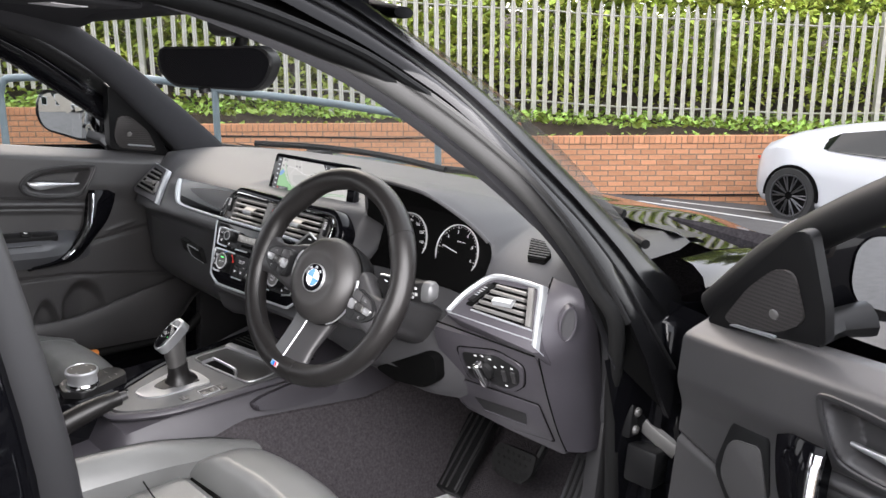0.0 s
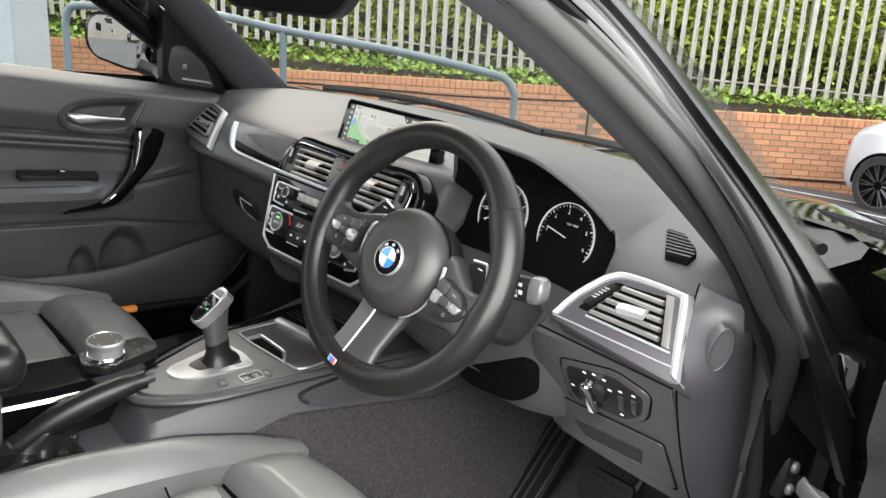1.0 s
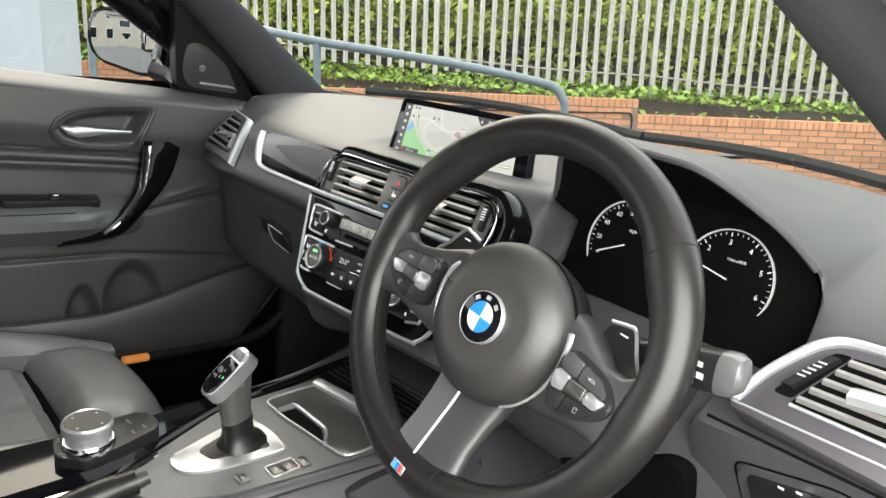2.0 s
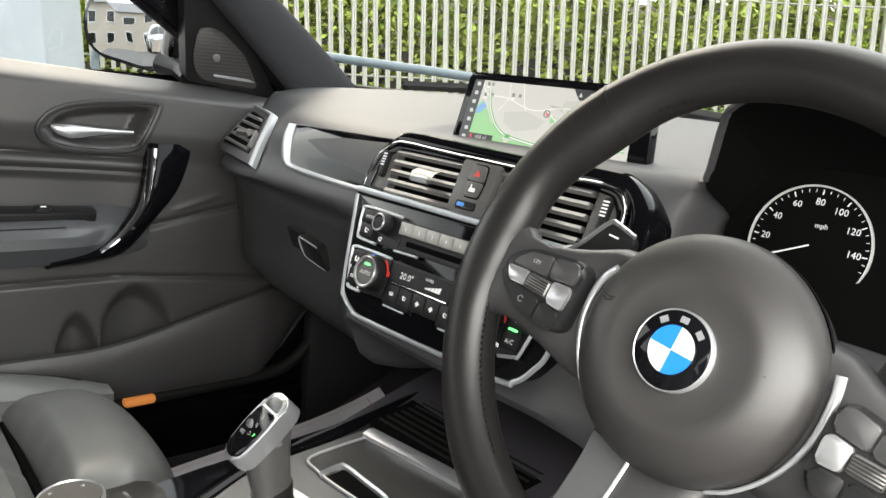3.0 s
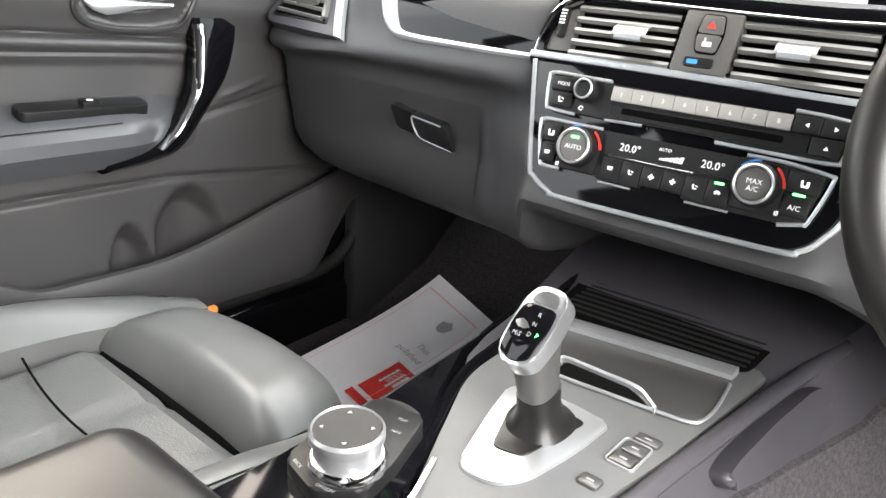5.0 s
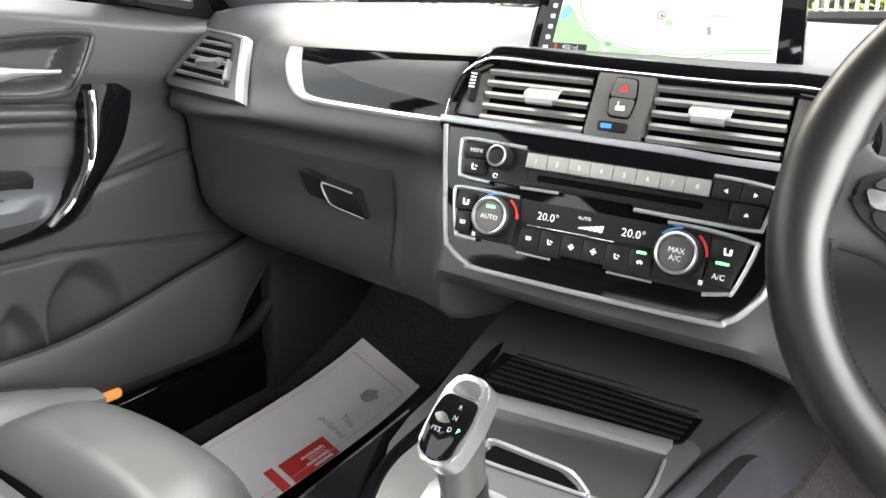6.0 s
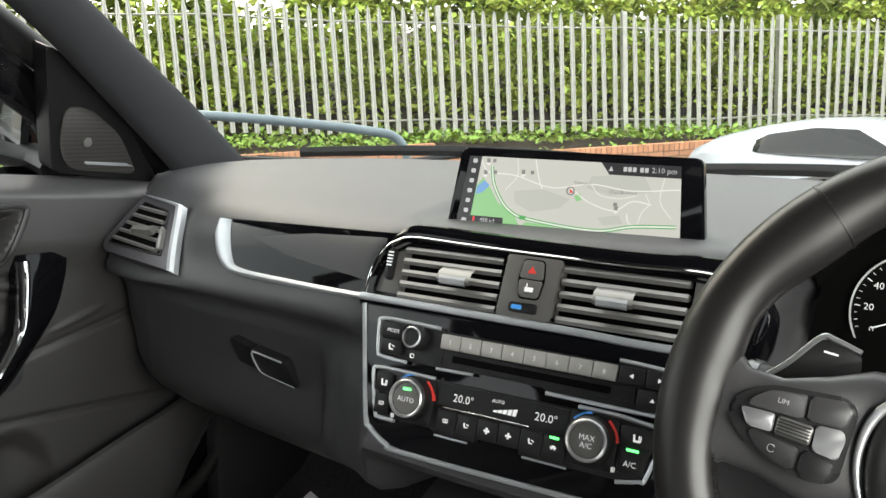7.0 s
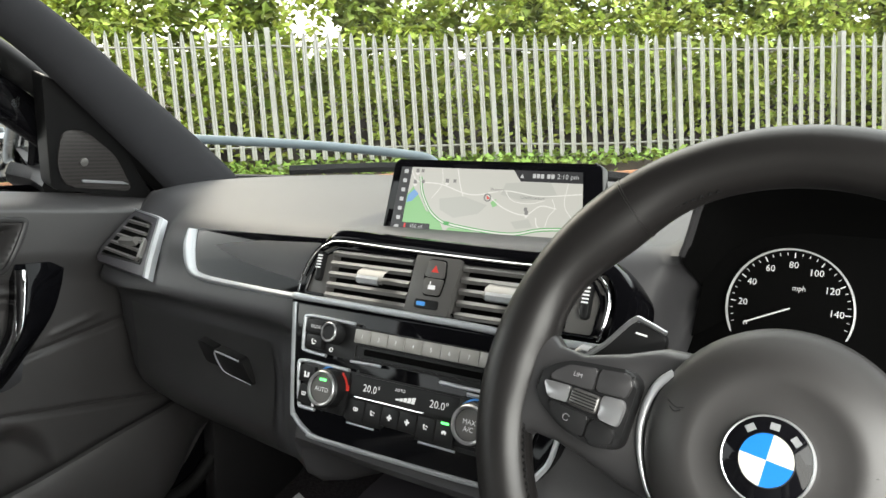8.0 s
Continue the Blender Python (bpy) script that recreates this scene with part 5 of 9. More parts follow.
part("hole_rim", EC.ring([(0.0135 * math.cos(radians(a)), 0.029 * math.sin(radians(a))) for a in range(0, 360, 12)], 0.003, -0.006, 0.0088), LOWER, ec)

# ---- centre stack ----
AZ = radians(4.7)
SU = Vector((math.cos(AZ), math.sin(AZ), 0))


def tilted(o, deg):
    b = Vector((-math.sin(AZ), math.cos(AZ), 0))
    return Plane(o, SU, b * math.sin(radians(deg)) + Vector((0, 0, 1)) * math.cos(radians(deg)))


SP = tilted((0.012, 0.114, 0.797), 17)
stack = thing("centre_stack", (0.012, 0.114, 0.797), "piano black centre panel with radio and climate controls", "control panel")
p_out = softpoly([(-0.157, 0.078), (-0.134, -0.030), (-0.100, -0.049), (0.130, -0.047), (0.155, -0.008), (0.162, 0.078)], [0.002, 0.03, 0.03, 0.03, 0.03, 0.002], 6)
part("panel", SP.slab(p_out, -0.035, -0.004, 0.001), PIANO, stack, "piano black lacquered panel")
path = [SP.at(x, y, -0.0045) for x, y in [(-0.1585, 0.078), (-0.1355, -0.022), (-0.128, -0.036), (-0.108, -0.047), (-0.085, -0.0505), (0.105, -0.0495), (0.13, -0.045), (0.145, -0.03), (0.157, -0.004), (0.1635, 0.078)]]
part("silver_border", tube(spline(path, 6), 0.0026, 8), PEARL, stack, "satin silver border")


def key(name, x0, y0, x1, y1, d, parent, material=DARK, r=0.0012, h=0.004):
    return part(name, SP.slab(softpoly([(x0, y1), (x1, y1), (x1, y0), (x0, y0)], r, 3), d - 0.01, d + h, 0.0008), material, parent)


def mark(words, x, y, size, parent, d, material=WHITE_INK, name="print"):
    return part(name, SP.text(words, x, y, size, d), material, parent, smooth=False)


def icon(kind, x, y, parent, d, s=0.006):
    """Small line symbols made of bars."""
    b = None
    sets = {"seat": ((-0.35, 0.1, 0.15, 0.5, 8), (0.1, -0.3, 0.5, 0.15, 0), (0.35, 0.1, 0.08, 0.4, 0), (0.6, 0.1, 0.08, 0.4, 0)),
            "screen": ((0, 0.25, 0.5, 0.07, 0), (0, -0.3, 0.4, 0.07, 0), (-0.45, 0, 0.07, 0.3, 10), (0.45, 0, 0.07, 0.3, -10), (0, 0, 0.07, 0.25, 0)),
            "fan": ((0, 0.3, 0.18, 0.25, 0), (0, -0.3, 0.18, 0.25, 0), (0.3, 0, 0.25, 0.18, 0), (-0.3, 0, 0.25, 0.18, 0)),
            "man": ((-0.3, 0.35, 0.14, 0.14, 0), (-0.25, -0.1, 0.12, 0.35, 20), (0.1, -0.3, 0.3, 0.1, 0), (0.35, 0.2, 0.25, 0.08, -20))}
    sets.update({"car": ((0, -0.1, 0.55, 0.14, 0), (0.0, 0.12, 0.3, 0.12, 0), (-0.3, -0.35, 0.12, 0.12, 0), (0.3, -0.35, 0.12, 0.12, 0)),
            "heat": ((-0.3, 0, 0.08, 0.5, 0), (0, 0, 0.08, 0.5, 0), (0.3, 0, 0.08, 0.5, 0)),
            "dot": ((0, 0, 0.4, 0.4, 0),)})
    for cx, cy, hx, hy, a in sets[kind]:
        b = box((-hx * s, -hy * s, 0), (hx * s, hy * s, 0.0005), bm=b, m=SP.matrix(x, y, d) @ Matrix.Translation((cx * s, cy * s, 0)) @ Matrix.Rotation(radians(a), 4, "Z"))
    return part("symbol", b, WHITE_INK, parent, smooth=False)


# radio
rad = part("radio", SP.slab(softpoly([(-0.131, 0.066), (-0.068, 0.066), (-0.066, 0.0645), (0.095, 0.0635), (0.098, 0.0655), (0.145, 0.062), (0.139, 0.031), (0.100, 0.030), (0.04, 0.030), (0.036, 0.033), (-0.03, 0.033), (-0.034, 0.030), (-0.066, 0.0315), (-0.127, 0.033)], 0.002), -0.02, 0.0, 0.0008), DARK, stack, "black radio with a row of station keys")
part("silver_frame", tube(spline([SP.at(x, y, 0.001) for x, y in ((-0.068, 0.0665), (-0.1, 0.0672), (-0.131, 0.067), (-0.134, 0.06), (-0.1305, 0.036), (-0.127, 0.0322), (-0.11, 0.031), (-0.098, 0.0305))], 5), 0.0018, 6), PEARL, rad)
part("silver_frame", tube(spline([SP.at(x, y, 0.001) for x, y in ((0.098, 0.0668), (0.12, 0.066), (0.145, 0.0635), (0.1475, 0.06), (0.142, 0.033), (0.139, 0.0295), (0.11, 0.0285), (0.04, 0.029))], 5), 0.0018, 6), PEARL, rad)
part("silver_lip", tube([SP.at(-0.066, 0.0305, 0.001), SP.at(-0.029, 0.0315, 0.001)], 0.0014, 6), PEARL, rad)
for i in range(8):
    x = -0.0645 + i * 0.0203
    k = key("station_key", x, 0.0492, x + 0.0197, 0.0625, 0.0, rad, KEYGREY)
    mark(str(i + 1), x + 0.0098, 0.0555, 0.0058, k, 0.0043)
for x, ch in ((0.0995, "◄"), (0.1215, "►")):
    k = key("seek_key", x, 0.0492, x + 0.021, 0.0632, 0.0, rad, DARK)
    s_ = 1 if x > 0.11 else -1
    part("symbol", SP.slab([(x + 0.0105 + 0.002 * s_, 0.056), (x + 0.0105 - 0.0012 * s_, 0.058), (x + 0.0105 - 0.0012 * s_, 0.054)], 0.003, 0.0045), WHITE_INK, k, smooth=False)
ej = key("eject_key", 0.116, 0.033, 0.140, 0.0475, 0.0, rad, DARK)
part("symbol", SP.slab([(0.1265, 0.0385), (0.1305, 0.0385), (0.1285, 0.0415)], 0.003, 0.0045), WHITE_INK, ej, smooth=False)
part("disc_slot", SP.slab(rounded(-0.052, 0.0385, 0.094, 0.0445, 0.002), -0.01, 0.0006), VOID, rad)
part("slot_surround", SP.ring(rounded(-0.0635, 0.0345, 0.114, 0.0478, 0.002), 0.001, -0.002, 0.0012), DARK, rad)
kx = key("mode_key", -0.129, 0.0505, -0.104, 0.064, 0.0, rad)
mark("MODE", -0.1155, 0.0572, 0.0048, kx, 0.0043)
kx = key("sound_key", -0.1265, 0.0355, -0.104, 0.0492, 0.0, rad)
icon("man", -0.115, 0.042, kx, 0.0041)
vk = part("volume_knob", SP.lathe(-0.0905, 0.0545, ((0.0115, 0.0), (0.0112, 0.010), (0.0095, 0.0125), (0.0075, 0.013), (0.0065, 0.012)), 36), DARK, rad)
part("chrome_ring", SP.lathe(-0.0905, 0.0545, ((0.0098, 0.0115), (0.0097, 0.0132), (0.0090, 0.0139), (0.0080, 0.0135), (0.0076, 0.0118)), 36, hoop=True), SATIN, vk)
part("power_mark", SP.arc(-0.0935, 0.0375, 0.0016, 0, 330, 0.0007, 0, 0.0008), WHITE_INK, rad, smooth=False)

# climate unit
cl = part("climate_unit", SP.slab(softpoly([(-0.127, 0.020), (-0.06, 0.021), (0.064, 0.021), (0.07, 0.0225), (0.105, 0.022), (0.137, 0.018), (0.127, -0.022), (0.107, -0.0265), (0.067, -0.0265), (0.03, -0.0265), (0.025, -0.022), (-0.02, -0.022), (-0.025, -0.0255), (-0.057, -0.0255), (-0.065, -0.022), (-0.117, -0.022)], 0.0015), -0.02, 0.0, 0.0008), DARK, stack, "black climate control unit with two rotary dials")
part("silver_frame", tube(spline([SP.at(x, y, 0.001) for x, y in ((-0.065, 0.0215), (-0.1, 0.022), (-0.127, 0.0215), (-0.131, 0.015), (-0.122, -0.019), (-0.118, -0.0232), (-0.1, -0.0236))], 5), 0.0019, 6), PEARL, cl)
part("silver_frame", tube(spline([SP.at(x, y, 0.001) for x, y in ((0.07, 0.0238), (0.1, 0.0236), (0.136, 0.0198), (0.1405, 0.015), (0.131, -0.02), (0.126, -0.0235), (0.108, -0.0278))], 5), 0.0019, 6), PEARL, cl)
for x0, x1 in ((-0.057, -0.024), (0.028, 0.067)):
    part("silver_lip", tube([SP.at(x0, -0.027, 0.001), SP.at(x1, -0.0272, 0.001)], 0.0011, 6), PEARL, cl)
for cx, words in ((-0.0843, "AUTO"), (0.0843, "MAX\nA/C")):
    part("dial_base", SP.slab(rounded(cx - 0.021, -0.0225, cx + 0.0215, 0.0205, 0.003), -0.004, 0.002, 0.001), DARK, cl)
    kn = part("temperature_dial", SP.lathe(cx, 0, ((0.0192, 0.001), (0.0188, 0.013), (0.0165, 0.0155), (0.0145, 0.015), (0.0135, 0.0125)), 48), DARK, cl, "black ribbed dial with a chrome ring")
    part("chrome_ring", SP.lathe(cx, 0, ((0.0172, 0.0145), (0.0170, 0.0160), (0.0161, 0.0168), (0.0147, 0.0162), (0.0140, 0.0146)), 48, hoop=True), SATIN, kn)
    part("dial_face", SP.disc(cx, 0, 0.0138, 0.010, 0.0142, 36, 0.0005), VENTGREY, kn)
    mark(words, cx, -0.001, 0.0062, kn, 0.0144)
    part("red_arc", SP.arc(cx, 0, 0.0205, 5, 55, 0.0022, 0.0, 0.0026), RED_INK, cl, smooth=False)
    part("blue_arc", SP.arc(cx, 0, 0.0205, 95, 140, 0.0018, 0.0, 0.0026), BLUE_INK, cl, smooth=False)
    icon("heat", cx + (-0.018 if cx < 0 else 0.021), -0.019, cl, 0.0021, 0.004)
part("led", box((-0.004, -0.0012, 0), (0.004, 0.0012, 0.0006), m=SP.matrix(-0.0843, 0.0085, 0.0144)), GREEN_LED, cl, smooth=False)
part("display", SP.slab(rounded(-0.0585, 0.0005, 0.064, 0.0195, 0.001), -0.004, 0.0024), DARK, cl, "black climate display")
mark("20.0°", -0.033, 0.0085, 0.0098, cl, 0.003)
mark("20.0°", 0.0445, 0.0085, 0.0098, cl, 0.003)
mark("AUTO", 0.0, 0.0138, 0.0042, cl, 0.003)
for i in range(5):
    part("fan_bar", SP.slab([(-0.004 + i * 0.0045, 0.0045), (-0.0005 + i * 0.0045, 0.0045), (0.0005 + i * 0.0045, 0.0065 + i * 0.001), (-0.003 + i * 0.0045, 0.006 + i * 0.001)], 0.002, 0.003), WHITE_INK, cl, smooth=False)
part("chrome_strip", box((-0.052, -0.0008, 0), (0.030, 0.0008, 0.0016), 0.0004, 1, m=SP.matrix(0, -0.0012, 0.002)), CHROME, cl)
for i, ic in enumerate(("screen", "man", "fan", "fan", "man", "car")):
    x = -0.0565 + i * 0.0203
    k = key("climate_key", x, -0.0215 - (0.0035 if i in (0, 1, 4, 5) else 0.0), x + 0.0197, -0.0035, 0.0, cl)
    icon(ic, x + 0.0098, -0.0125, k, 0.0041, 0.0048)
part("led", box((-0.004, -0.001, 0), (0.004, 0.001, 0.0006), m=SP.matrix(0.0547, -0.005, 0.0042)), GREEN_LED, cl, smooth=False)
for sx in (-1, 1):
    xo, xi = (-0.1255, -0.1065) if sx < 0 else (0.1075, 0.134)
    k = key("seat_heat_key", xo, 0.001, xi, 0.0175, 0.0, cl)
    icon("seat", (xo + xi) / 2, 0.0085, k, 0.0041, 0.0055)
    k = key("lower_key", xo + (0.003 if sx < 0 else 0), -0.0195, xi - (0.005 if sx > 0 else 0), -0.001, 0.0, cl)
    if sx > 0:
        mark("A/C", 0.118, -0.012, 0.0062, k, 0.0043)
        part("led", box((-0.005, -0.001, 0), (0.005, 0.001, 0.0006), m=SP.matrix(0.119, -0.0008, 0.0044)), GREEN_LED, cl, smooth=False)
    else:
        icon("screen", (xo + xi) / 2 + 0.001, -0.010, k, 0.0041, 0.005)

def smooth01(x):
    x = max(0.0, min(1.0, x))
    return x * x * (3 - 2 * x)


# centre vents
VP = tilted((0.0, 0.165, 0.905), 20)
cv = thing("centre_vents", (0.0, 0.165, 0.905), "twin centre air vents with grey louvres in a piano black housing", "air vent")
h_out = softpoly([(-0.160, -0.033), (-0.156, -0.006), (-0.146, 0.016), (-0.118, 0.030), (0.155, 0.029), (0.192, 0.024), (0.190, -0.031)], [0.003, 0.02, 0.014, 0.014, 0.014, 0.02, 0.003], 5)
part("housing", VP.slab(h_out, -0.06, -0.014, 0.0), PIANO, cv, "piano black vent housing")
part("frame", VP.ring(softpoly([(-0.153, -0.029), (-0.149, -0.004), (-0.139, 0.014), (-0.118, 0.0255), (0.15, 0.0235), (0.170, 0.021), (0.182, 0.004), (0.178, -0.029)], 0.006), 0.0025, -0.014, 0.001), PIANO, cv)
CHROME_LINE = ((-0.1585, -0.031), (-0.1565, -0.008), (-0.148, 0.0136), (-0.1336, 0.0252), (-0.1145, 0.0301), (-0.06, 0.0290), (0.0, 0.0278), (0.1, 0.0268), (0.150, 0.0284), (0.176, 0.0245), (0.188, 0.007), (0.187, -0.018), (0.183, -0.031))
part("chrome_top", tube(spline([VP.at(x, y, 0.003) for x, y in CHROME_LINE], 6), 0.0013, 8), CHROME, cv, "thin chrome line")
part("chrome_step", tube(spline([VP.at(x * 0.985, y - 0.0030, 0.0015) for x, y in CHROME_LINE[1:-1]], 6), 0.0010, 6), PIANO, cv)
strip_pts = spline([VP.at(x, y, d) for x, y, d in ((-0.162, -0.0338, 0.004), (-0.05, -0.0345, 0.005), (0.065, -0.0355, 0.004), (0.116, -0.0370, 0.003), (0.186, -0.036, 0.0))], 8)
part("silver_strip", loft([[p + VP.v * a + VP.n * b for a, b in ((0.0036, -0.004), (0.0036, 0.0008), (0.0026, 0.0022), (0.0, 0.0026), (-0.0030, 0.0012), (-0.0036, -0.004))] for p in strip_pts], True, True), PEARL, cv, "satin silver strip under the vents")
part("lower_lip", loft([[p + VP.v * a + VP.n * b for a, b in ((-0.0036, 0.0), (-0.0070, -0.0015), (-0.0110, -0.008), (-0.0110, -0.02))] for p in strip_pts], False, False), PIANO, cv, "piano black lip under the strip")
# black band over the vents that folds down round their end
over = spline([VP.at(x, y, d) for x, y, d in ((-0.150, 0.0165, -0.002), (-0.135, 0.0275, -0.001), (-0.1145, 0.0325, 0.0), (-0.06, 0.0315, 0.0), (0.0, 0.0303, 0.0), (0.1, 0.0293, 0.0), (0.152, 0.0308, 0.0), (0.179, 0.0268, -0.002), (0.1905, 0.008, -0.004), (0.1900, -0.018, -0.006), (0.186, -0.032, -0.008))], 6)
rings = []
for k, p in enumerate(over):
    f = k / (len(over) - 1)
    out_ = Vector((0, 0, 0)) + VP.v * (1 - smooth01((f - 0.66) / 0.14)) + VP.u * smooth01((f - 0.66) / 0.14)
    w_ = lerp(0.004, 0.013, smooth01(f / 0.2)) + 0.010 * smooth01((f - 0.62) / 0.2)
    rings.append([p + out_ * a * w_ + VP.n * b for a, b in ((0.0, 0.002), (0.35, 0.0030), (0.8, 0.0005), (1.0, -0.006), (1.02, -0.03))])
part("top_band", loft(rings, False, False), PIANO, cv, "piano black band over the vents")
for x0, x1 in ((-0.124, -0.0175), (0.0385, 0.149)):
    # black plate for the shaded depth of each vent
    part("recess_shade", VP.slab([(x0, -0.029), (x0, 0.0245), (x1, 0.0235), (x1, -0.030)], -0.05, -0.0135), VOID, cv)
    for i in range(5):
        part("louvre", slat(VP, x0 + 0.001, x1 - 0.001, 0.0178 - i * 0.0112, 0.0, 0.014, h=0.0018), GUN, cv, "gunmetal louvre")
for x in (-0.060, 0.090):
    tb = part("tab", loft([[VP.at(x + a, b, d) for a in (-0.017, -0.012, 0.012, 0.017)] for b, d in ((0.006, 0.004), (0.0005, 0.011), (-0.0075, 0.014), (-0.010, 0.010))], False, False), GUN, cv)
    part("silver_lip", loft([[VP.at(x + a, b, d) for a in (-0.0135, 0.0135)] for b, d in ((-0.0035, 0.0145), (-0.0065, 0.0158), (-0.0105, 0.0145), (-0.0115, 0.011))], False, False), PEARL, tb, "silver lip")
for x in (-0.138, 0.166):
    pn = part("end_panel", VP.slab([(x - 0.013, -0.027), (x - 0.004, 0.024), (x + 0.014, 0.026), (x + 0.014, -0.027)] if x < 0 else [(x - 0.016, -0.027), (x - 0.014, 0.026), (x + 0.012, 0.026), (x + 0.012, -0.027)], -0.02, -0.002, 0.001), VENTGREY, cv)
    part("thumb_wheel", VP.slab(rounded(x - 0.003, -0.014, x + 0.0055, 0.018, 0.004), -0.006, 0.004, 0.002), DARK, pn)
    for i in range(5):
        part("grip_mark", box((-0.003, -0.0007, 0), (0.003, 0.0007, 0.0006), m=VP.matrix(x + 0.001, 0.013 - i * 0.0032, 0.0042)), WHITE_INK, pn, smooth=False)
dv = part("divider", VP.slab(softpoly([(-0.0125, 0.0250), (0.0392, 0.0245), (0.0355, -0.0310), (-0.0150, -0.0310)], 0.002), -0.02, 0.006, 0.001), VENTGREY, cv, "grey panel with hazard and lock buttons")
part("button_gap", VP.slab(softpoly([(0.0010, 0.0040), (0.0042, 0.0225), (0.0245, 0.0220), (0.0267, 0.0036), (0.0235, -0.0140), (0.0040, -0.0140)], 0.004), 0, 0.0066), VOID, dv)
part("hazard_button", VP.slab(softpoly([(0.0025, 0.0044), (0.0050, 0.0210), (0.0235, 0.0205), (0.0252, 0.0040)], 0.003), 0, 0.0090, 0.0012), VENTGREY, dv)
part("hazard_symbol", VP.slab([(0.0100, 0.0090), (0.0185, 0.0090), (0.01425, 0.0155)], 0.0085, 0.0094), RED_INK, dv, smooth=False)
part("lock_button", VP.slab(softpoly([(0.0025, 0.0034), (0.0252, 0.0030), (0.0225, -0.0125), (0.0048, -0.0125)], 0.003), 0, 0.0090, 0.0012), VENTGREY, dv)
part("lock_symbol", box((-0.004, -0.002, 0), (0.004, 0.002, 0.0006), bm=box((-0.0028, 0.002, 0), (-0.0018, 0.0055, 0.0006), m=VP.matrix(0.0140, -0.0055, 0.0089)), m=VP.matrix(0.0140, -0.0055, 0.0089)), WHITE_INK, dv, smooth=False)
part("airflow_slider", VP.slab(rounded(-0.0030, -0.0265, 0.0235, -0.0175, 0.0025), 0, 0.0085, 0.001), DARK, dv)
part("blue_mark", VP.slab(rounded(0.0002, -0.0240, 0.0100, -0.0200, 0.001), 0.008, 0.009), BLUE_INK, dv, smooth=False)
# ---- navigation screen ----
NP = Plane((-0.002, 0.2695, 0.977), (0.2475, 0.028, 0), (0.006, 0.016, 0.082))
nav = thing("navigation_screen", (-0.002, 0.2695, 0.935), "free-standing widescreen display showing a road map", "screen")
part("case", NP.slab(softpoly([(-0.124, 0.0425), (0.123, 0.0425), (0.133, -0.0425), (-0.133, -0.0425)], 0.006, 5), -0.012, 0.002, 0.002), PIANO, nav, "glossy black screen case")
part("stand", NP.slab(softpoly([(-0.12, -0.02), (0.12, -0.02), (0.14, -0.06), (-0.14, -0.06)], 0.01), -0.04, -0.012, 0.004), DARK, nav)


def glow(name, c, k=0.36):
    return mat(name, (0.02, 0.02, 0.02), 0.25, emit=c, emit_strength=k)


MAPBG = glow("map_grey", (0.62, 0.63, 0.62))
MAPG, MAPB, MAPR, MAPW = glow("map_green", (0.3, 0.62, 0.3)), glow("map_blue", (0.2, 0.42, 0.8)), glow("map_road_green", (0.08, 0.42, 0.12)), glow("map_white", (0.85, 0.86, 0.86))
MAPT, MAPD, MAPP = glow("map_ink", (0.25, 0.25, 0.26)), glow("map_dark", (0.02, 0.02, 0.025)), glow("map_pale", (0.54, 0.56, 0.55))
ICON = glow("screen_icon", (0.6, 0.62, 0.66))
REDI = glow("screen_red", (0.8, 0.05, 0.05))
scr = part("display", NP.slab([(-0.1, 0.034), (0.104, 0.034), (0.110, -0.0365), (-0.107, -0.0365)], 0, 0.0024), MAPBG, nav, "lit map display", smooth=False)
mp = lambda nm, pts, m_, d=0.0027: part(nm, NP.slab(pts, 0.002, d), m_, scr, smooth=False)
mp("map_green_area", [(-0.104, 0.002), (-0.096, 0.012), (-0.085, -0.001), (-0.076, -0.014), (-0.065, -0.018), (-0.056, -0.0265), (-0.05, -0.0365), (-0.107, -0.0365)], MAPG)
mp("map_lake", [(-0.102, 0.002), (-0.094, 0.009), (-0.088, 0.004), (-0.096, -0.004), (-0.103, -0.006)], MAPB, 0.003)
mp("map_built_area", [(-0.06, 0.0), (-0.03, 0.004), (0.0, -0.004), (-0.01, -0.014), (-0.04, -0.02), (-0.058, -0.012)], MAPP)
mp("map_built_area", [(0.02, 0.02), (0.07, 0.024), (0.08, 0.008), (0.04, 0.002), (0.015, 0.008)], MAPP)


def road(nm, pts, w, m_, d):
    pp = [Vector((x, y, 0)) for x, y in pts]
    pp = spline(pp, 6)
    L, R = [], []
    for i, p in enumerate(pp):
        t = (pp[min(i + 1, len(pp) - 1)] - pp[max(i - 1, 0)]).normalized()
        s = Vector((-t.y, t.x, 0)) * w
        L.append((p + s)[:2])
        R.append((p - s)[:2])
    bm = bmesh.new()
    va, vb = [bm.verts.new(NP.at(*q, d)) for q in L], [bm.verts.new(NP.at(*q, d)) for q in R]
    for i in range(len(va) - 1):
        bm.faces.new((va[i], va[i + 1], vb[i + 1], vb[i]))
    part(nm, bm, m_, scr, smooth=False)


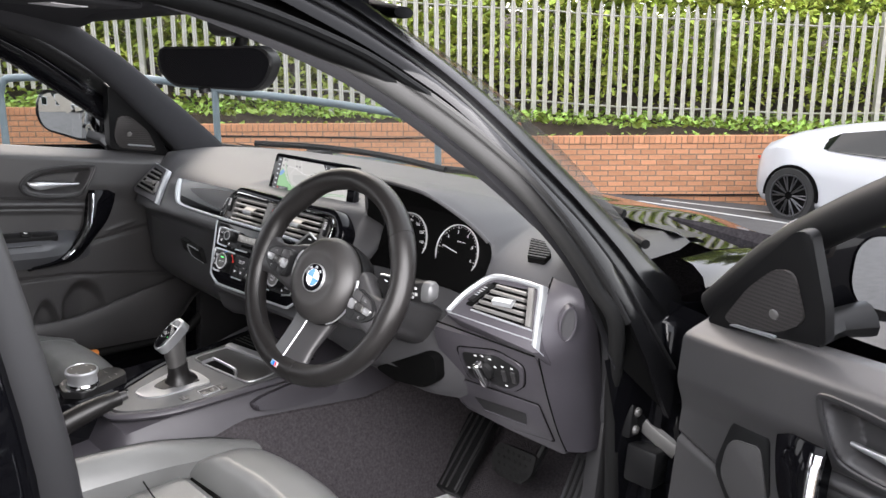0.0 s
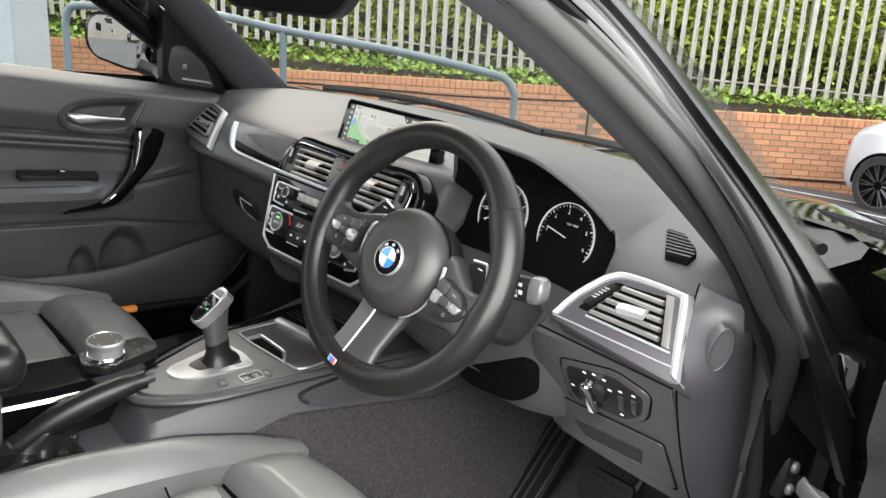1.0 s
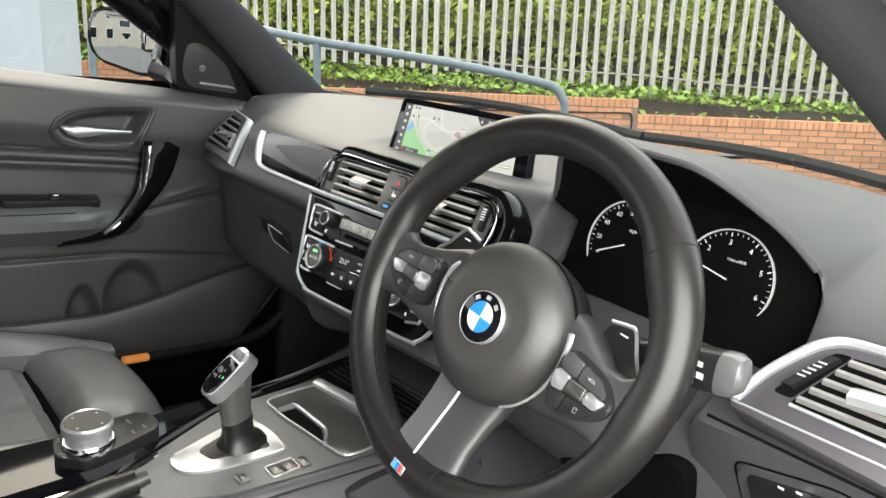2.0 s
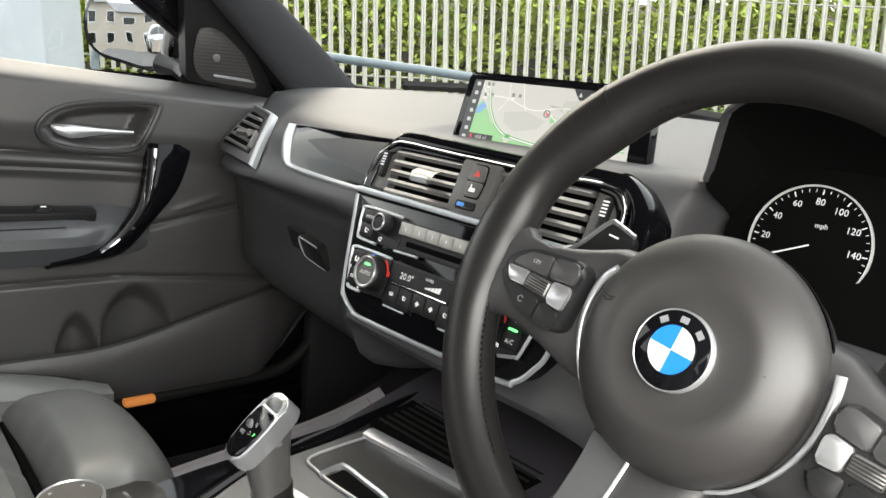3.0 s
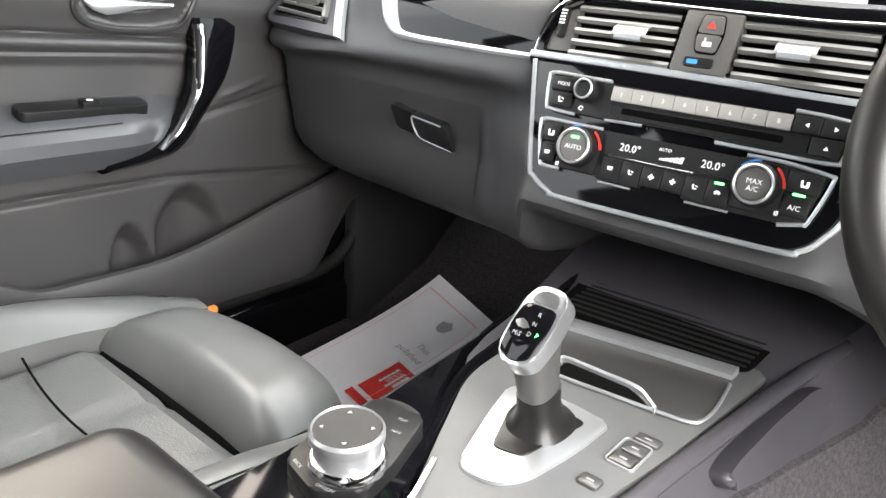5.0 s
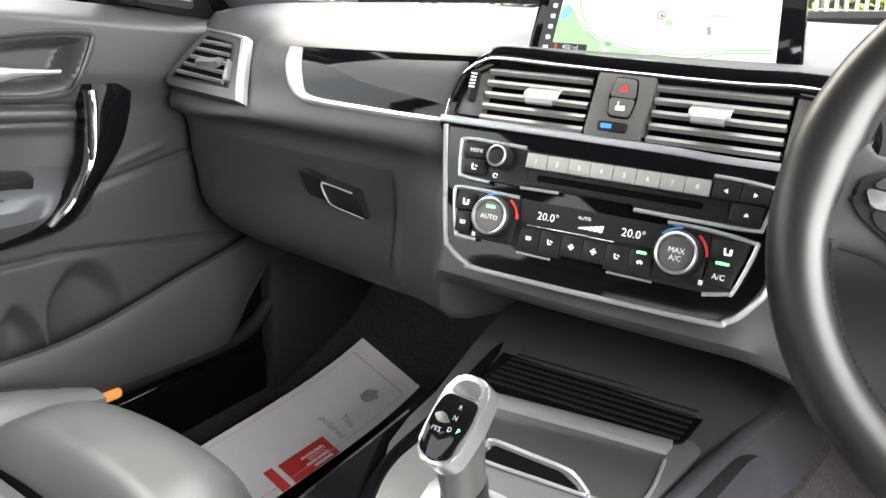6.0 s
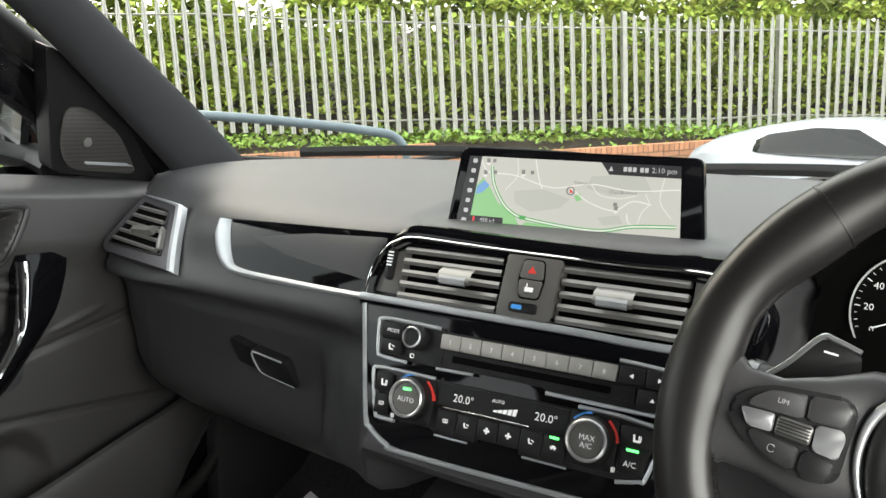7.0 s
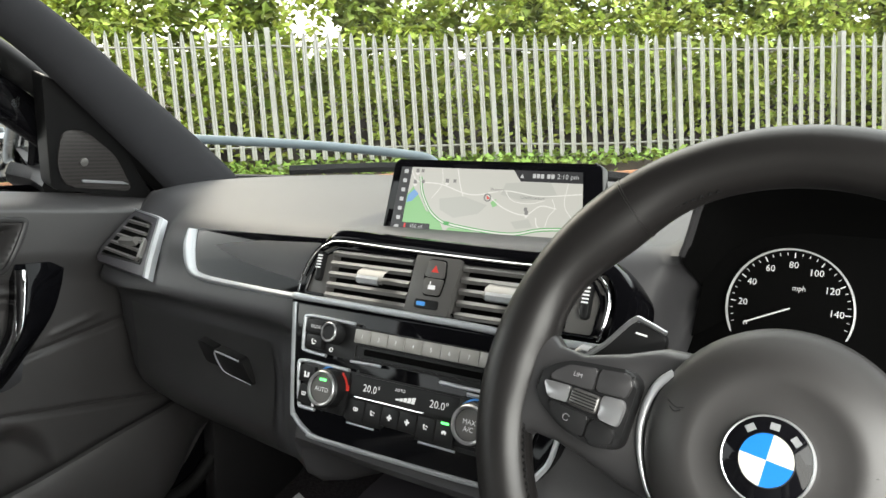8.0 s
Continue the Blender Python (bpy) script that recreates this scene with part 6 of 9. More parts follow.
trunk_road = [(-0.087, 0.024), (-0.083, 0.006), (-0.072, -0.012), (-0.06, -0.022), (-0.045, -0.027), (0.0, -0.032), (0.035, -0.0325), (0.065, -0.026), (0.105, -0.023)]
road("map_road", trunk_road, 0.0018, MAPR, 0.0031)
road("map_road", trunk_road, 0.0008, MAPW, 0.0034)
for pts in ([(-0.1, 0.03), (-0.09, 0.018), (-0.06, 0.016), (-0.02, 0.006), (0.02, 0.012), (0.06, 0.008), (0.106, 0.012)], [(-0.04, 0.034), (-0.035, 0.016), (-0.03, 0.004)], [(0.0, 0.007), (0.02, -0.006), (0.045, -0.012), (0.062, -0.002), (0.08, -0.004)], [(0.058, -0.014), (0.06, -0.022), (0.068, -0.028)]):
    road("map_road", pts, 0.0006, MAPW, 0.003)
part("sidebar", NP.slab([(-0.114, 0.034), (-0.1, 0.034), (-0.107, -0.0365), (-0.122, -0.0365)], 0, 0.003), MAPD, scr, smooth=False)
for i in range(7):
    y = 0.029 - i * 0.0105
    part("sidebar_icon", NP.slab(rounded(-0.1095 - i * 0.001, y - 0.0022, -0.1045 - i * 0.001, y + 0.0022, 0.001, 2), 0.002, 0.0034), ICON, scr, smooth=False)
part("status_bar", NP.slab([(0.028, 0.034), (0.104, 0.034), (0.105, 0.0225), (0.037, 0.0225)], 0, 0.003), MAPD, scr, smooth=False)
part("clock", NP.text("2:10 pm", 0.089, 0.0285, 0.0072, 0.0034), ICON, scr, smooth=False)
for x in (0.052, 0.0565, 0.061, 0.068, 0.0725):
    part("status_mark", box((-0.0017, -0.0022, 0), (0.0017, 0.0022, 0.0004), m=NP.matrix(x, 0.0285, 0.003)), ICON, scr, smooth=False)
part("warning_sign", NP.slab([(0.036, 0.026), (0.0405, 0.026), (0.03825, 0.0305)], 0.002, 0.0034), ICON, scr, smooth=False)
part("distance_bar", NP.slab([(-0.107, -0.0365), (-0.106, -0.0285), (-0.069, -0.0285), (-0.069, -0.0365)], 0, 0.0032), MAPD, scr, smooth=False)
part("distance", NP.text("450 yd", -0.0865, -0.0325, 0.0062, 0.0036), ICON, scr, smooth=False)
part("turn_mark", box((-0.001, -0.003, 0), (0.001, 0.003, 0.0004), m=NP.matrix(-0.102, -0.0325, 0.0032)), REDI, scr, smooth=False)
part("map_name", NP.text("Chaddlewood", 0.052, 0.006, 0.0048, 0.003), MAPT, scr, smooth=False)
part("map_name", NP.text("Plympton", 0.012, 0.0125, 0.0048, 0.003), MAPT, scr, smooth=False)
part("sidebar_text", NP.text("AN", -0.1135, -0.0335, 0.0048, 0.0036), ICON, scr, smooth=False)
for x, y in ((-0.094, 0.0165), (-0.092, 0.029), (-0.052, 0.019), (0.047, -0.0105)):
    part("map_pump", NP.slab(rounded(x - 0.0018, y - 0.0012, x + 0.0018, y + 0.0032, 0.0004, 2), 0.002, 0.0033), MAPT, scr, smooth=False)
    part("map_pin", NP.slab([(x - 0.003, y - 0.0015), (x + 0.003, y - 0.0015), (x, y - 0.0045)], 0.002, 0.0032), MAPW, scr, smooth=False)
mp("map_wood", [(-0.05, -0.0365), (-0.044, -0.0305), (-0.02, -0.032), (0.0, -0.0365)], MAPG)
mp("map_park", [(0.03, -0.02), (0.05, -0.016), (0.055, -0.024), (0.036, -0.027)], MAPP)
mp("map_park", [(0.004, -0.001), (0.010, 0.003), (0.012, -0.004), (0.007, -0.006)], MAPG)
for pts in ([(0.02, 0.012), (0.03, 0.002), (0.05, 0.0), (0.066, 0.004)], [(0.068, -0.028), (0.072, -0.012), (0.078, -0.004), (0.074, 0.006)], [(-0.06, 0.034), (-0.058, 0.016), (-0.07, 0.0)], [(0.09, 0.022), (0.088, 0.0), (0.1, -0.016)]):
    road("map_lane", pts, 0.0004, MAPW, 0.0029)
part("road_shield", NP.slab(rounded(-0.051, -0.0285, -0.044, -0.0245, 0.001, 2), 0.002, 0.0037), MAPR, scr, smooth=False)
part("position_ring", NP.arc(0.0, 0.004, 0.0032, 0, 359, 0.0012, 0.002, 0.0036), MAPT, scr, smooth=False)
part("position_arrow", NP.slab([(-0.001, 0.006), (0.003, 0.003), (0.0, 0.002)], 0.002, 0.0038), REDI, scr, smooth=False)
for x, y in ((-0.083, 0.018), (-0.042, 0.02), (0.046, -0.006), (-0.085, 0.03)):
    part("map_pin", box((-0.0018, -0.0018, 0), (0.0018, 0.0018, 0.0004), m=NP.matrix(x, y, 0.0031)), MAPT, scr, smooth=False)

# ---- instrument cluster ----
CP = Plane((0.372, 0.267, 0.9055), (1, 0, 0), (0, 0.2, 1))
ic = thing("instrument_cluster", (0.372, 0.267, 0.9075), "black instrument cluster with two round dials", "instruments")
part("face", CP.slab(softpoly([(-0.148, -0.06), (-0.140, 0.03), (-0.09, 0.065), (0.09, 0.065), (0.150, 0.025), (0.158, -0.04), (0.12, -0.07), (-0.12, -0.07)], 0.02), -0.02, -0.003), VOID, ic, "matt black cluster face")
DIALRING = mat("dial_ring", (0.6, 0.61, 0.62), 0.3, metal=0.6, emit=(0.8, 0.82, 0.85), emit_strength=0.12)
for cx, name in ((-0.0675, "speedometer"), (0.0605, "rev_counter")):
    d_ = part(name, CP.disc(cx, 0, 0.0490, -0.004, -0.001, 48), VOID, ic)
    part("chrome_ring", CP.lathe(cx, 0, ((0.0506, -0.002), (0.0506, 0.0012), (0.0494, 0.0014), (0.0492, -0.001)), 72, hoop=True), DIALRING, d_, "thin lit silver ring")
    n, a0, st = (32, 207, -7.35) if cx < 0 else (35, 213, -7.55)
    bt = None
    for i in range(n + 1):
        a = radians(a0 + st * i)
        ln = 0.0042 if i % (4 if cx < 0 else 5) == 0 else 0.0024
        bt = box((-ln / 2, -0.00025 if ln < 0.004 else -0.00045, 0), (ln / 2, 0.00025 if ln < 0.004 else 0.00045, 0.0004), bm=bt, m=CP.matrix(cx + (0.0472 - ln / 2) * math.cos(a), (0.0472 - ln / 2) * math.sin(a), -0.001) @ Matrix.Rotation(a, 4, "Z"))
    part("scale", bt, WHITE_INK, d_, smooth=False)
    for i in range(9 if cx < 0 else 8):
        a = radians(a0 + st * i * (4 if cx < 0 else 5))
        part("figure", CP.text(str(20 * i if cx < 0 else i), cx + 0.0368 * math.cos(a), 0.0368 * math.sin(a), 0.0078, -0.0006), WHITE_INK, d_, smooth=False)
    a = radians(205 if cx < 0 else 168)
    part("needle", box((-0.002, -0.0007, 0), (0.036, 0.0004, 0.0012), m=CP.matrix(cx, 0, 0.001) @ Matrix.Rotation(a, 4, "Z")), WHITE_INK, d_, smooth=False)
part("unit", CP.text("mph", -0.061, 0.018, 0.006, -0.0006), WHITE_INK, ic, smooth=False)
part("unit", CP.text("1/min x1000", 0.066, 0.020, 0.0042, -0.0006), WHITE_INK, ic, smooth=False)
part("gear_frame", CP.ring(rounded(0.0490, -0.0415, 0.0600, -0.0335, 0.001), 0.0008, -0.002, -0.0006), WHITE_INK, ic, smooth=False)
part("gear_letter", CP.text("P", 0.0545, -0.0375, 0.0062, -0.0006), WHITE_INK, ic, smooth=False)
part("red_arc", CP.arc(0.0605, 0, 0.0485, -128, -66, 0.0026, -0.002, -0.0006), RED_GLOW, ic, smooth=False)
part("blue_arc", CP.arc(0.0605, 0, 0.0470, 206, 229, 0.0050, -0.002, -0.0006), BLUE_INK, ic, smooth=False)
part("red_zone", CP.arc(0.0605, 0, 0.0435, -46, -30, 0.0045, -0.002, -0.0006), RED_GLOW, ic, smooth=False)
for x, y, w in ((0.038, -0.006, 0.006), (0.036, -0.016, 0.005), (-0.004, -0.03, 0.010), (-0.002, -0.040, 0.012), (0.0, -0.050, 0.010), (0.022, -0.058, 0.012)):
    part("readout", box((-w / 2, -0.0012, 0), (w / 2, 0.0012, 0.0004), m=CP.matrix(x, y, -0.0028)), WHITE_INK, ic, smooth=False)
part("belt_lamp", box((-0.002, -0.0035, 0), (0.002, 0.0035, 0.0006), m=CP.matrix(-0.02, -0.052, -0.003)), RED_GLOW, ic, smooth=False)
part("door_open_symbol", CP.slab(rounded(0.108, -0.062, 0.118, -0.04, 0.003), -0.004, -0.002), WHITE_INK, ic, smooth=False)
# ---- steering wheel ----
SW = thing("steering_wheel", (0.364, 0.026, 0.879), "black leather sports steering wheel with silver trims and airbag hub", "steering wheel")
tilt, yawn = radians(20.2), radians(4.4)
wn_ = Vector((math.sin(yawn) * math.cos(tilt), -math.cos(yawn) * math.cos(tilt), math.sin(tilt)))
wu = Vector((0, 0, 1)).cross(wn_).normalized()
wv = wn_.cross(wu)
WT = radians(-9)
WP = Plane((0.364, 0.026, 0.879), wu * math.cos(WT) + wv * math.sin(WT), -wu * math.sin(WT) + wv * math.cos(WT))


def rim_ring(a, k=20):
    """Section of the rim at angle a (degrees): fatter inwards at the thumb rests and where the spokes join."""
    c, s = math.cos(radians(a)), math.sin(radians(a))
    d = (a + 180) % 360 - 180
    grow = 0.0065 * (math.exp(-((d - 143) / 13) ** 2) + math.exp(-((d - 37) / 13) ** 2))
    grow += 0.004 * (math.exp(-((abs(d) - 176) / 9) ** 2) + math.exp(-((d + 4) / 9) ** 2))
    out = []
    for j in range(k):
        t = 2 * math.pi * j / k
        cx = math.cos(t)
        r = 0.1645 + (0.0185 * cx if cx > 0 else (0.0180 + grow) * cx)
        out.append(WP.at(r * c, r * s, (0.0182 + 0.2 * grow) * math.copysign(abs(math.sin(t)) ** 0.9, math.sin(t))))
    return out


part("rim", loft([rim_ring(a) for a in range(0, 360, 3)], True, False, loop=True), LEATHER, SW, "black leather rim with thumb rests and stitched seams")
for a in (137, 43.5, -104, -79):
    part("seam", loft([[WP.o + (q - WP.o) * 1.0 + (q - WP.at(0.1645 * math.cos(radians(a)), 0.1645 * math.sin(radians(a)))).normalized() * lift for q in rim_ring(a + da)] for da, lift in ((-0.45, -0.0012), (-0.2, 0.0006), (0.2, 0.0006), (0.45, -0.0012))], True, True), LEATHER, SW)
# hub with airbag cover
part("airbag_cover", WP.lathe(0.0035, -0.008, ((0.070, -0.016), (0.0725, -0.004), (0.0705, 0.006), (0.064, 0.0135), (0.056, 0.0190), (0.049, 0.0222), (0.044, 0.0232), (0.040, 0.0226), (0.036, 0.0216), (0.030, 0.0213), (0.0, 0.0213)), 72), COVER, SW, "black grained airbag cover with a dished middle")
part("cover_gap", WP.lathe(0.0035, -0.008, ((0.0700, -0.02), (0.0730, -0.010), (0.0726, -0.008), (0.0705, -0.012)), 64, hoop=True), VOID, SW)
part("hub", WP.lathe(0.0035, -0.008, ((0.050, -0.070), (0.064, -0.052), (0.070, -0.03), (0.072, -0.016), (0.070, -0.010)), 56), DARK, SW)
bd = part("badge", WP.lathe(0.0035, -0.0085, ((0.0228, 0.020), (0.0228, 0.0252), (0.0215, 0.0262), (0.0, 0.0262)), 56), PIANO, SW, "round badge with blue and white quarters")
part("badge_rim", WP.lathe(0.0035, -0.0085, ((0.0232, 0.0205), (0.0232, 0.0256), (0.0227, 0.0264), (0.0221, 0.0261)), 56, hoop=True), ALU, bd)
part("badge_ring", WP.lathe(0.0035, -0.0085, ((0.0141, 0.0258), (0.0141, 0.0267), (0.0136, 0.0267), (0.0136, 0.0258)), 48, hoop=True), CHROME, bd)
for i in range(4):
    pts = [(0.0035, -0.0085)] + [(0.0035 + 0.0137 * math.cos(radians(90 * i + 9 * k)), -0.0085 + 0.0137 * math.sin(radians(90 * i + 9 * k))) for k in range(11)]
    part("badge_quarter", WP.slab(pts, 0.0255, 0.0266), BLUE_BADGE if i % 2 else WHITE_BADGE, bd, smooth=False)
for a in (52, 92, 132):
    part("badge_mark", box((-0.0024, -0.0018, 0), (0.0024, 0.0018, 0.0005), m=WP.matrix(0.0035 + 0.0177 * math.cos(radians(a)), -0.0085 + 0.0177 * math.sin(radians(a)), 0.0262) @ Matrix.Rotation(radians(a - 90), 4, "Z")), ALU, bd, smooth=False)
for s in (-1, 1):
    for dy, ln in ((0.0, 0.0062), (-0.0032, 0.0040)):
        part("horn_mark", tube(spline([WP.at(s * 0.049 - ln, 0.0035 + dy, 0.0216), WP.at(s * 0.049 - 0.001, 0.0012 + dy * 0.8, 0.0220), WP.at(s * 0.049 + ln * 0.6, 0.0022 + dy * 0.5, 0.0216)], 4), 0.00045, 6), DARK, SW)
    # side spokes: soft arms that flare into the rim
    rings = []
    for r_, y0, y1, d0, d1 in ((0.050, -0.060, 0.036, -0.058, -0.004), (0.075, -0.058, 0.033, -0.054, 0.000), (0.095, -0.052, 0.022, -0.042, 0.005), (0.118, -0.046, 0.012, -0.022, 0.009), (0.136, -0.046, 0.012, -0.018, 0.010), (0.148, -0.056, 0.022, -0.015, 0.010), (0.158, -0.070, 0.040, -0.012, 0.009), (0.166, -0.080, 0.056, -0.008, 0.006)):
        c_, h_ = (y0 + y1) / 2, (y1 - y0) / 2
        rings.append([WP.at(s * r_, c_ + h_ * math.copysign(abs(math.cos(a)) ** 0.55, math.cos(a)), lerp(d0, d1, 0.5 + 0.5 * math.copysign(abs(math.sin(a)) ** 0.6, math.sin(a)))) for a in [2 * math.pi * k / 24 for k in range(24)]])
    part("spoke", loft(rings, True, True), PLASTIC, SW, "soft black side spoke")

    def off_hub(v):
        """Distance of a key from the hub: the right pod sits a little further out."""
        return -v if s < 0 else v * 0.93 + 0.0145
    pod = softpoly([(off_hub(0.1415), -0.012), (off_hub(0.134), -0.002), (off_hub(0.121), 0.0060), (off_hub(0.083), 0.0118), (off_hub(0.0765), 0.0065), (off_hub(0.0765), -0.0345), (off_hub(0.090), -0.0390), (off_hub(0.113), -0.036), (off_hub(0.134), -0.025)], 0.007)
    pd = part("button_pod", WP.slab(pod, -0.004, 0.0135, 0.004, 3), DARK, SW, "black button pod with silver rocker keys")
    part("upper_key", WP.slab(softpoly([(off_hub(0.1005), 0.0065), (off_hub(0.0835), 0.0094), (off_hub(0.0787), 0.0050), (off_hub(0.0800), -0.0048), (off_hub(0.0995), -0.0072)], 0.0025), 0.008, 0.0158, 0.0012), PLASTIC, pd)
    k_ = part("upper_key", WP.slab(softpoly([(off_hub(0.1020), 0.0063), (off_hub(0.120), 0.0030), (off_hub(0.1285), -0.0040), (off_hub(0.1310), -0.0092), (off_hub(0.1010), -0.0074)], 0.0025), 0.008, 0.0158, 0.0012), PLASTIC, pd)
    part("key_print", WP.text("LIM" if s < 0 else "VOL", off_hub(0.113), -0.0015, 0.0040, 0.0160), GREY_INK, k_, smooth=False)
    part("rocker_silver", WP.slab(softpoly([(off_hub(0.1335), -0.0110), (off_hub(0.1150), -0.0092), (off_hub(0.1140), -0.0196), (off_hub(0.1275), -0.0205)], 0.0022), 0.008, 0.0165, 0.0010), SATIN, pd, "satin silver key")
    part("rocker_silver", WP.slab(softpoly([(off_hub(0.0940), -0.0078), (off_hub(0.0805), -0.0062), (off_hub(0.0785), -0.0110), (off_hub(0.0798), -0.0226), (off_hub(0.0930), -0.0218)], 0.0025), 0.008, 0.0168, 0.0010), SATIN, pd, "satin silver key")
    rl = part("roller", WP.slab(rounded(min(off_hub(0.0945), off_hub(0.1135)), -0.0202, max(off_hub(0.0945), off_hub(0.1135)), -0.0092, 0.002), 0.008, 0.0178, 0.002, 3), STEM, pd, "grey ribbed roller")
    for k in range(5):
        part("rib", box((-0.0085, -0.0004, 0), (0.0085, 0.0004, 0.0008), m=WP.matrix(off_hub(0.104), -0.0182 + 0.0018 * k, 0.0175)), DARK, rl, smooth=False)
    part("lower_key", WP.slab(softpoly([(off_hub(0.0985), -0.0222), (off_hub(0.1275), -0.0212), (off_hub(0.1220), -0.0290), (off_hub(0.1110), -0.0340), (off_hub(0.0985), -0.0365)], 0.003), 0.008, 0.0155, 0.0015), DARK, pd)
    part("lower_key", WP.slab(softpoly([(off_hub(0.0970), -0.0224), (off_hub(0.0805), -0.0240), (off_hub(0.0800), -0.0335), (off_hub(0.0900), -0.0375), (off_hub(0.0970), -0.0368)], 0.003), 0.008, 0.0155, 0.0015), DARK, pd)
    part("key_mark", WP.arc(off_hub(0.112), -0.028, 0.0019, 30, 330, 0.0003, 0.0150, 0.0157), GREY_INK, pd, smooth=False)
    # silver band beside the hub, kinked outwards at its top
    arc = [(0.0605, 0.0180), (0.0668, 0.0110), (0.0705, 0.0010), (0.0716, -0.0100), (0.0706, -0.0210), (0.0668, -0.0330), (0.0600, -0.0460), (0.0505, -0.0575), (0.0385, -0.0670), (0.0250, -0.0740)] if s < 0 else [(0.0795, 0.0195), (0.0812, 0.0100), (0.0816, 0.0000), (0.0812, -0.0100), (0.0798, -0.0190), (0.0765, -0.0300), (0.0715, -0.0410), (0.0640, -0.0520), (0.0545, -0.0620), (0.0440, -0.0690)]
    ap_ = [WP.at(s * x, y, lerp(0.0075, -0.004, k / 9)) for k, (x, y) in enumerate(arc)]
    part("silver_arc", loft(strip([tuple(p) for p in spline(ap_, 4)], tuple(WP.u), [lerp(0.0030, 0.0014, min(1, k / 26)) for k in range(37)], 0.0018)), ALU, SW, "satin silver edging beside the hub")
    # paddles
    pp = softpoly([(s * 0.136, 0.006), (s * 0.122, 0.022), (s * 0.107, 0.0445), (s * 0.084, 0.041), (s * 0.078, 0.004)], 0.005)
    pdl = part("shift_paddle", WP.slab(pp, -0.037, -0.031, 0.002), DARK, SW, "black shift paddle with a silver edge")
    part("paddle_edge", tube(spline([WP.at(s * x, y, -0.0305) for x, y in ((0.134, 0.008), (0.1215, 0.0225), (0.108, 0.0435), (0.1, 0.0445), (0.0845, 0.0412))], 6), 0.0018, 6), GRIPALU, pdl)
    part("paddle_mark", box((-0.004, -0.0006, 0), (0.004, 0.0006, 0.0006), m=WP.matrix(s * 0.100, 0.036, -0.031)), WHITE_INK, pdl, smooth=False)
# lower spoke, sunk at the hub
LSP = ((-0.050, 0.046, -0.045, -0.016), (-0.070, 0.042, -0.040, -0.014), (-0.095, 0.038, -0.030, -0.009), (-0.120, 0.037, -0.020, -0.002), (-0.142, 0.040, -0.014, 0.004), (-0.156, 0.048, -0.010, 0.008), (-0.166, 0.060, -0.006, 0.006))
rings = []
for y, w, d0, d1 in LSP:
    rings.append([WP.at(w * math.copysign(abs(math.cos(a)) ** 0.55, math.cos(a)), y, lerp(d0, d1, 0.5 + 0.5 * math.copysign(abs(math.sin(a)) ** 0.6, math.sin(a)))) for a in [2 * math.pi * k / 24 for k in range(24)]])
ls = part("lower_spoke", loft(rings, True, True), PLASTIC, SW, "black lower spoke with inset panels")
pan = []
for y, xo, xi_ in ((-0.078, -0.036, -0.004), (-0.098, -0.034, -0.004), (-0.120, -0.033, -0.004), (-0.140, -0.034, -0.004), (-0.152, -0.036, -0.004)):
    d_ = keyed([(-q[0], q[3]) for q in LSP], -y)[0]
    pan.append([WP.at(x, y, d_ + e) for x, e in ((xo, -0.002), (xo + 0.001, 0.0018), (lerp(xo, xi_, 0.5), 0.0022), (xi_ - 0.001, 0.0018), (xi_, -0.002))])
part("spoke_inset", loft(pan, False, False), PEARLGREY, ls, "satin grey inset panel")
part("silver_line", tube([r[3] + WP.n * 0.0004 for r in pan], 0.0013, 6), ALU, ls)
bm_ = WP.matrix(-0.006, -0.1645, 0.0178) @ Matrix.Rotation(radians(-2), 4, "Z")
sb = part("sport_badge", box((-0.0085, -0.0045, 0), (0.0085, 0.0045, 0.0012), 0.0006, 1, m=bm_), ALU, SW, "small striped sport badge")
for x, m_ in ((-0.0045, BLUE_INK), (-0.0005, BLUE_BADGE), (0.0035, RED_INK)):
    part("badge_stripe", box((x - 0.0018, -0.0034, 0.0010), (x + 0.0018, 0.0034, 0.0016), m=bm_), m_, sb, smooth=False)
for s in (-1, 1):
    bt = None
    for i in range(46):
        d_ = 118 + i * 2.0 if i < 12 else 184 + (i - 12) * 1.6
        a = radians(d_ if s < 0 else 180 - d_)
        for k in (-1, 1):
            bt = box((-0.0022, -0.0004, -0.0004), (0.0022, 0.0004, 0.0006), bm=bt, m=WP.matrix(0.1478 * math.cos(a), 0.1478 * math.sin(a), 0.0075) @ Matrix.Rotation(a + 0.6 * k, 4, "Z"))
    part("stitching", bt, DARK, SW, smooth=False, kind="stuff")

# ---- steering column with stalks ----
col = thing("steering_column", (0.364, 0.15, 0.84), "dark grey steering column shroud with control stalks", "steering column")
rings = []
for t in range(9):
    f = t / 8
    c = Vector((0.366, lerp(0.055, 0.26, f), lerp(0.868, 0.775, f)))
    w, h = lerp(0.062, 0.105, f), lerp(0.052, 0.075, f)
    rings.append([c + Vector((w * math.copysign(abs(math.cos(a)) ** 0.6, math.cos(a)), 0, h * (0.36 if math.sin(a) > 0 else 1.0) * math.copysign(abs(math.sin(a)) ** 0.7, math.sin(a)))) for a in [2 * math.pi * k / 24 for k in range(24)]])
part("shroud", loft(rings, True, True), PLASTIC, col)
part("adjust_mark", box((-0.008, 0, -0.002), (0.008, 0.001, 0.002), m=Matrix.Translation((0.435, 0.062, 0.812))), WHITE_INK, col, smooth=False)
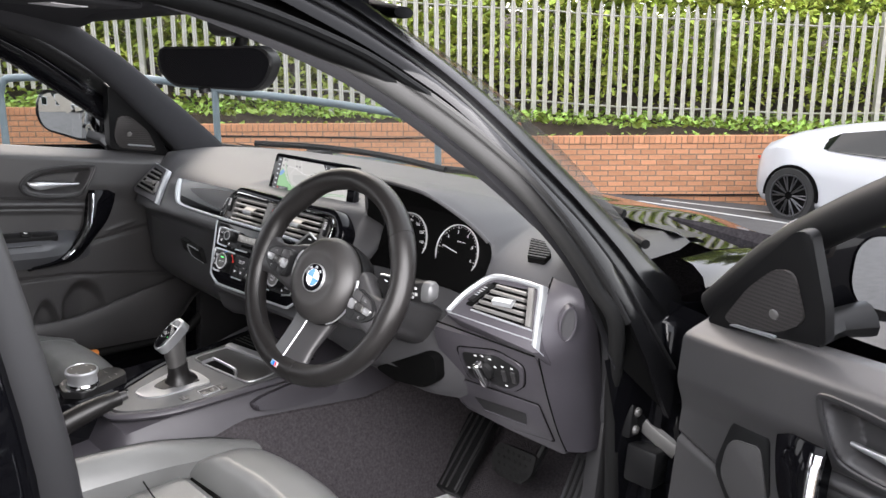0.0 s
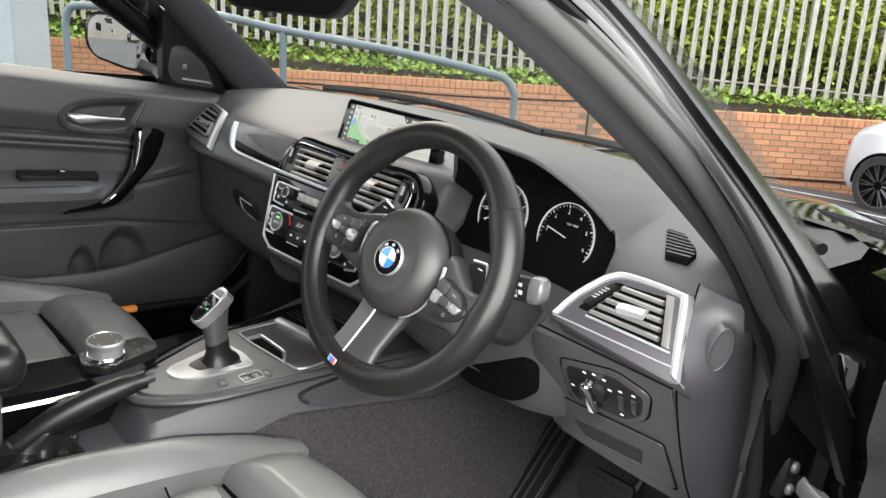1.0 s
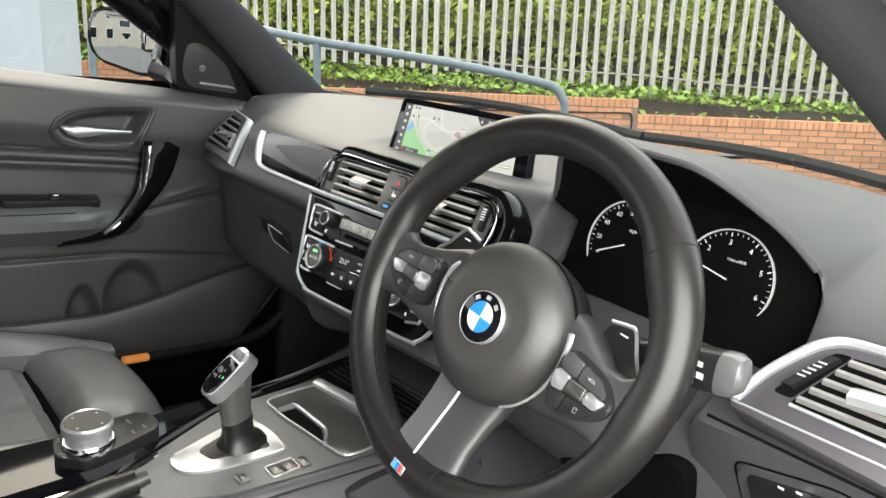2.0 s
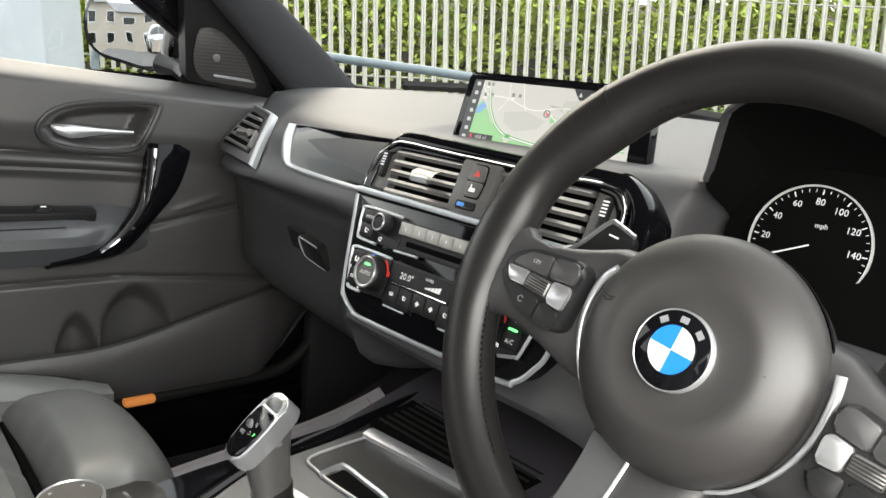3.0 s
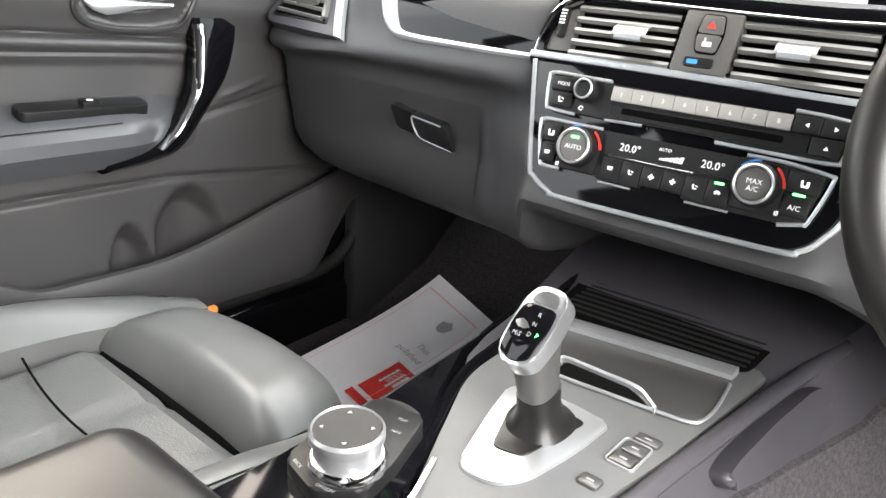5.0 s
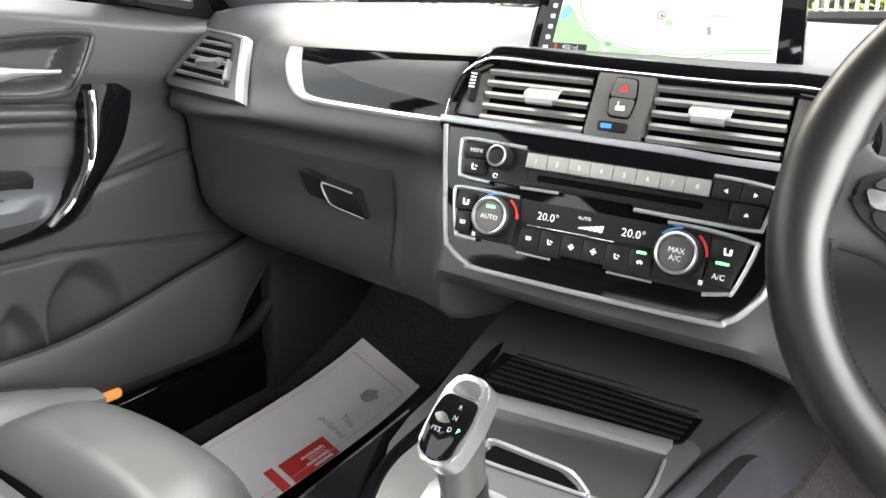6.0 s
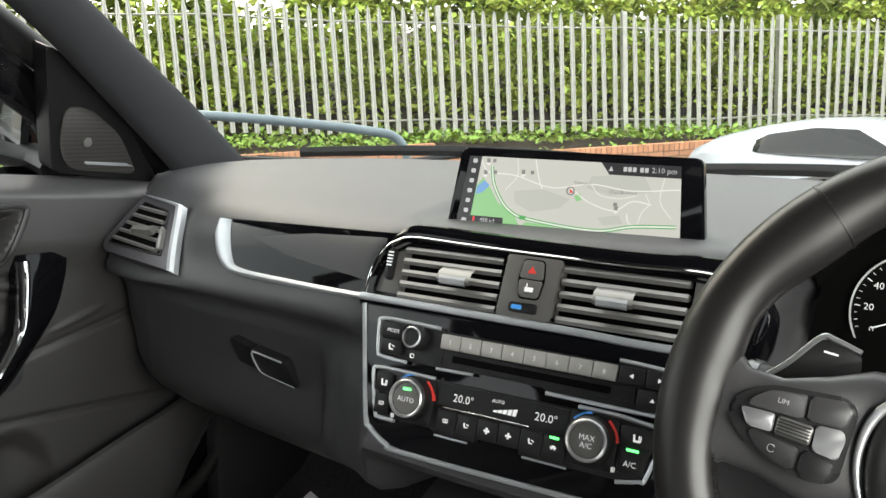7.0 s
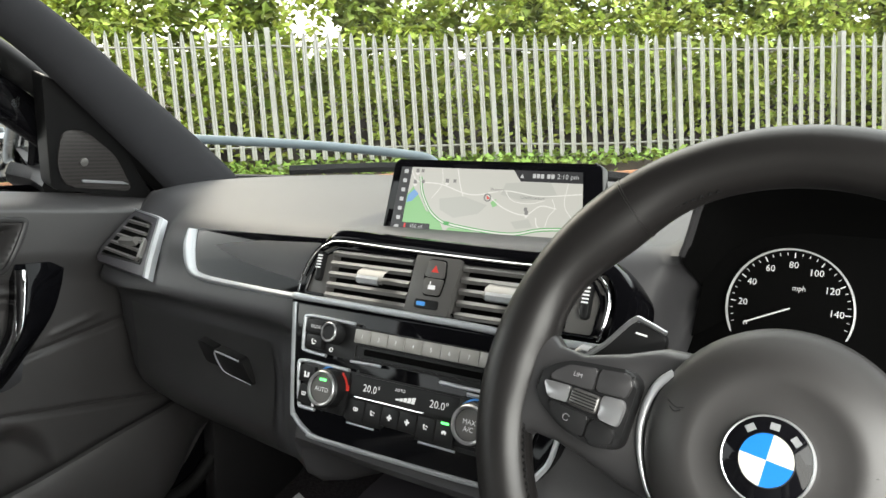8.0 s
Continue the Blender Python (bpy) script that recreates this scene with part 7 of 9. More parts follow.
for s in (-1, 1):
    axis = Vector((s * 0.152, -0.020, 0.031)).normalized()
    root, reach = Vector((0.366 + s * 0.05, 0.092, 0.862)), 1.0 if s > 0 else 0.66

    def stalk_ring(d, w, h):
        return [root + axis * d * reach + Vector((0, w * math.copysign(abs(math.cos(a)) ** 0.7, math.cos(a)), h * math.copysign(abs(math.sin(a)) ** 0.7, math.sin(a)))) for a in [2 * math.pi * k / 20 for k in range(20)]]
    st = part("stalk", loft([stalk_ring(d, w, h) for d, w, h in ((0.0, 0.009, 0.009), (0.06, 0.010, 0.011), (0.085, 0.012, 0.0155), (0.095, 0.0125, 0.0165), (0.1405, 0.0125, 0.0170))], True, True), DARK, col, "black control stalk with a grey end")
    part("stalk_tip", loft([stalk_ring(d, w, h) for d, w, h in ((0.1410, 0.0128, 0.0174), (0.152, 0.0126, 0.0168), (0.158, 0.0108, 0.0135), (0.161, 0.0070, 0.0075))], True, True), PEARLGREY, st, "grey stalk end")
    for k, (dx, dz, w_, h_) in enumerate(((0.112, 0.009, 0.003, 0.002), (0.112, 0.0, 0.0022, 0.004), (0.119, -0.002, 0.0042, 0.0018), (0.121, -0.008, 0.0022, 0.0022), (0.127, 0.006, 0.0026, 0.0020), (0.129, -0.003, 0.003, 0.0024))):
        part("symbol", box((-w_, -0.0005, -h_), (w_, 0.0005, h_), m=Matrix.Translation(root + axis * dx * reach + Vector((0, -0.0125, dz)))), GREY_INK, st, smooth=False)
# ---- centre console ----
con = thing("centre_console", (0.03, 0, 0.3), "grey and black centre console between the seats", "console")
# flanks: half widths along the length
CS = [(-0.62, -0.10, 0.13, 0.50), (-0.36, -0.115, 0.13, 0.505), (-0.215, -0.118, 0.112, 0.515), (-0.19, -0.118, 0.106, 0.556), (-0.10, -0.125, 0.114, 0.572), (0.0, -0.135, 0.128, 0.583), (0.12, -0.145, 0.147, 0.60), (0.24, -0.165, 0.168, 0.625), (0.34, -0.18, 0.187, 0.64), (0.52, -0.19, 0.20, 0.60), (0.84, -0.2, 0.21, 0.5)]


def console_ring(y):
    xl, xr, z = keyed(CS, y)
    return [Vector((x, y, zz)) for x, zz in ((xl - 0.02, 0.27), (xl - 0.012, 0.42), (xl, z - 0.02), (xl + 0.012, z - 0.003), (xl + 0.03, z), (0.0, z), (xr - 0.03, z), (xr - 0.012, z - 0.004), (xr + 0.004, z - 0.025), (xr + 0.052, 0.42), (xr + 0.085, 0.27))]


ys = sorted({round(a[0] + (b[0] - a[0]) * k / 5, 4) for a, b in zip(CS, CS[1:]) for k in range(6)})
part("body", loft([console_ring(y) for y in ys], True, True), LOWER, con, "dark grey console body")


def flank(y, z):
    """The driver's side of the console: its x at a height."""
    xl, xr, top = keyed(CS, y)
    if z > 0.42:
        return lerp(xr + 0.052, xr + 0.004, min(1, (z - 0.42) / (top - 0.445)))
    return lerp(xr + 0.085, xr + 0.052, (z - 0.27) / 0.15)


def carpet_row(y):
    zt = 0.5 + 0.04 * min(1, max(0, (y + 0.10) / 0.12)) + 0.25 * min(0.1, max(0, y - 0.28))
    zt = min(zt, keyed(CS, y)[2] - 0.03)
    return [Vector((x, y, z)) for x, z in ((0.262 + 0.1 * y, 0.268), (lerp(flank(y, 0.36), 0.258 + 0.1 * y, 0.4) + 0.008, 0.36), (flank(y, 0.42) + 0.012, 0.42), (flank(y, lerp(0.42, zt, 0.5)) + 0.009, lerp(0.42, zt, 0.5)), (flank(y, zt) + 0.006, zt), (flank(y, zt + 0.003) - 0.003, zt + 0.003))]


part("tunnel_carpet", loft([carpet_row(lerp(-0.10, 0.80, k / 36)) for k in range(37)], False, False), CARPET, con, "grey felt carpet up the side of the tunnel")
P1 = Plane((0.03, -0.05, 0.5795), (1, 0, 0), (0, 1, 0.1))
plate = softpoly([(-0.045, -0.115), (-0.020, -0.138), (0.02, -0.125), (0.066, -0.055), (0.084, 0.05), (0.100, 0.22), (-0.115, 0.22), (-0.115, 0.03)], [0.02, 0.02, 0.03, 0.03, 0.02, 0.01, 0.01, 0.03], 6)
part("top_plate", P1.slab(plate, -0.02, 0.010, 0.005), BRUSHED, con, "satin grey console plate")
part("black_edge", tube(spline([P1.at(x, y, 0.008) for x, y in ((-0.03, -0.142), (-0.055, -0.115), (-0.085, -0.05), (-0.118, 0.03), (-0.128, 0.12), (-0.15, 0.28))], 6), 0.0065, 8), PIANO, con, "piano black edge")
part("front_lip", tube(spline([P1.at(x, y, 0.006) for x, y in ((-0.01, -0.146), (0.03, -0.134), (0.076, -0.06), (0.093, 0.05), (0.113, 0.2), (0.134, 0.33))], 6), 0.009, 10, flat=0.8), LOWER, con)
# roller-lid tray and ribbed bin
tr = part("tray_lid", P1.slab(softpoly([(-0.095, 0.083), (0.0482, 0.0925), (0.0773, 0.0971), (0.0851, 0.1085), (0.0854, 0.1331), (0.0760, 0.1930), (-0.098, 0.166)], 0.006), 0.0, 0.0116, 0.001), STEM, con, "dark satin roller lid")
part("tray_edge", tube(spline([P1.at(x, y, 0.0125) for x, y in ((-0.096, 0.166), (-0.098, 0.120), (-0.094, 0.086), (-0.070, 0.0825), (-0.042, 0.0830), (0.0, 0.0880), (0.0482, 0.0935), (0.0760, 0.0985), (0.0840, 0.1085), (0.0852, 0.1331), (0.0790, 0.1760))], 5), 0.0018, 6), ALU, tr)
part("tray_lip", loft([[P1.at(x, y0 + a, d) for a, d in ((-0.006, 0.008), (-0.005, 0.0165), (0.004, 0.0195), (0.010, 0.0185), (0.012, 0.006))] for x, y0 in ((-0.100, 0.163), (0.0, 0.179), (0.0765, 0.190))], True, True), ALU, tr, "satin silver lip")
part("pull_slot", P1.slab(softpoly([(-0.0540, 0.1065), (0.0130, 0.1080), (0.0300, 0.1000), (0.0410, 0.0925), (-0.0540, 0.0830)], 0.003), 0.004, 0.0130), VOID, tr)
part("pull_edge", loft([[P1.at(x, y + a, d) for a, d in ((-0.0022, 0.010), (-0.0022, 0.0165), (0.0, 0.0185), (0.0022, 0.0165), (0.0022, 0.010))] for x, y in [tuple(p)[:2] for p in spline([(-0.0590, 0.0820, 0), (-0.0595, 0.1010, 0), (-0.0545, 0.1085, 0), (-0.0200, 0.1098, 0), (0.0149, 0.1104, 0), (0.0290, 0.1060, 0), (0.0474, 0.0925, 0)], 5)]], True, True), ALU, tr, "silver pull edge")
# floor runs on past the ribs: its black stands in for shade there
part("bin", P1.slab(softpoly([(-0.125, 0.180), (0.082, 0.206), (0.092, 0.34), (0.098, 0.48), (-0.18, 0.47), (-0.150, 0.33)], 0.01), 0.0, 0.0125), VOID, con, "black rubber bin floor, carried forward as painted shade")
for i in range(12):
    y = 0.203 + i * 0.0105
    part("bin_rib", P1.slab([(-0.122, y - 0.008), (0.078, y + 0.008), (0.078, y + 0.011), (-0.122, y - 0.005)], 0.005, 0.0140), RUBBER, con)
part("knee_pad", Plane((0.127, 0, 0.6), (0.16, 1, 0), (-0.30, 0, 1)).slab(softpoly([(0.036, -0.030), (0.056, -0.021), (0.12, -0.007), (0.19, 0.002), (0.212, -0.003), (0.232, -0.022), (0.212, -0.044), (0.14, -0.050), (0.09, -0.050), (0.042, -0.044)], 0.012, 5), -0.012, 0.011, 0.009, 4), LOWER, con, "padded knee rest")
# drive switches
for k, (x, y, w, h) in enumerate(((0.0520, -0.0200, 0.0092, 0.0070), (0.0580, 0.0195, 0.0100, 0.0078), (0.0595, 0.0365, 0.0100, 0.0078), (0.0620, 0.0540, 0.0110, 0.0062))):
    b = part("console_key", P1.slab(rounded(x - w, y - h, x + w, y + h, 0.003), 0.004, 0.0128, 0.0015), STEM, con, "small grey console key")
    part("key_print", box((-0.0032, -0.0009, 0), (0.0032, 0.0009, 0.0004), m=P1.matrix(x, y, 0.0127)), GREY_INK, b, smooth=False)
part("key_frame", P1.ring(rounded(0.0455, 0.0095, 0.0715, 0.0465, 0.004), 0.0016, 0.008, 0.0125), ALU, con)

# gear selector
gs = thing("gear_selector", (0.01, -0.05, 0.588), "silver and black automatic gear selector lever", "gear lever")
frame_out = softpoly([(-0.073, 0.044), (-0.060, -0.006), (-0.036, -0.078), (0.000, -0.074), (0.0165, -0.052), (0.0265, 0.0053), (0.0285, 0.0500), (-0.0210, 0.0540)], [0.014, 0.02, 0.014, 0.02, 0.02, 0.03, 0.008, 0.02], 6)
part("surround", P1.slab(frame_out, 0.004, 0.0135, 0.003), ALU, gs, "satin silver surround")
part("gaiter_base", P1.slab(softpoly([(-0.0500, 0.0330), (-0.0470, 0.0050), (-0.0290, -0.0410), (-0.0015, -0.0340), (0.0125, 0.0370)], 0.007), 0.006, 0.0150, 0.001), LEATHER, gs)
def lever_sections(rows):
    return [[Vector((cx + w * math.copysign(abs(math.cos(a)) ** 0.8, math.cos(a)), cy + l * math.copysign(abs(math.sin(a)) ** 0.8, math.sin(a)), cz + 0.35 * l * math.sin(a))) for a in [2 * math.pi * k / 24 for k in range(24)]] for cx, cy, cz, w, l in rows]


part("gaiter", loft(lever_sections(((0.010, -0.046, 0.588, 0.034, 0.036), (0.013, -0.046, 0.596, 0.026, 0.029), (0.014, -0.047, 0.604, 0.019, 0.021), (0.013, -0.047, 0.616, 0.0165, 0.018), (0.012, -0.048, 0.630, 0.0165, 0.0185))), True, True), LEATHER, gs, "black leather lever boot")
part("stem", loft(lever_sections(((0.013, -0.047, 0.612, 0.0145, 0.0165), (0.011, -0.049, 0.635, 0.0155, 0.0175), (0.008, -0.052, 0.66, 0.0175, 0.020), (0.006, -0.053, 0.678, 0.0185, 0.022), (0.005, -0.052, 0.690, 0.0185, 0.0225), (0.004, -0.049, 0.699, 0.0165, 0.020), (0.0035, -0.046, 0.704, 0.011, 0.014))), True, True), STEM, gs, "dark grey metal stem")
GPn = Plane((0.0095, -0.061, 0.690), (1, -0.05, 0.03), (-0.04, 0.72, 0.69))
def head(k):
    return softpoly([(x * k, y * k) for x, y in ((-0.0185, -0.032), (-0.021, 0.0), (-0.0185, 0.028), (-0.010, 0.036), (0.011, 0.036), (0.019, 0.028), (0.021, 0.0), (0.017, -0.032), (0.0, -0.040))], 0.010, 4)
part("grip", GPn.slab(head(0.98), -0.012, 0.0055, 0.0018, 2), GRIPALU, gs, "silver grip head")
part("grip_face", GPn.slab(softpoly([(-0.0155, -0.029), (-0.0180, 0.0), (-0.0155, 0.0165), (0.0150, 0.0165), (0.0165, 0.0), (0.0135, -0.029), (0, -0.0345)], 0.005), 0.0, 0.0068, 0.001), PIANO, gs, "gloss black grip face")
part("park_key", GPn.slab(softpoly([(-0.014, 0.0185), (-0.008, 0.0305), (0.009, 0.0305), (0.014, 0.0185)], 0.005), 0.0, 0.0064, 0.0006), PEARLGREY, gs)
for w_, x, y in (("R", 0.003, 0.015), ("N", 0.003, 0.005), ("D", 0.003, -0.006), ("P", 0.011, -0.005), ("M/S", -0.009, -0.009)):
    part("letter", GPn.text(w_, x * 0.9, y * 0.85 - 0.004, 0.0055, 0.0071), GREEN_LED if w_ == "P" else GREY_INK, gs, smooth=False)
part("side_button", box((-0.002, -0.008, -0.005), (0.003, 0.008, 0.005), 0.0015, 2, m=Matrix.Translation((0.024, -0.055, 0.682))), GUN, gs)

# rotary controller on its black plinth
ct = thing("rotary_controller", (-0.050, -0.203, 0.585), "silver-rimmed rotary controller on a piano black plinth", "controller")
rings = []
for y, xl, xr, z in ((-0.40, -0.115, -0.005, 0.582), (-0.30, -0.118, 0.0, 0.585), (-0.20, -0.118, -0.008, 0.588), (-0.13, -0.116, -0.035, 0.590), (-0.06, -0.125, -0.075, 0.592), (0.02, -0.137, -0.115, 0.590), (0.10, -0.148, -0.124, 0.590), (0.20, -0.164, -0.136, 0.594), (0.30, -0.178, -0.15, 0.596)):
    rings.append([Vector((x, y, zz)) for x, zz in ((xl - 0.008, 0.50), (xl, z - 0.008), (xl + 0.01, z), (xr - 0.01, z), (xr, z - 0.008), (xr + 0.008, 0.50))])
part("plinth", loft(rings, True, True), PIANO, ct, "piano black plinth")
part("chrome_side", tube(spline([(0.004, -0.40, 0.572), (0.008, -0.30, 0.575), (0.0, -0.20, 0.578), (-0.026, -0.13, 0.58)], 5), 0.004, 6), CHROME, ct)
Q = Plane((-0.050, -0.203, 0.596), (1, 0.2, 0.0), (-0.2, 1, 0.06))
kd = part("key_dish", Q.slab(softpoly([(-0.0445, 0.004), (-0.0430, -0.022), (0.000, -0.040), (0.030, -0.018), (0.0290, 0.0214), (0.0190, 0.0800), (-0.0043, 0.0880), (-0.0308, 0.0840)], 0.008), -0.012, 0.006, 0.003), DARK, ct, "black ring of menu keys")
for x, y, w_, r_ in ((-0.030, -0.022, "BACK", -24), (0.004, -0.0325, "OPTION", 0), (-0.016, 0.058, "MENU", 0), (0.010, 0.050, "NAV", 0), (0.006, 0.066, "MAP", 0)):
    part("key_print", Q.text(w_, x, y, 0.0044, 0.0064, r_), GREY_INK, kd, smooth=False)
part("knob_base", Q.lathe(0, 0, ((0.030, 0.004), (0.030, 0.010), (0.0275, 0.014)), 48), CHROME, ct, "chrome base ring")
part("knob_rim", Q.lathe(0, 0, ((0.0262, 0.012), (0.0258, 0.026), (0.0285, 0.030), (0.0285, 0.036), (0.0265, 0.0385), (0.0255, 0.037)), 56, hoop=True), ALU, ct, "knurled silver rim")
part("touch_pad", Q.lathe(0, 0, ((0.0255, 0.034), (0.0252, 0.0372), (0.0, 0.0366)), 48), DARK, ct, "matt black touch pad")
for a in (0, 90, 180, 270):
    part("arrow", Q.slab([(0.0205 * math.cos(radians(a + 30)), 0.0205 * math.sin(radians(a + 30))), (0.018 * math.cos(radians(a + 24)), 0.018 * math.sin(radians(a + 24))), (0.018 * math.cos(radians(a + 36)), 0.018 * math.sin(radians(a + 36)))], 0.037, 0.0377), GREY_INK, ct, smooth=False)

# handbrake
hb = thing("handbrake", (0.065, -0.34, 0.52), "black leather handbrake lever with a folded gaiter", "handbrake")
part("lever", tube(spline([(0.066, -0.37, 0.540), (0.068, -0.32, 0.572), (0.071, -0.27, 0.595), (0.074, -0.22, 0.611), (0.076, -0.190, 0.617)], 5), [0.0135 + 0.0055 * math.sin(math.pi * min(1, i / 18)) for i in range(21)], 14), LEATHER, hb, "leather grip")
part("release_button", tube([(0.076, -0.191, 0.617), (0.0765, -0.178, 0.620)], [0.0095, 0.008], 12), PLASTIC, hb)
rings = []
for i in range(9):
    f = i / 8
    c = Vector((0.065, lerp(-0.375, -0.318, f ** 0.8), lerp(0.503, 0.566, f)))
    rad_ = lerp(0.072, 0.022, f ** 0.8)
    rings.append([c + Vector((rad_ * 0.8 * math.cos(a) * (1 + 0.14 * math.sin(3 * a + i * 1.9)), rad_ * 1.3 * math.sin(a) * (1 + 0.16 * math.sin(2 * a - i * 1.6)), 0.008 * math.sin(3 * a + i * 2))) for a in [2 * math.pi * k / 40 for k in range(40)]])
part("gaiter", loft(rings, True, True), LEATHER, hb, "soft folded leather gaiter")

# centre armrest
ar = thing("armrest", (-0.02, -0.55, 0.6), "black leather centre armrest", "armrest")
part("pad", box((-0.105, -0.82, 0.62), (0.062, -0.338, 0.688), 0.03, 5), LEATHER, ar)
part("base", box((-0.095, -0.80, 0.50), (0.052, -0.37, 0.622), 0.012, 2), LOWER, ar)
# ---- seats ----
def seat(sx, label, forward=0.0):
    """A sports seat centred on x = sx, cushion front at y about -0.03."""
    s = thing("front_seat", (sx, -0.3, 0.27), label, "seat", "front seats", m=CAR @ Matrix.Translation((0, forward, 0)))

    def grid(x0, x1, y0, y1, zf, nx=20, ny=20, t=0.08):
        g = [[Vector((sx + lerp(x0, x1, i / nx), lerp(y0, y1, j / ny), 0)) for i in range(nx + 1)] for j in range(ny + 1)]
        bm = bmesh.new()
        top = [[bm.verts.new((p.x, p.y, zf((p.x - sx - x0) / (x1 - x0), (p.y - y0) / (y1 - y0)))) for p in r] for r in g]
        for j in range(ny):
            for i in range(nx):
                bm.faces.new((top[j][i], top[j][i + 1], top[j + 1][i + 1], top[j + 1][i]))
        rim = [top[0][i] for i in range(nx + 1)] + [top[j][nx] for j in range(1, ny + 1)] + [top[ny][i] for i in range(nx - 1, -1, -1)] + [top[j][0] for j in range(ny - 1, 0, -1)]
        low = [bm.verts.new(v.co - Vector((0, 0, t))) for v in rim]
        for i in range(len(rim)):
            j = (i + 1) % len(rim)
            bm.faces.new((rim[i], rim[j], low[j], low[i]))
        return bm

    pil = lambda a, e=0.09: 1 - max(0, 1 - min(a, 1 - a) / e) ** 2.2
    z0 = 0.508
    part("cushion", grid(-0.155, 0.155, -0.62, -0.186, lambda a, b: z0 - 0.02 + 0.018 * b + 0.018 * pil(a) * pil(b, 0.06) - 0.004 * math.exp(-((a - 0.5) / 0.02) ** 2)), SEATP, s, "perforated black leather cushion")
    def pad_z(a, b):
        side_ = max(0.0, abs(2 * a - 1) - 0.55) / 0.45
        nose = max(0.0, b - 0.45) / 0.55
        return z0 + 0.004 + 0.044 * (1 - max(0, 1 - b / 0.22) ** 2.2) * (1 - 0.55 * side_ ** 2.6) - 0.095 * (1 - math.sqrt(max(0.0, 1 - nose ** 2.4))) - 0.004 * abs(2 * a - 1)

    def pad_bm():
        bm = bmesh.new()
        nx, ny = 28, 28
        top = []
        for j in range(ny + 1):
            b_ = 1 - (1 - j / ny) ** 1.4
            row = []
            for i in range(nx + 1):
                a_ = i / nx
                w_ = 2 * a_ - 1
                yf_ = -0.022 - 0.040 * abs(w_) ** 3.2
                yb_ = -0.176 + 0.004 * math.cos(3 * w_)
                row.append(bm.verts.new((sx + 0.158 * w_ * (1 - 0.03 * b_ ** 3), lerp(yb_, yf_, b_), pad_z(a_, b_) + 0.0012 * math.sin(34 * a_ + 2) * math.exp(-(b_ / 0.18) ** 2))))
            top.append(row)
        for j in range(ny):
            for i in range(nx):
                bm.faces.new((top[j][i], top[j][i + 1], top[j + 1][i + 1], top[j + 1][i]))
        rim = [top[0][i] for i in range(nx + 1)] + [top[j][nx] for j in range(1, ny + 1)] + [top[ny][i] for i in range(nx - 1, -1, -1)] + [top[j][0] for j in range(ny - 1, 0, -1)]
        low = [bm.verts.new((v.co.x, v.co.y, min(v.co.z - 0.01, 0.43))) for v in rim]
        for i in range(len(rim)):
            j = (i + 1) % len(rim)
            bm.faces.new((rim[i], rim[j], low[j], low[i]))
        return bm
    part("thigh_pad", pad_bm(), SEATL, s, "black leather thigh support pad")
    part("pad_gap", box((sx - 0.152, -0.184, 0.42), (sx + 0.150, -0.174, 0.506), 0.002, 1), VOID, s)
    part("cushion_seam", tube([Vector((sx + x_, -0.262 - 0.02 * math.cos(x_ * 9), 0.5275)) for x_ in [lerp(-0.15, 0.15, q / 12) for q in range(13)]], 0.0014, 6), VOID, s)
    for k in (-1, 1):
        rings = []
        for j in range(19):
            f = j / 18
            y = lerp(-0.64, -0.035, f)
            h = 0.060 * math.sin(math.pi * min(1, 0.12 + 0.85 * f)) ** 0.7 * (1 - 0.45 * max(0, f - 0.7) / 0.3)
            shrink = 1 - 0.5 * max(0, f - 0.88) / 0.12
            pts = []
            for a in range(13):
                t = a / 12
                xx = lerp(0.158, 0.250, t)
                zz = z0 + 0.004 + h * math.sin(math.pi * (0.12 + 0.80 * t)) ** 0.8 - 0.10 * max(0, t - 0.66) ** 1.5
                pts.append(Vector((sx + k * (0.158 + (xx - 0.158) * shrink), y, zz)))
            pts += [Vector((sx + k * 0.245, y, 0.38)), Vector((sx + k * 0.165, y, 0.38))]
            rings.append(pts)
        b = part("bolster", loft(rings, True, True), SEATL, s, "raised leather side bolster with double stitching")
        for off in (0.0, 0.007):
            ln = [Vector((r[7].x + k * off, r[7].y, lerp(r[7].z, r[8].z, off / 0.0077) + 0.0005)) for r in rings[1:18]]
            part("stitch_line", tube(ln, 0.0008, 5), DARK, b)
    part("seat_base", box((sx - 0.23, -0.60, 0.30), (sx + 0.23, -0.05, 0.47), 0.03, 3), PLASTIC, s)
    for k in (-1, 1):
        part("seat_rail", box((sx + k * 0.19 - 0.02, -0.62, 0.272), (sx + k * 0.19 + 0.02, 0.02, 0.31), 0.004, 1), DARK, s)
    m = Matrix.Translation((sx, -0.66, 0.50)) @ Matrix.Rotation(radians(22), 4, "X")
    b = box((-0.16, -0.10, 0.0), (0.16, 0.0, 0.58), 0.035, 4, m=m)
    part("backrest", b, SEATP, s, "black leather backrest")
    for k in (-1, 1):
        part("back_bolster", box((k * 0.2 - 0.045, -0.10, 0.02), (k * 0.2 + 0.045, 0.05, 0.48), 0.035, 4, m=m), SEATL, s)
    part("headrest", box((-0.12, -0.09, 0.60), (0.12, 0.0, 0.78), 0.04, 4, m=m), SEATL, s)
    return s


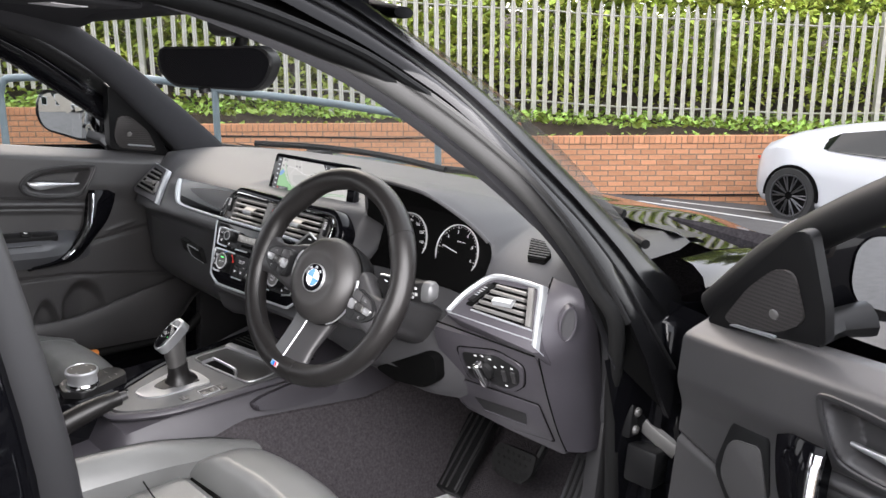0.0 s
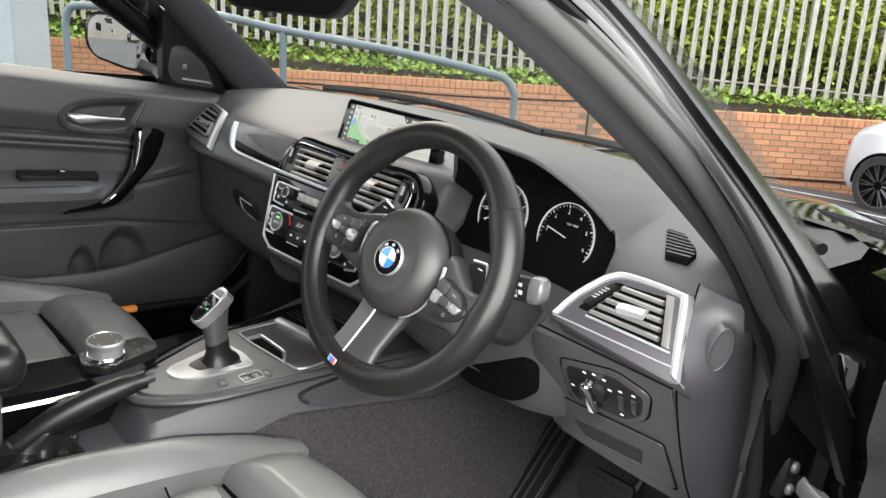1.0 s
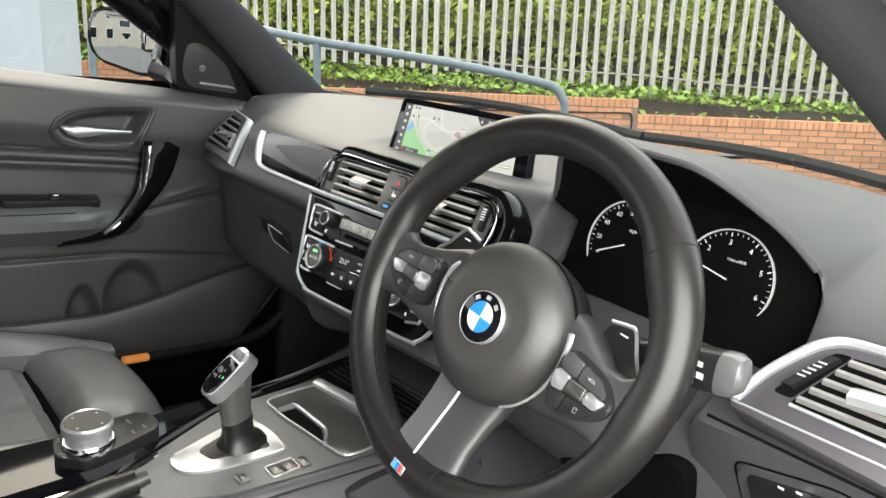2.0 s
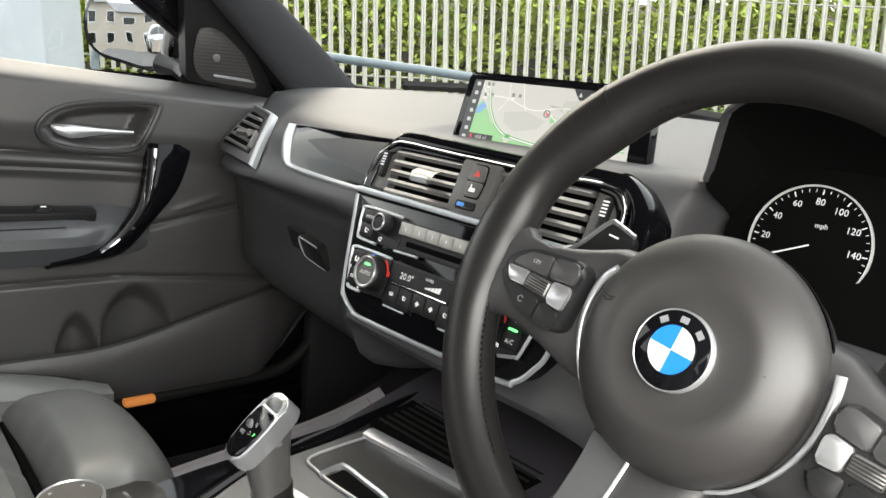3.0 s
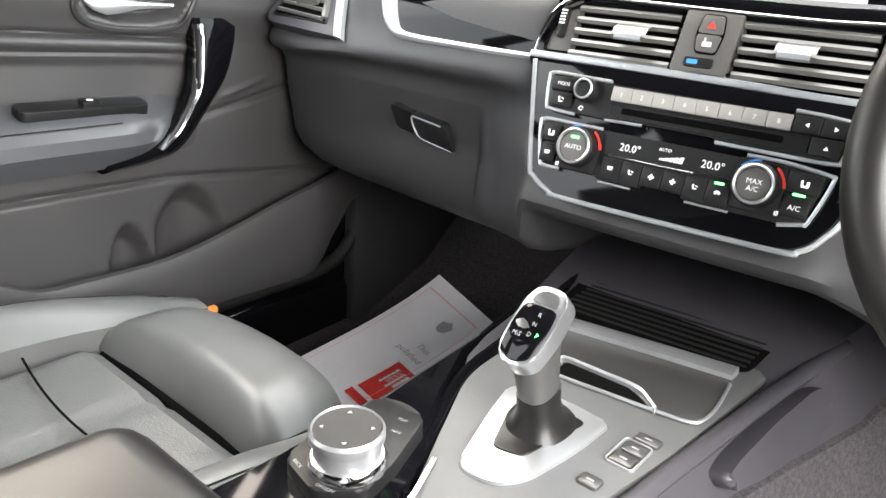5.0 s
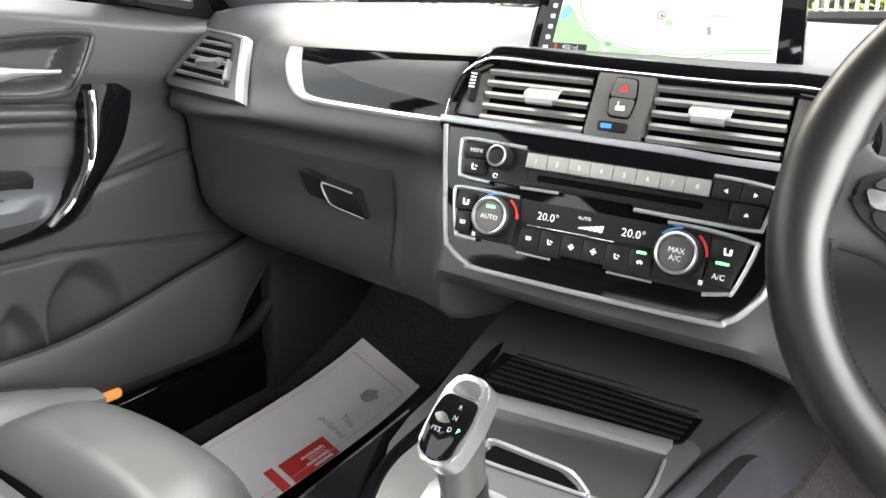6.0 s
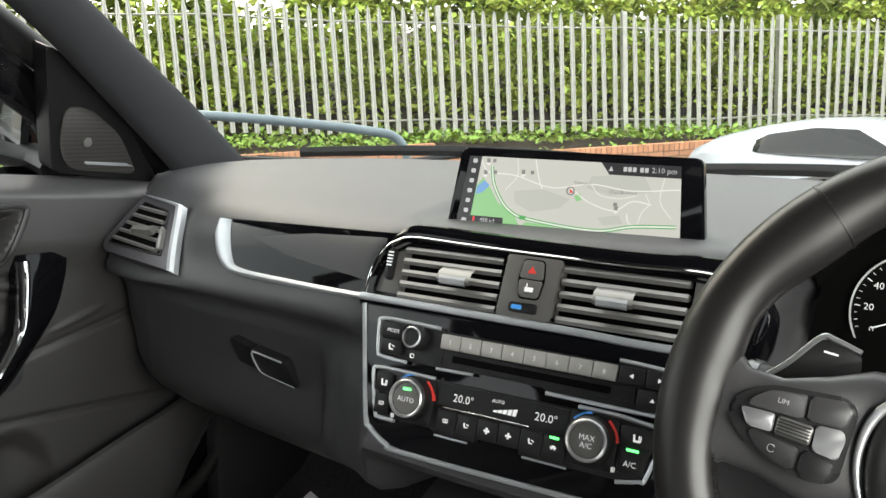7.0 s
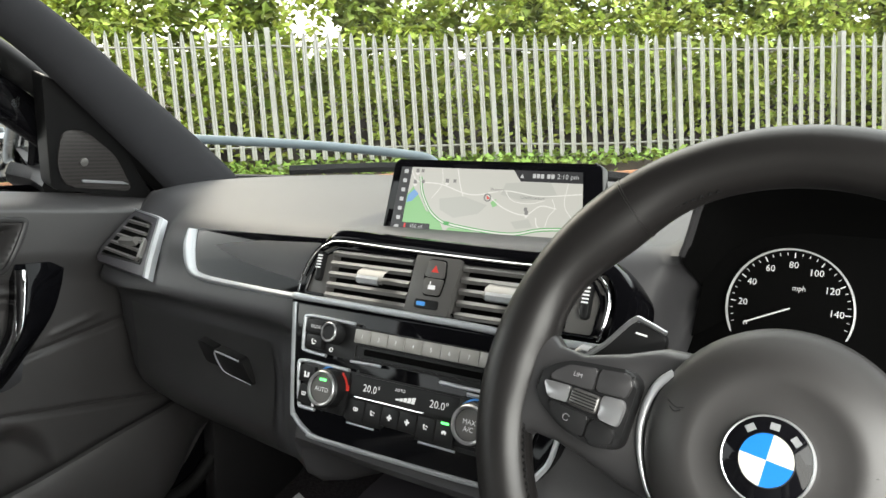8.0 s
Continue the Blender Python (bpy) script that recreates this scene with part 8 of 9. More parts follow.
seat(0.372, "black leather driver's sports seat with perforated cushion", 0.05)
seat(-0.348, "black leather passenger sports seat with perforated cushion")
bench = thing("rear_bench", (0, -1.4, 0.45), "black leather rear bench seat", "seat")
part("cushion", box((-0.62, -1.62, 0.40), (0.62, -1.12, 0.56), 0.05, 4), SEATL, bench)
part("backrest", box((-0.62, -0.06, 0), (0.62, 0.08, 0.62), 0.05, 4, m=Matrix.Translation((0, -1.66, 0.5)) @ Matrix.Rotation(radians(18), 4, "X")), SEATL, bench)

# paper mat in the passenger footwell
pw = thing("paper_mat", (-0.5, 0.3, 0.34), "white printed paper floor mat curled up towards the bulkhead", "paper mat")
def paper_pt(s, t):
    """s across 0..1 (towards the car's middle), t from the seat 0..1 to the bulkhead."""
    y = lerp(0.03, 0.47, t) - 0.03 * s
    z = 0.318 + 0.06 * t + 0.045 * t ** 3 - 0.03 * s * t + 0.012 * math.sin(3.0 * t + 1)
    return Vector((lerp(-0.570 + 0.022 * t, -0.395, s), y, z))


bm = loft([[paper_pt(s / 8, t / 16) for s in range(9)] for t in range(17)], False, False)
loft([[paper_pt(s / 8, t / 16) - Vector((0, 0, 0.0006)) for s in range(9)] for t in range(17)], False, False, bm)
pp_ = part("sheet", bm, PAPER, pw, "white paper")


def on_paper(s0, t0, s1, t1, mt, name):
    n = 10
    bm = loft([[paper_pt(lerp(s0, s1, s / 4), lerp(t0, t1, t / n)) + Vector((0, 0, 0.0008)) for s in range(5)] for t in range(n + 1)], False, False)
    part(name, bm, mt, pp_, smooth=False)


for a in (0.08, 0.92):
    on_paper(a - 0.004, 0.04, a + 0.004, 0.93, FILLTXT, "printed_border")
on_paper(0.08, 0.926, 0.92, 0.932, FILLTXT, "printed_border")


def paper_plane(s, t):
    p = paper_pt(s, t)
    return Plane(p, paper_pt(s + 0.02, t) - p, paper_pt(s, t + 0.02) - p)


part("printed_crest", paper_plane(0.66, 0.835).slab(softpoly([(-0.014, 0.006), (-0.006, 0.010), (0.0, 0.018), (0.006, 0.010), (0.014, 0.006), (0.010, -0.012), (0.0, -0.017), (-0.010, -0.012)], 0.003), 0.0005, 0.001), GREY_INK, pp_)
part("printed_word", paper_plane(0.75, 0.69).text("This", 0.0, 0.0, 0.018, 0.0012), GREY_INK, pp_, smooth=False)
part("printed_word", paper_plane(0.70, 0.63).text("polished", 0.0, 0.0, 0.018, 0.0012), GREY_INK, pp_, smooth=False)
on_paper(0.72, 0.375, 0.998, 0.575, RED_INK, "printed_panel")
for k in range(4):
    on_paper(0.79 + k * 0.05, 0.45 + 0.02 * (k % 2), 0.825 + k * 0.05, 0.55, PAPER, "printed_mark")
on_paper(0.70, 0.32, 0.998, 0.355, RED_INK, "printed_panel")
dp = thing("paper_mat", (0.5, 0.15, 0.29), "white paper floor mat in the driver's footwell", "paper mat")
part("sheet", loft([[Vector((0.292 + 0.30 * a_ + 0.03 * b_, 0.46 - 0.40 * b_ - 0.02 * a_, 0.302 + 0.004 * math.sin(5 * a_ + 3 * b_))) for a_ in (0, 0.25, 0.5, 0.75, 1)] for b_ in [k / 8 for k in range(9)]], False, False), PAPER, dp)

# pedals, foot rest
pe = thing("brake_pedal", (0.50, 0.45, 0.42), "black rubber brake pedal", "pedal")
PB = Plane((0.50, 0.435, 0.44), (1, 0.05, 0), (0, 0.35, 0.9))
pad = part("pad", PB.slab(softpoly([(-0.072, 0.040), (-0.055, 0.047), (0.0285, 0.049), (0.0300, 0.008), (0.011, -0.0165), (-0.0514, -0.0170), (-0.070, 0.005)], 0.007), -0.012, 0.006, 0.003), RUBBER, pe, "worn ribbed rubber pad")
for k in range(24):
    part("stud", PB.disc(-0.058 + 0.0135 * (k % 6) + 0.006 * (k // 6 % 2), -0.008 + 0.0145 * (k // 6), 0.0040, 0.0, 0.0078, 8, 0.001), RUBBER, pad)
part("arm", tube(spline([(0.52, 0.445, 0.45), (0.53, 0.5, 0.55), (0.54, 0.52, 0.7)], 5), 0.009, 8), DARK, pe)
ac = thing("accelerator_pedal", (0.64, 0.40, 0.36), "black ribbed accelerator pedal", "pedal")
PA = Plane((0.636, 0.43, 0.445), (1, 0.1, 0), (0, 0.55, 0.8))
part("plate", PA.slab(rounded(-0.028, -0.10, 0.028, 0.09, 0.008), -0.012, 0.004, 0.003), PLASTIC, ac)
for i in range(4):
    part("rib", PA.slab([(-0.02 + i * 0.012, -0.09), (-0.016 + i * 0.012, -0.09), (-0.016 + i * 0.012, 0.08), (-0.02 + i * 0.012, 0.08)], 0, 0.007), RUBBER, ac)
fr = thing("foot_rest", (0.30, 0.45, 0.33), "black ribbed foot rest", "foot rest")
FR = Plane((0.300, 0.492, 0.388), (1, 0.12, 0.02), (-0.06, 0.12, 0.115))
part("plate", FR.slab(rounded(-0.036, -0.092, 0.036, 0.10, 0.008), -0.02, 0.004, 0.003), DARK, fr)
for x in (-0.026, -0.010, 0.006, 0.028):
    part("rib", FR.slab(rounded(x - 0.0022, -0.085, x + 0.0022, 0.095, 0.001), 0, 0.0085, 0.001), PLASTIC, fr)
# ---- doors ----
def bump(d, w):
    return math.exp(-(d / w) ** 2)


def smoothstep(a, b, x):
    t = max(0, min(1, (x - a) / (b - a)))
    return t * t * (3 - 2 * t)


def belt(y):
    return 0.954 - 0.066 * y


def rim_z(y):
    """Upper edge of the map pocket."""
    return 0.530 + 0.060 * smoothstep(-0.17, -0.31, y) + 0.075 * smoothstep(-0.05, 0.34, y)


BOWL = [Vector(p) for p in ((-0.089, 0.879), (-0.074, 0.897), (-0.045, 0.911), (-0.003, 0.918), (0.041, 0.921), (0.079, 0.919), (0.081, 0.907), (0.062, 0.870), (0.050, 0.851), (0.018, 0.845), (-0.033, 0.847), (-0.072, 0.857))]


def bowl_depth(y, z):
    """Distance inside the release lever's bowl, 0 outside."""
    p, best, odd = Vector((y, z)), 9.0, False
    if not (-0.1 < y < 0.1 and 0.83 < z < 0.93):
        return 0.0
    for a, b in zip(BOWL, BOWL[1:] + BOWL[:1]):
        ab = b - a
        t = max(0, min(1, (p - a).dot(ab) / ab.length_squared))
        best = min(best, (p - a - ab * t).length)
        if (a.y > z) != (b.y > z) and y < a.x + (z - a.y) / (b.y - a.y) * (b.x - a.x):
            odd = not odd
    return best if odd else 0.0


def inward(y, z):
    """How far the trim stands towards the cabin from the door's inner plane."""
    b = belt(y)
    d = -0.06 * smoothstep(b - 0.016, b + 0.024, z)
    # soft upper roll that swells above the crease and leans in to the sill
    c1 = 0.843 - 0.065 * (y + 0.15)
    d += 0.018 * smoothstep(c1 - 0.006, c1 + 0.05, z)
    rear = smoothstep(0.11, 0.05, y)
    d -= 0.009 * bump(z - c1, 0.004) * rear
    c2 = 0.820 - 0.055 * (y + 0.15)
    d += (0.007 * bump(z - (c1 + c2) / 2, 0.010) - 0.006 * bump(z - c2, 0.004)) * rear
    # hollow between the crease and the arm rest
    d -= 0.012 * smoothstep(c2, c2 - 0.02, z) * smoothstep(0.70, 0.75, z) * smoothstep(0.12, 0.0, y)
    # creases beside the grab handle
    c3 = 0.716 + 0.21 * (y - 0.075)
    d -= 0.007 * bump(z - c3, 0.005) * smoothstep(0.05, 0.08, y)
    d += 0.004 * bump(z - (0.747 + 0.29 * (y - 0.131)), 0.005) * smoothstep(0.11, 0.14, y) * smoothstep(0.21, 0.18, y)
    # line over the map pocket
    d -= 0.007 * bump(z - (0.634 - 0.10 * max(0, y - 0.03)), 0.0048)
    # handle bowl
    d -= 0.034 * smoothstep(0.001, 0.020, bowl_depth(y, z))
    # two scooped holders over the map pocket
    for yc, hw, zt in ((0.058, 0.058, 0.625), (-0.037, 0.032, 0.585)):
        u = (y - yc) / hw
        if abs(u) < 1:
            d -= 0.034 * (1 - u * u) ** 0.75 * smoothstep(zt - 0.05 * u * u, zt - 0.045 - 0.05 * u * u, z)
    return d


def door(side, m, label):
    """A front door built shut on side (+1 right, -1 left) and then posed by m."""
    t = thing("front_door", (side * 0.78, -0.1, 0.65), label, "car door", "front doors", m=m)
    xi = 0.70

    def at(y, z, d=0.0):
        return Vector((side * (xi - inward(y, z) - d), y, z))
    yf = 0.44 if side < 0 else 0.313
    ys_ = [lerp(-0.60, yf, k / 220) for k in range(221)]

    def ztop(y):
        return belt(y) + 0.012
    rows = []
    for k in range(241):
        f = k / 240
        rows.append([at(y, lerp(0.43 + 0.12 * smoothstep(0.24, 0.42, y) ** 2, ztop(y), f)) for y in ys_])
    rows.append([Vector((side * (xi + 0.07), y, ztop(y) - 0.004)) for y in ys_])
    rows = [[r[0] + Vector((side * 0.05, 0, 0))] + r + [r[-1] + Vector((side * 0.06, 0.004, 0))] for r in rows]
    part("trim_panel", loft(rows, False, False), DOORTRIM, t, "black moulded door trim with armrest and map pocket")
    part("outer_skin", loft([[Vector((side * x, y, z)) for y in (0.41, 0.2, -0.1, -0.4, -0.62)] for x, z in ((0.80, 0.965), (0.855, 0.90), (0.875, 0.75), (0.87, 0.5), (0.845, 0.28))], False, False), PAINT, t, "glossy black outer panel")
    part("front_edge", loft([[Vector((side * x, 0.41, z)) for x in (0.745, 0.80, 0.86)] for z in (0.40, 0.65, 0.93)], False, False), PAINT, t)
    part("door_end", loft([[Vector((side * x, y, z)) for x, y in ((0.735, yf - 0.01), (0.742, 0.34), (0.745, 0.41))] for z in (0.40, 0.65, 0.94)], False, False), PAINT, t)
    # window surround and pane
    fr_ = spline([(side * x, y, z) for x, y, z in [(0.745, 0.36 if side < 0 else 0.325, 0.955), (0.728, 0.2, 1.075), (0.70, 0.02, 1.185), (0.665, -0.18, 1.27), (0.645, -0.4, 1.315), (0.645, -0.58, 1.31)]], 6)
    part("window_frame", loft(strip([tuple(p) for p in fr_], (0, 0.5, 0.85), 0.022 if side < 0 else 0.026, 0.017)), DARK, t, "black window frame")
    pane = part("window_pane", loft([[Vector((side * lerp(0.755, 0.69, f), y, lerp(belt(y), min(1.27, 1.19 - 0.55 * y + 0.0), f))) for f in (0, 0.5, 1)] for y in [lerp(0.10, -0.56, k / 8) for k in range(9)]], False, False), GLASS, t) if side < 0 else None
    if pane:
        pane.visible_shadow = False
    # arm rest: a padded shelf that tapers out towards the grab handle
    rings = []
    for k in range(25):
        y = lerp(-0.60, 0.075, k / 24)
        f = 1 - smoothstep(-0.06, 0.08, y)
        zt = 0.757 - 0.012 * smoothstep(-0.2, -0.4, y)
        dd = 0.012 + 0.066 * f
        rings.append([Vector((side * (xi + 0.02 - q), y, z)) for q, z in ((0, zt), (dd * 0.6, zt - 0.008), (dd + 0.006, zt - 0.022), (dd + 0.017, zt - 0.034), (dd + 0.018, zt - 0.05), (dd * 0.8 + 0.006, zt - 0.082), (0, zt - 0.095))])
    ap = part("arm_rest", loft(rings, True, True), ARMLEATHER, t, "padded black leather arm rest")
    part("stitch_line", tube([r[2] + Vector((0, 0, 0.001)) for r in rings[:20]], 0.0009, 5), DARK, ap)
    # map pocket with a lip, and two moulded cups behind it
    rings = []
    for k in range(41):
        y = lerp(-0.60, yf - 0.01, k / 40)
        rz, f = rim_z(y), 1 - smoothstep(0.24, 0.43, y)
        dd = 0.012 + 0.05 * f
        zb = 0.432 + 0.10 * smoothstep(0.26, 0.40, y)
        rings.append([Vector((side * (xi + 0.012 - q), y, z)) for q, z in ((dd - 0.012, rz - 0.006), (dd - 0.004, rz), (dd + 0.004, rz - 0.002), (dd + 0.009, rz - 0.012), (dd + 0.012, lerp(rz, zb, 0.35)), (dd + 0.006, lerp(rz, zb, 0.75)), (dd - 0.012, zb))])
    part("map_pocket", loft(rings, False, False), DOORTRIM, t, "moulded map pocket")
    # sail with tweeter
    SPl = Plane((side * 0.712, 0.2, 0.97), (0, -side * 1.0, 0), (-side * -0.25 * 0 + (-0.28 * side), 0, 1))
    sg = 1 if side < 0 else -1
    sail = [( (y - 0.2) * (1 if side < 0 else -1), z) for y, z in (((0.315, -0.033), (0.140, -0.008), (0.115, 0.165), (0.15, 0.150), (0.235, 0.075)) if side < 0 else ((0.308, -0.034), (0.112, 0.0), (0.112, 0.05), (0.130, 0.145), (0.152, 0.142), (0.222, 0.074), (0.282, 0.016)))]
    part("mirror_sail", SPl.slab(softpoly(sail, 0.01), -0.03 if side < 0 else -0.014, 0.002, 0.003), DARK, t, "black mirror corner panel with a tweeter")
    tw = [((y - 0.2) * (1 if side < 0 else -1), z) for y, z in (((0.272, -0.016), (0.160, -0.004), (0.145, 0.03), (0.148, 0.084), (0.182, 0.085), (0.235, 0.045)) if side < 0 else ((0.275, -0.014), (0.25, -0.018), (0.178, -0.002), (0.138, 0.025), (0.153, 0.090), (0.183, 0.086), (0.226, 0.048)))]
    grl = part("tweeter_grille", SPl.slab(softpoly(tw, 0.016), -0.01, 0.0045, 0.002), MESHG, t, "dotted tweeter grille")
    part("tweeter_emblem", SPl.disc((0.185 - 0.2) * sg, 0.035 if side < 0 else 0.022, 0.007, 0.0, 0.0075, 16, 0.002), GUN, grl)
    tz = 0 if side < 0 else -0.016
    part("tweeter_plate", SPl.slab(softpoly([((0.262 - 0.2) * sg, -0.003 + tz), ((0.185 - 0.2) * sg, 0.003 + tz), ((0.184 - 0.2) * sg, 0.007 + tz), ((0.25 - 0.2) * sg, 0.002 + tz)], 0.002), 0.0, 0.0065, 0.001), PEARL, grl)
    # release lever in its bowl
    hr = [at(p.x + 0.004 * (p.x > 0) - 0.004 * (p.x <= 0), p.y + (0.003 if p.y > 0.88 else -0.003), 0.0015) for p in BOWL]
    part("bowl_rim", tube(spline(hr, 5, True), 0.0042, 8, closed=True, flat=0.7), PLASTIC, t, "dark rim round the lever bowl")
    lr = []
    for y, zc, hz, o in ((-0.071, 0.880, 0.003, 0.010), (-0.062, 0.876, 0.008, 0.014), (-0.045, 0.873, 0.011, 0.016), (-0.025, 0.873, 0.009, 0.015), (0.0, 0.874, 0.0055, 0.012), (0.03, 0.8735, 0.004, 0.010), (0.062, 0.873, 0.003, 0.008)):
        lr.append([Vector((side * (xi + 0.012 - o - 0.004 * math.sin(a)), y, zc + hz * math.cos(a))) for a in [2 * math.pi * k / 12 for k in range(12)]])
    part("release_lever", loft(lr, True, True), ALU, t, "satin silver release lever")
    # grab handle
    # a broad blade at the top that narrows to a tail under the arm rest
    HL = [(0.071, 0.859), (0.0665, 0.835), (0.061, 0.805), (0.050, 0.764), (0.020, 0.726), (-0.004, 0.707), (-0.030, 0.693), (-0.085, 0.680)]
    HR = [(0.147, 0.857), (0.140, 0.838), (0.131, 0.815), (0.111, 0.778), (0.070, 0.733), (0.024, 0.688), (-0.024, 0.675), (-0.090, 0.668)]
    HD = [0.012, 0.022, 0.030, 0.040, 0.052, 0.060, 0.064, 0.060]
    hl_ = spline([(side * (xi - d), y, z) for (y, z), d in zip(HL, HD)], 6)
    hr_ = spline([(side * (xi - d * 0.9), y, z) for (y, z), d in zip(HR, HD)], 6)
    inn_ = Vector((-side, 0, 0))
    part("grab_handle", loft([[p - inn_ * 0.020, p, p.lerp(q, 0.10) + inn_ * 0.006, p.lerp(q, 0.35) + inn_ * 0.007, p.lerp(q, 0.7) + inn_ * 0.001, q - inn_ * 0.008, q - inn_ * 0.022] for p, q in zip(hl_, hr_)], True, True), PIANO, t, "piano black grab handle")
    part("handle_edge", loft([[p - inn_ * 0.004, p + inn_ * 0.004, p.lerp(q, 0.06) + inn_ * 0.0085, p.lerp(q, 0.14) + inn_ * 0.0095, p.lerp(q, 0.20) + inn_ * 0.007] for p, q in zip(hl_[2:-8], hr_[2:-8])], False, False), CHROME, t, "chrome edge of the grab handle")
    # window switch
    wsP = Plane((side * (xi - 0.028), -0.090, 0.7520), (0, -side * 1.0, 0.03 * side), (side * 1.0, 0, 0.22))
    part("switch_plate", wsP.slab(rounded(-0.09, -0.016, 0.075, 0.016, 0.01), -0.012, 0.005, 0.002), DARK, t)
    part("window_switch", wsP.slab(rounded(-0.012, -0.009, 0.012, 0.009, 0.003), 0, 0.010, 0.002), DARK, t)
    part("switch_mark", wsP.slab(rounded(-0.004, -0.002, 0.004, 0.002, 0.001), 0.009, 0.0105), WHITE_INK, t, smooth=False)
    if side > 0:
        GQ = Plane(at(0.19, 0.77, 0.0), (0, -1, 0), (0, 0, 1))
        part("grille_recess", GQ.slab(softpoly([(-0.026, 0.062), (0.030, 0.074), (0.050, -0.03), (0.010, -0.075), (-0.020, -0.052), (-0.047, -0.018), (-0.040, 0.012)], 0.012), -0.02, 0.0020, 0.001), DARK, t)
        part("speaker_grille", GQ.slab(softpoly([(-0.021, 0.036), (0.022, 0.044), (0.046, -0.02), (0.008, -0.062), (-0.018, -0.040), (-0.034, -0.020), (-0.030, 0.020)], 0.010), -0.02, 0.0042, 0.0012), SPEAKG, t, "dotted grey speaker grille")
    part("lower_lamp", box((side * 0.678 - 0.010, 0.03, 0.408), (side * 0.678 + 0.010, 0.085, 0.424), 0.007, 3), AMBER, t, "amber door courtesy lamp")
    # outer mirror
    MP = Plane((side * 0.885, 0.118, 1.032), (0.85, 0.53, 0), (0, 0, 1))
    if side > 0:
        MP = Plane((0.885, 0.18, 1.035), (0.97, -0.24, 0), (0, 0.03, 1))
    mo = softpoly([(-0.112, 0.045), (-0.085, 0.066), (0.09, 0.070), (0.102, 0.05), (0.09, -0.055), (0.03, -0.066), (-0.09, -0.045), (-0.114, -0.01)], 0.02, 4)
    mi = part("mirror_housing", MP.slab(mo, -0.07, 0.012, 0.004), PAINT, t, "black door mirror housing")
    gl = [(x * 0.90, y * 0.88) if side < 0 else (x * 0.72 + 0.030, y * 0.84) for x, y in mo]
    cx, cy = sum(p[0] for p in gl) / len(gl), sum(p[1] for p in gl) / len(gl)
    dome = [[(lerp(cx, x, f), lerp(cy, y, f)) for x, y in gl] for f in (0.02, 0.2, 0.4, 0.6, 0.8, 0.92, 1.0)]
    bm = loft([[MP.at(x, y, 0.0185 - ((x - cx) ** 2 + (y - cy) ** 2) / 2.4) for x, y in r] for r in dome], True, False)
    bmesh.ops.contextual_create(bm, geom=[e for e in bm.edges if e.is_boundary and all((v.co - MP.at(cx, cy, 0.0185)).length < 0.02 for v in e.verts)])
    part("mirror_glass", bm, MIRROR, mi, "convex mirror glass")
    part("mirror_arm", tube([(side * 0.745, 0.17, 0.965), (side * 0.80, 0.17, 0.975), (side * 0.84, 0.15, 0.985)], [0.028, 0.024, 0.03], 10, flat=0.8), DARK, mi)
    return t


door(-1, CAR, "closed passenger door with black trim and gloss grab handle")
HINGE = Vector((0.807, 0.429, 0))
OPEN = 71
door(1, CAR @ Matrix.Translation((0, 0, -0.045)) @ Matrix.Translation(HINGE) @ Matrix.Rotation(radians(OPEN), 4, "Z") @ Matrix.Translation(-HINGE), "wide open driver's door with grey trim and speaker grilles")

# interior mirror
im = thing("interior_mirror", (0.005, 0.03, 1.2), "frameless black interior mirror under the windscreen header", "mirror")
IM = Plane((0.005, 0.028, 1.195), (0.23, 0.12, 0.01), (0.02, -0.06, 1))
io = softpoly([(-0.122, 0.036), (0.10, 0.043), (0.126, 0.02), (0.11, -0.02), (0.085, -0.04), (-0.09, -0.036), (-0.12, -0.008)], 0.018, 5)
part("housing", IM.slab(io, -0.03, 0.004, 0.006, 3), DARK, im, "black mirror housing")
part("glass", IM.slab([(x * 0.95, y * 0.9) for x, y in io], 0.0, 0.0048), DARKMIRROR, im, "mirror glass coloured dark for the dim cabin it reflects")
part("stem", tube(spline([(0.01, 0.05, 1.2), (0.01, 0.075, 1.23), (0.008, 0.09, 1.28)], 5), [0.012] * 11, 10), DARK, im)
part("camera_cover", box((-0.06, 0.04, 1.255), (0.075, 0.16, 1.31), 0.02, 3), DARK, im)
part("button", tube([(0.0, 0.01, 1.158), (0.0, 0.012, 1.15)], 0.011, 10), DARK, im)
for s in (-1, 1):
    sv = thing("sun_visor", (s * 0.33, -0.02, 1.28), "folded-up grey sun visor", "sun visor", "sun visors")
    part("panel", box((s * 0.33 - 0.19, -0.19, 1.294), (s * 0.33 + 0.19, -0.04, 1.306), 0.006, 2), HEADLINE, sv)
    part("label_sticker", box((s * 0.33 - 0.06, -0.16, 1.2925), (s * 0.33 + 0.06, -0.09, 1.2955)), PAPER, sv, smooth=False)
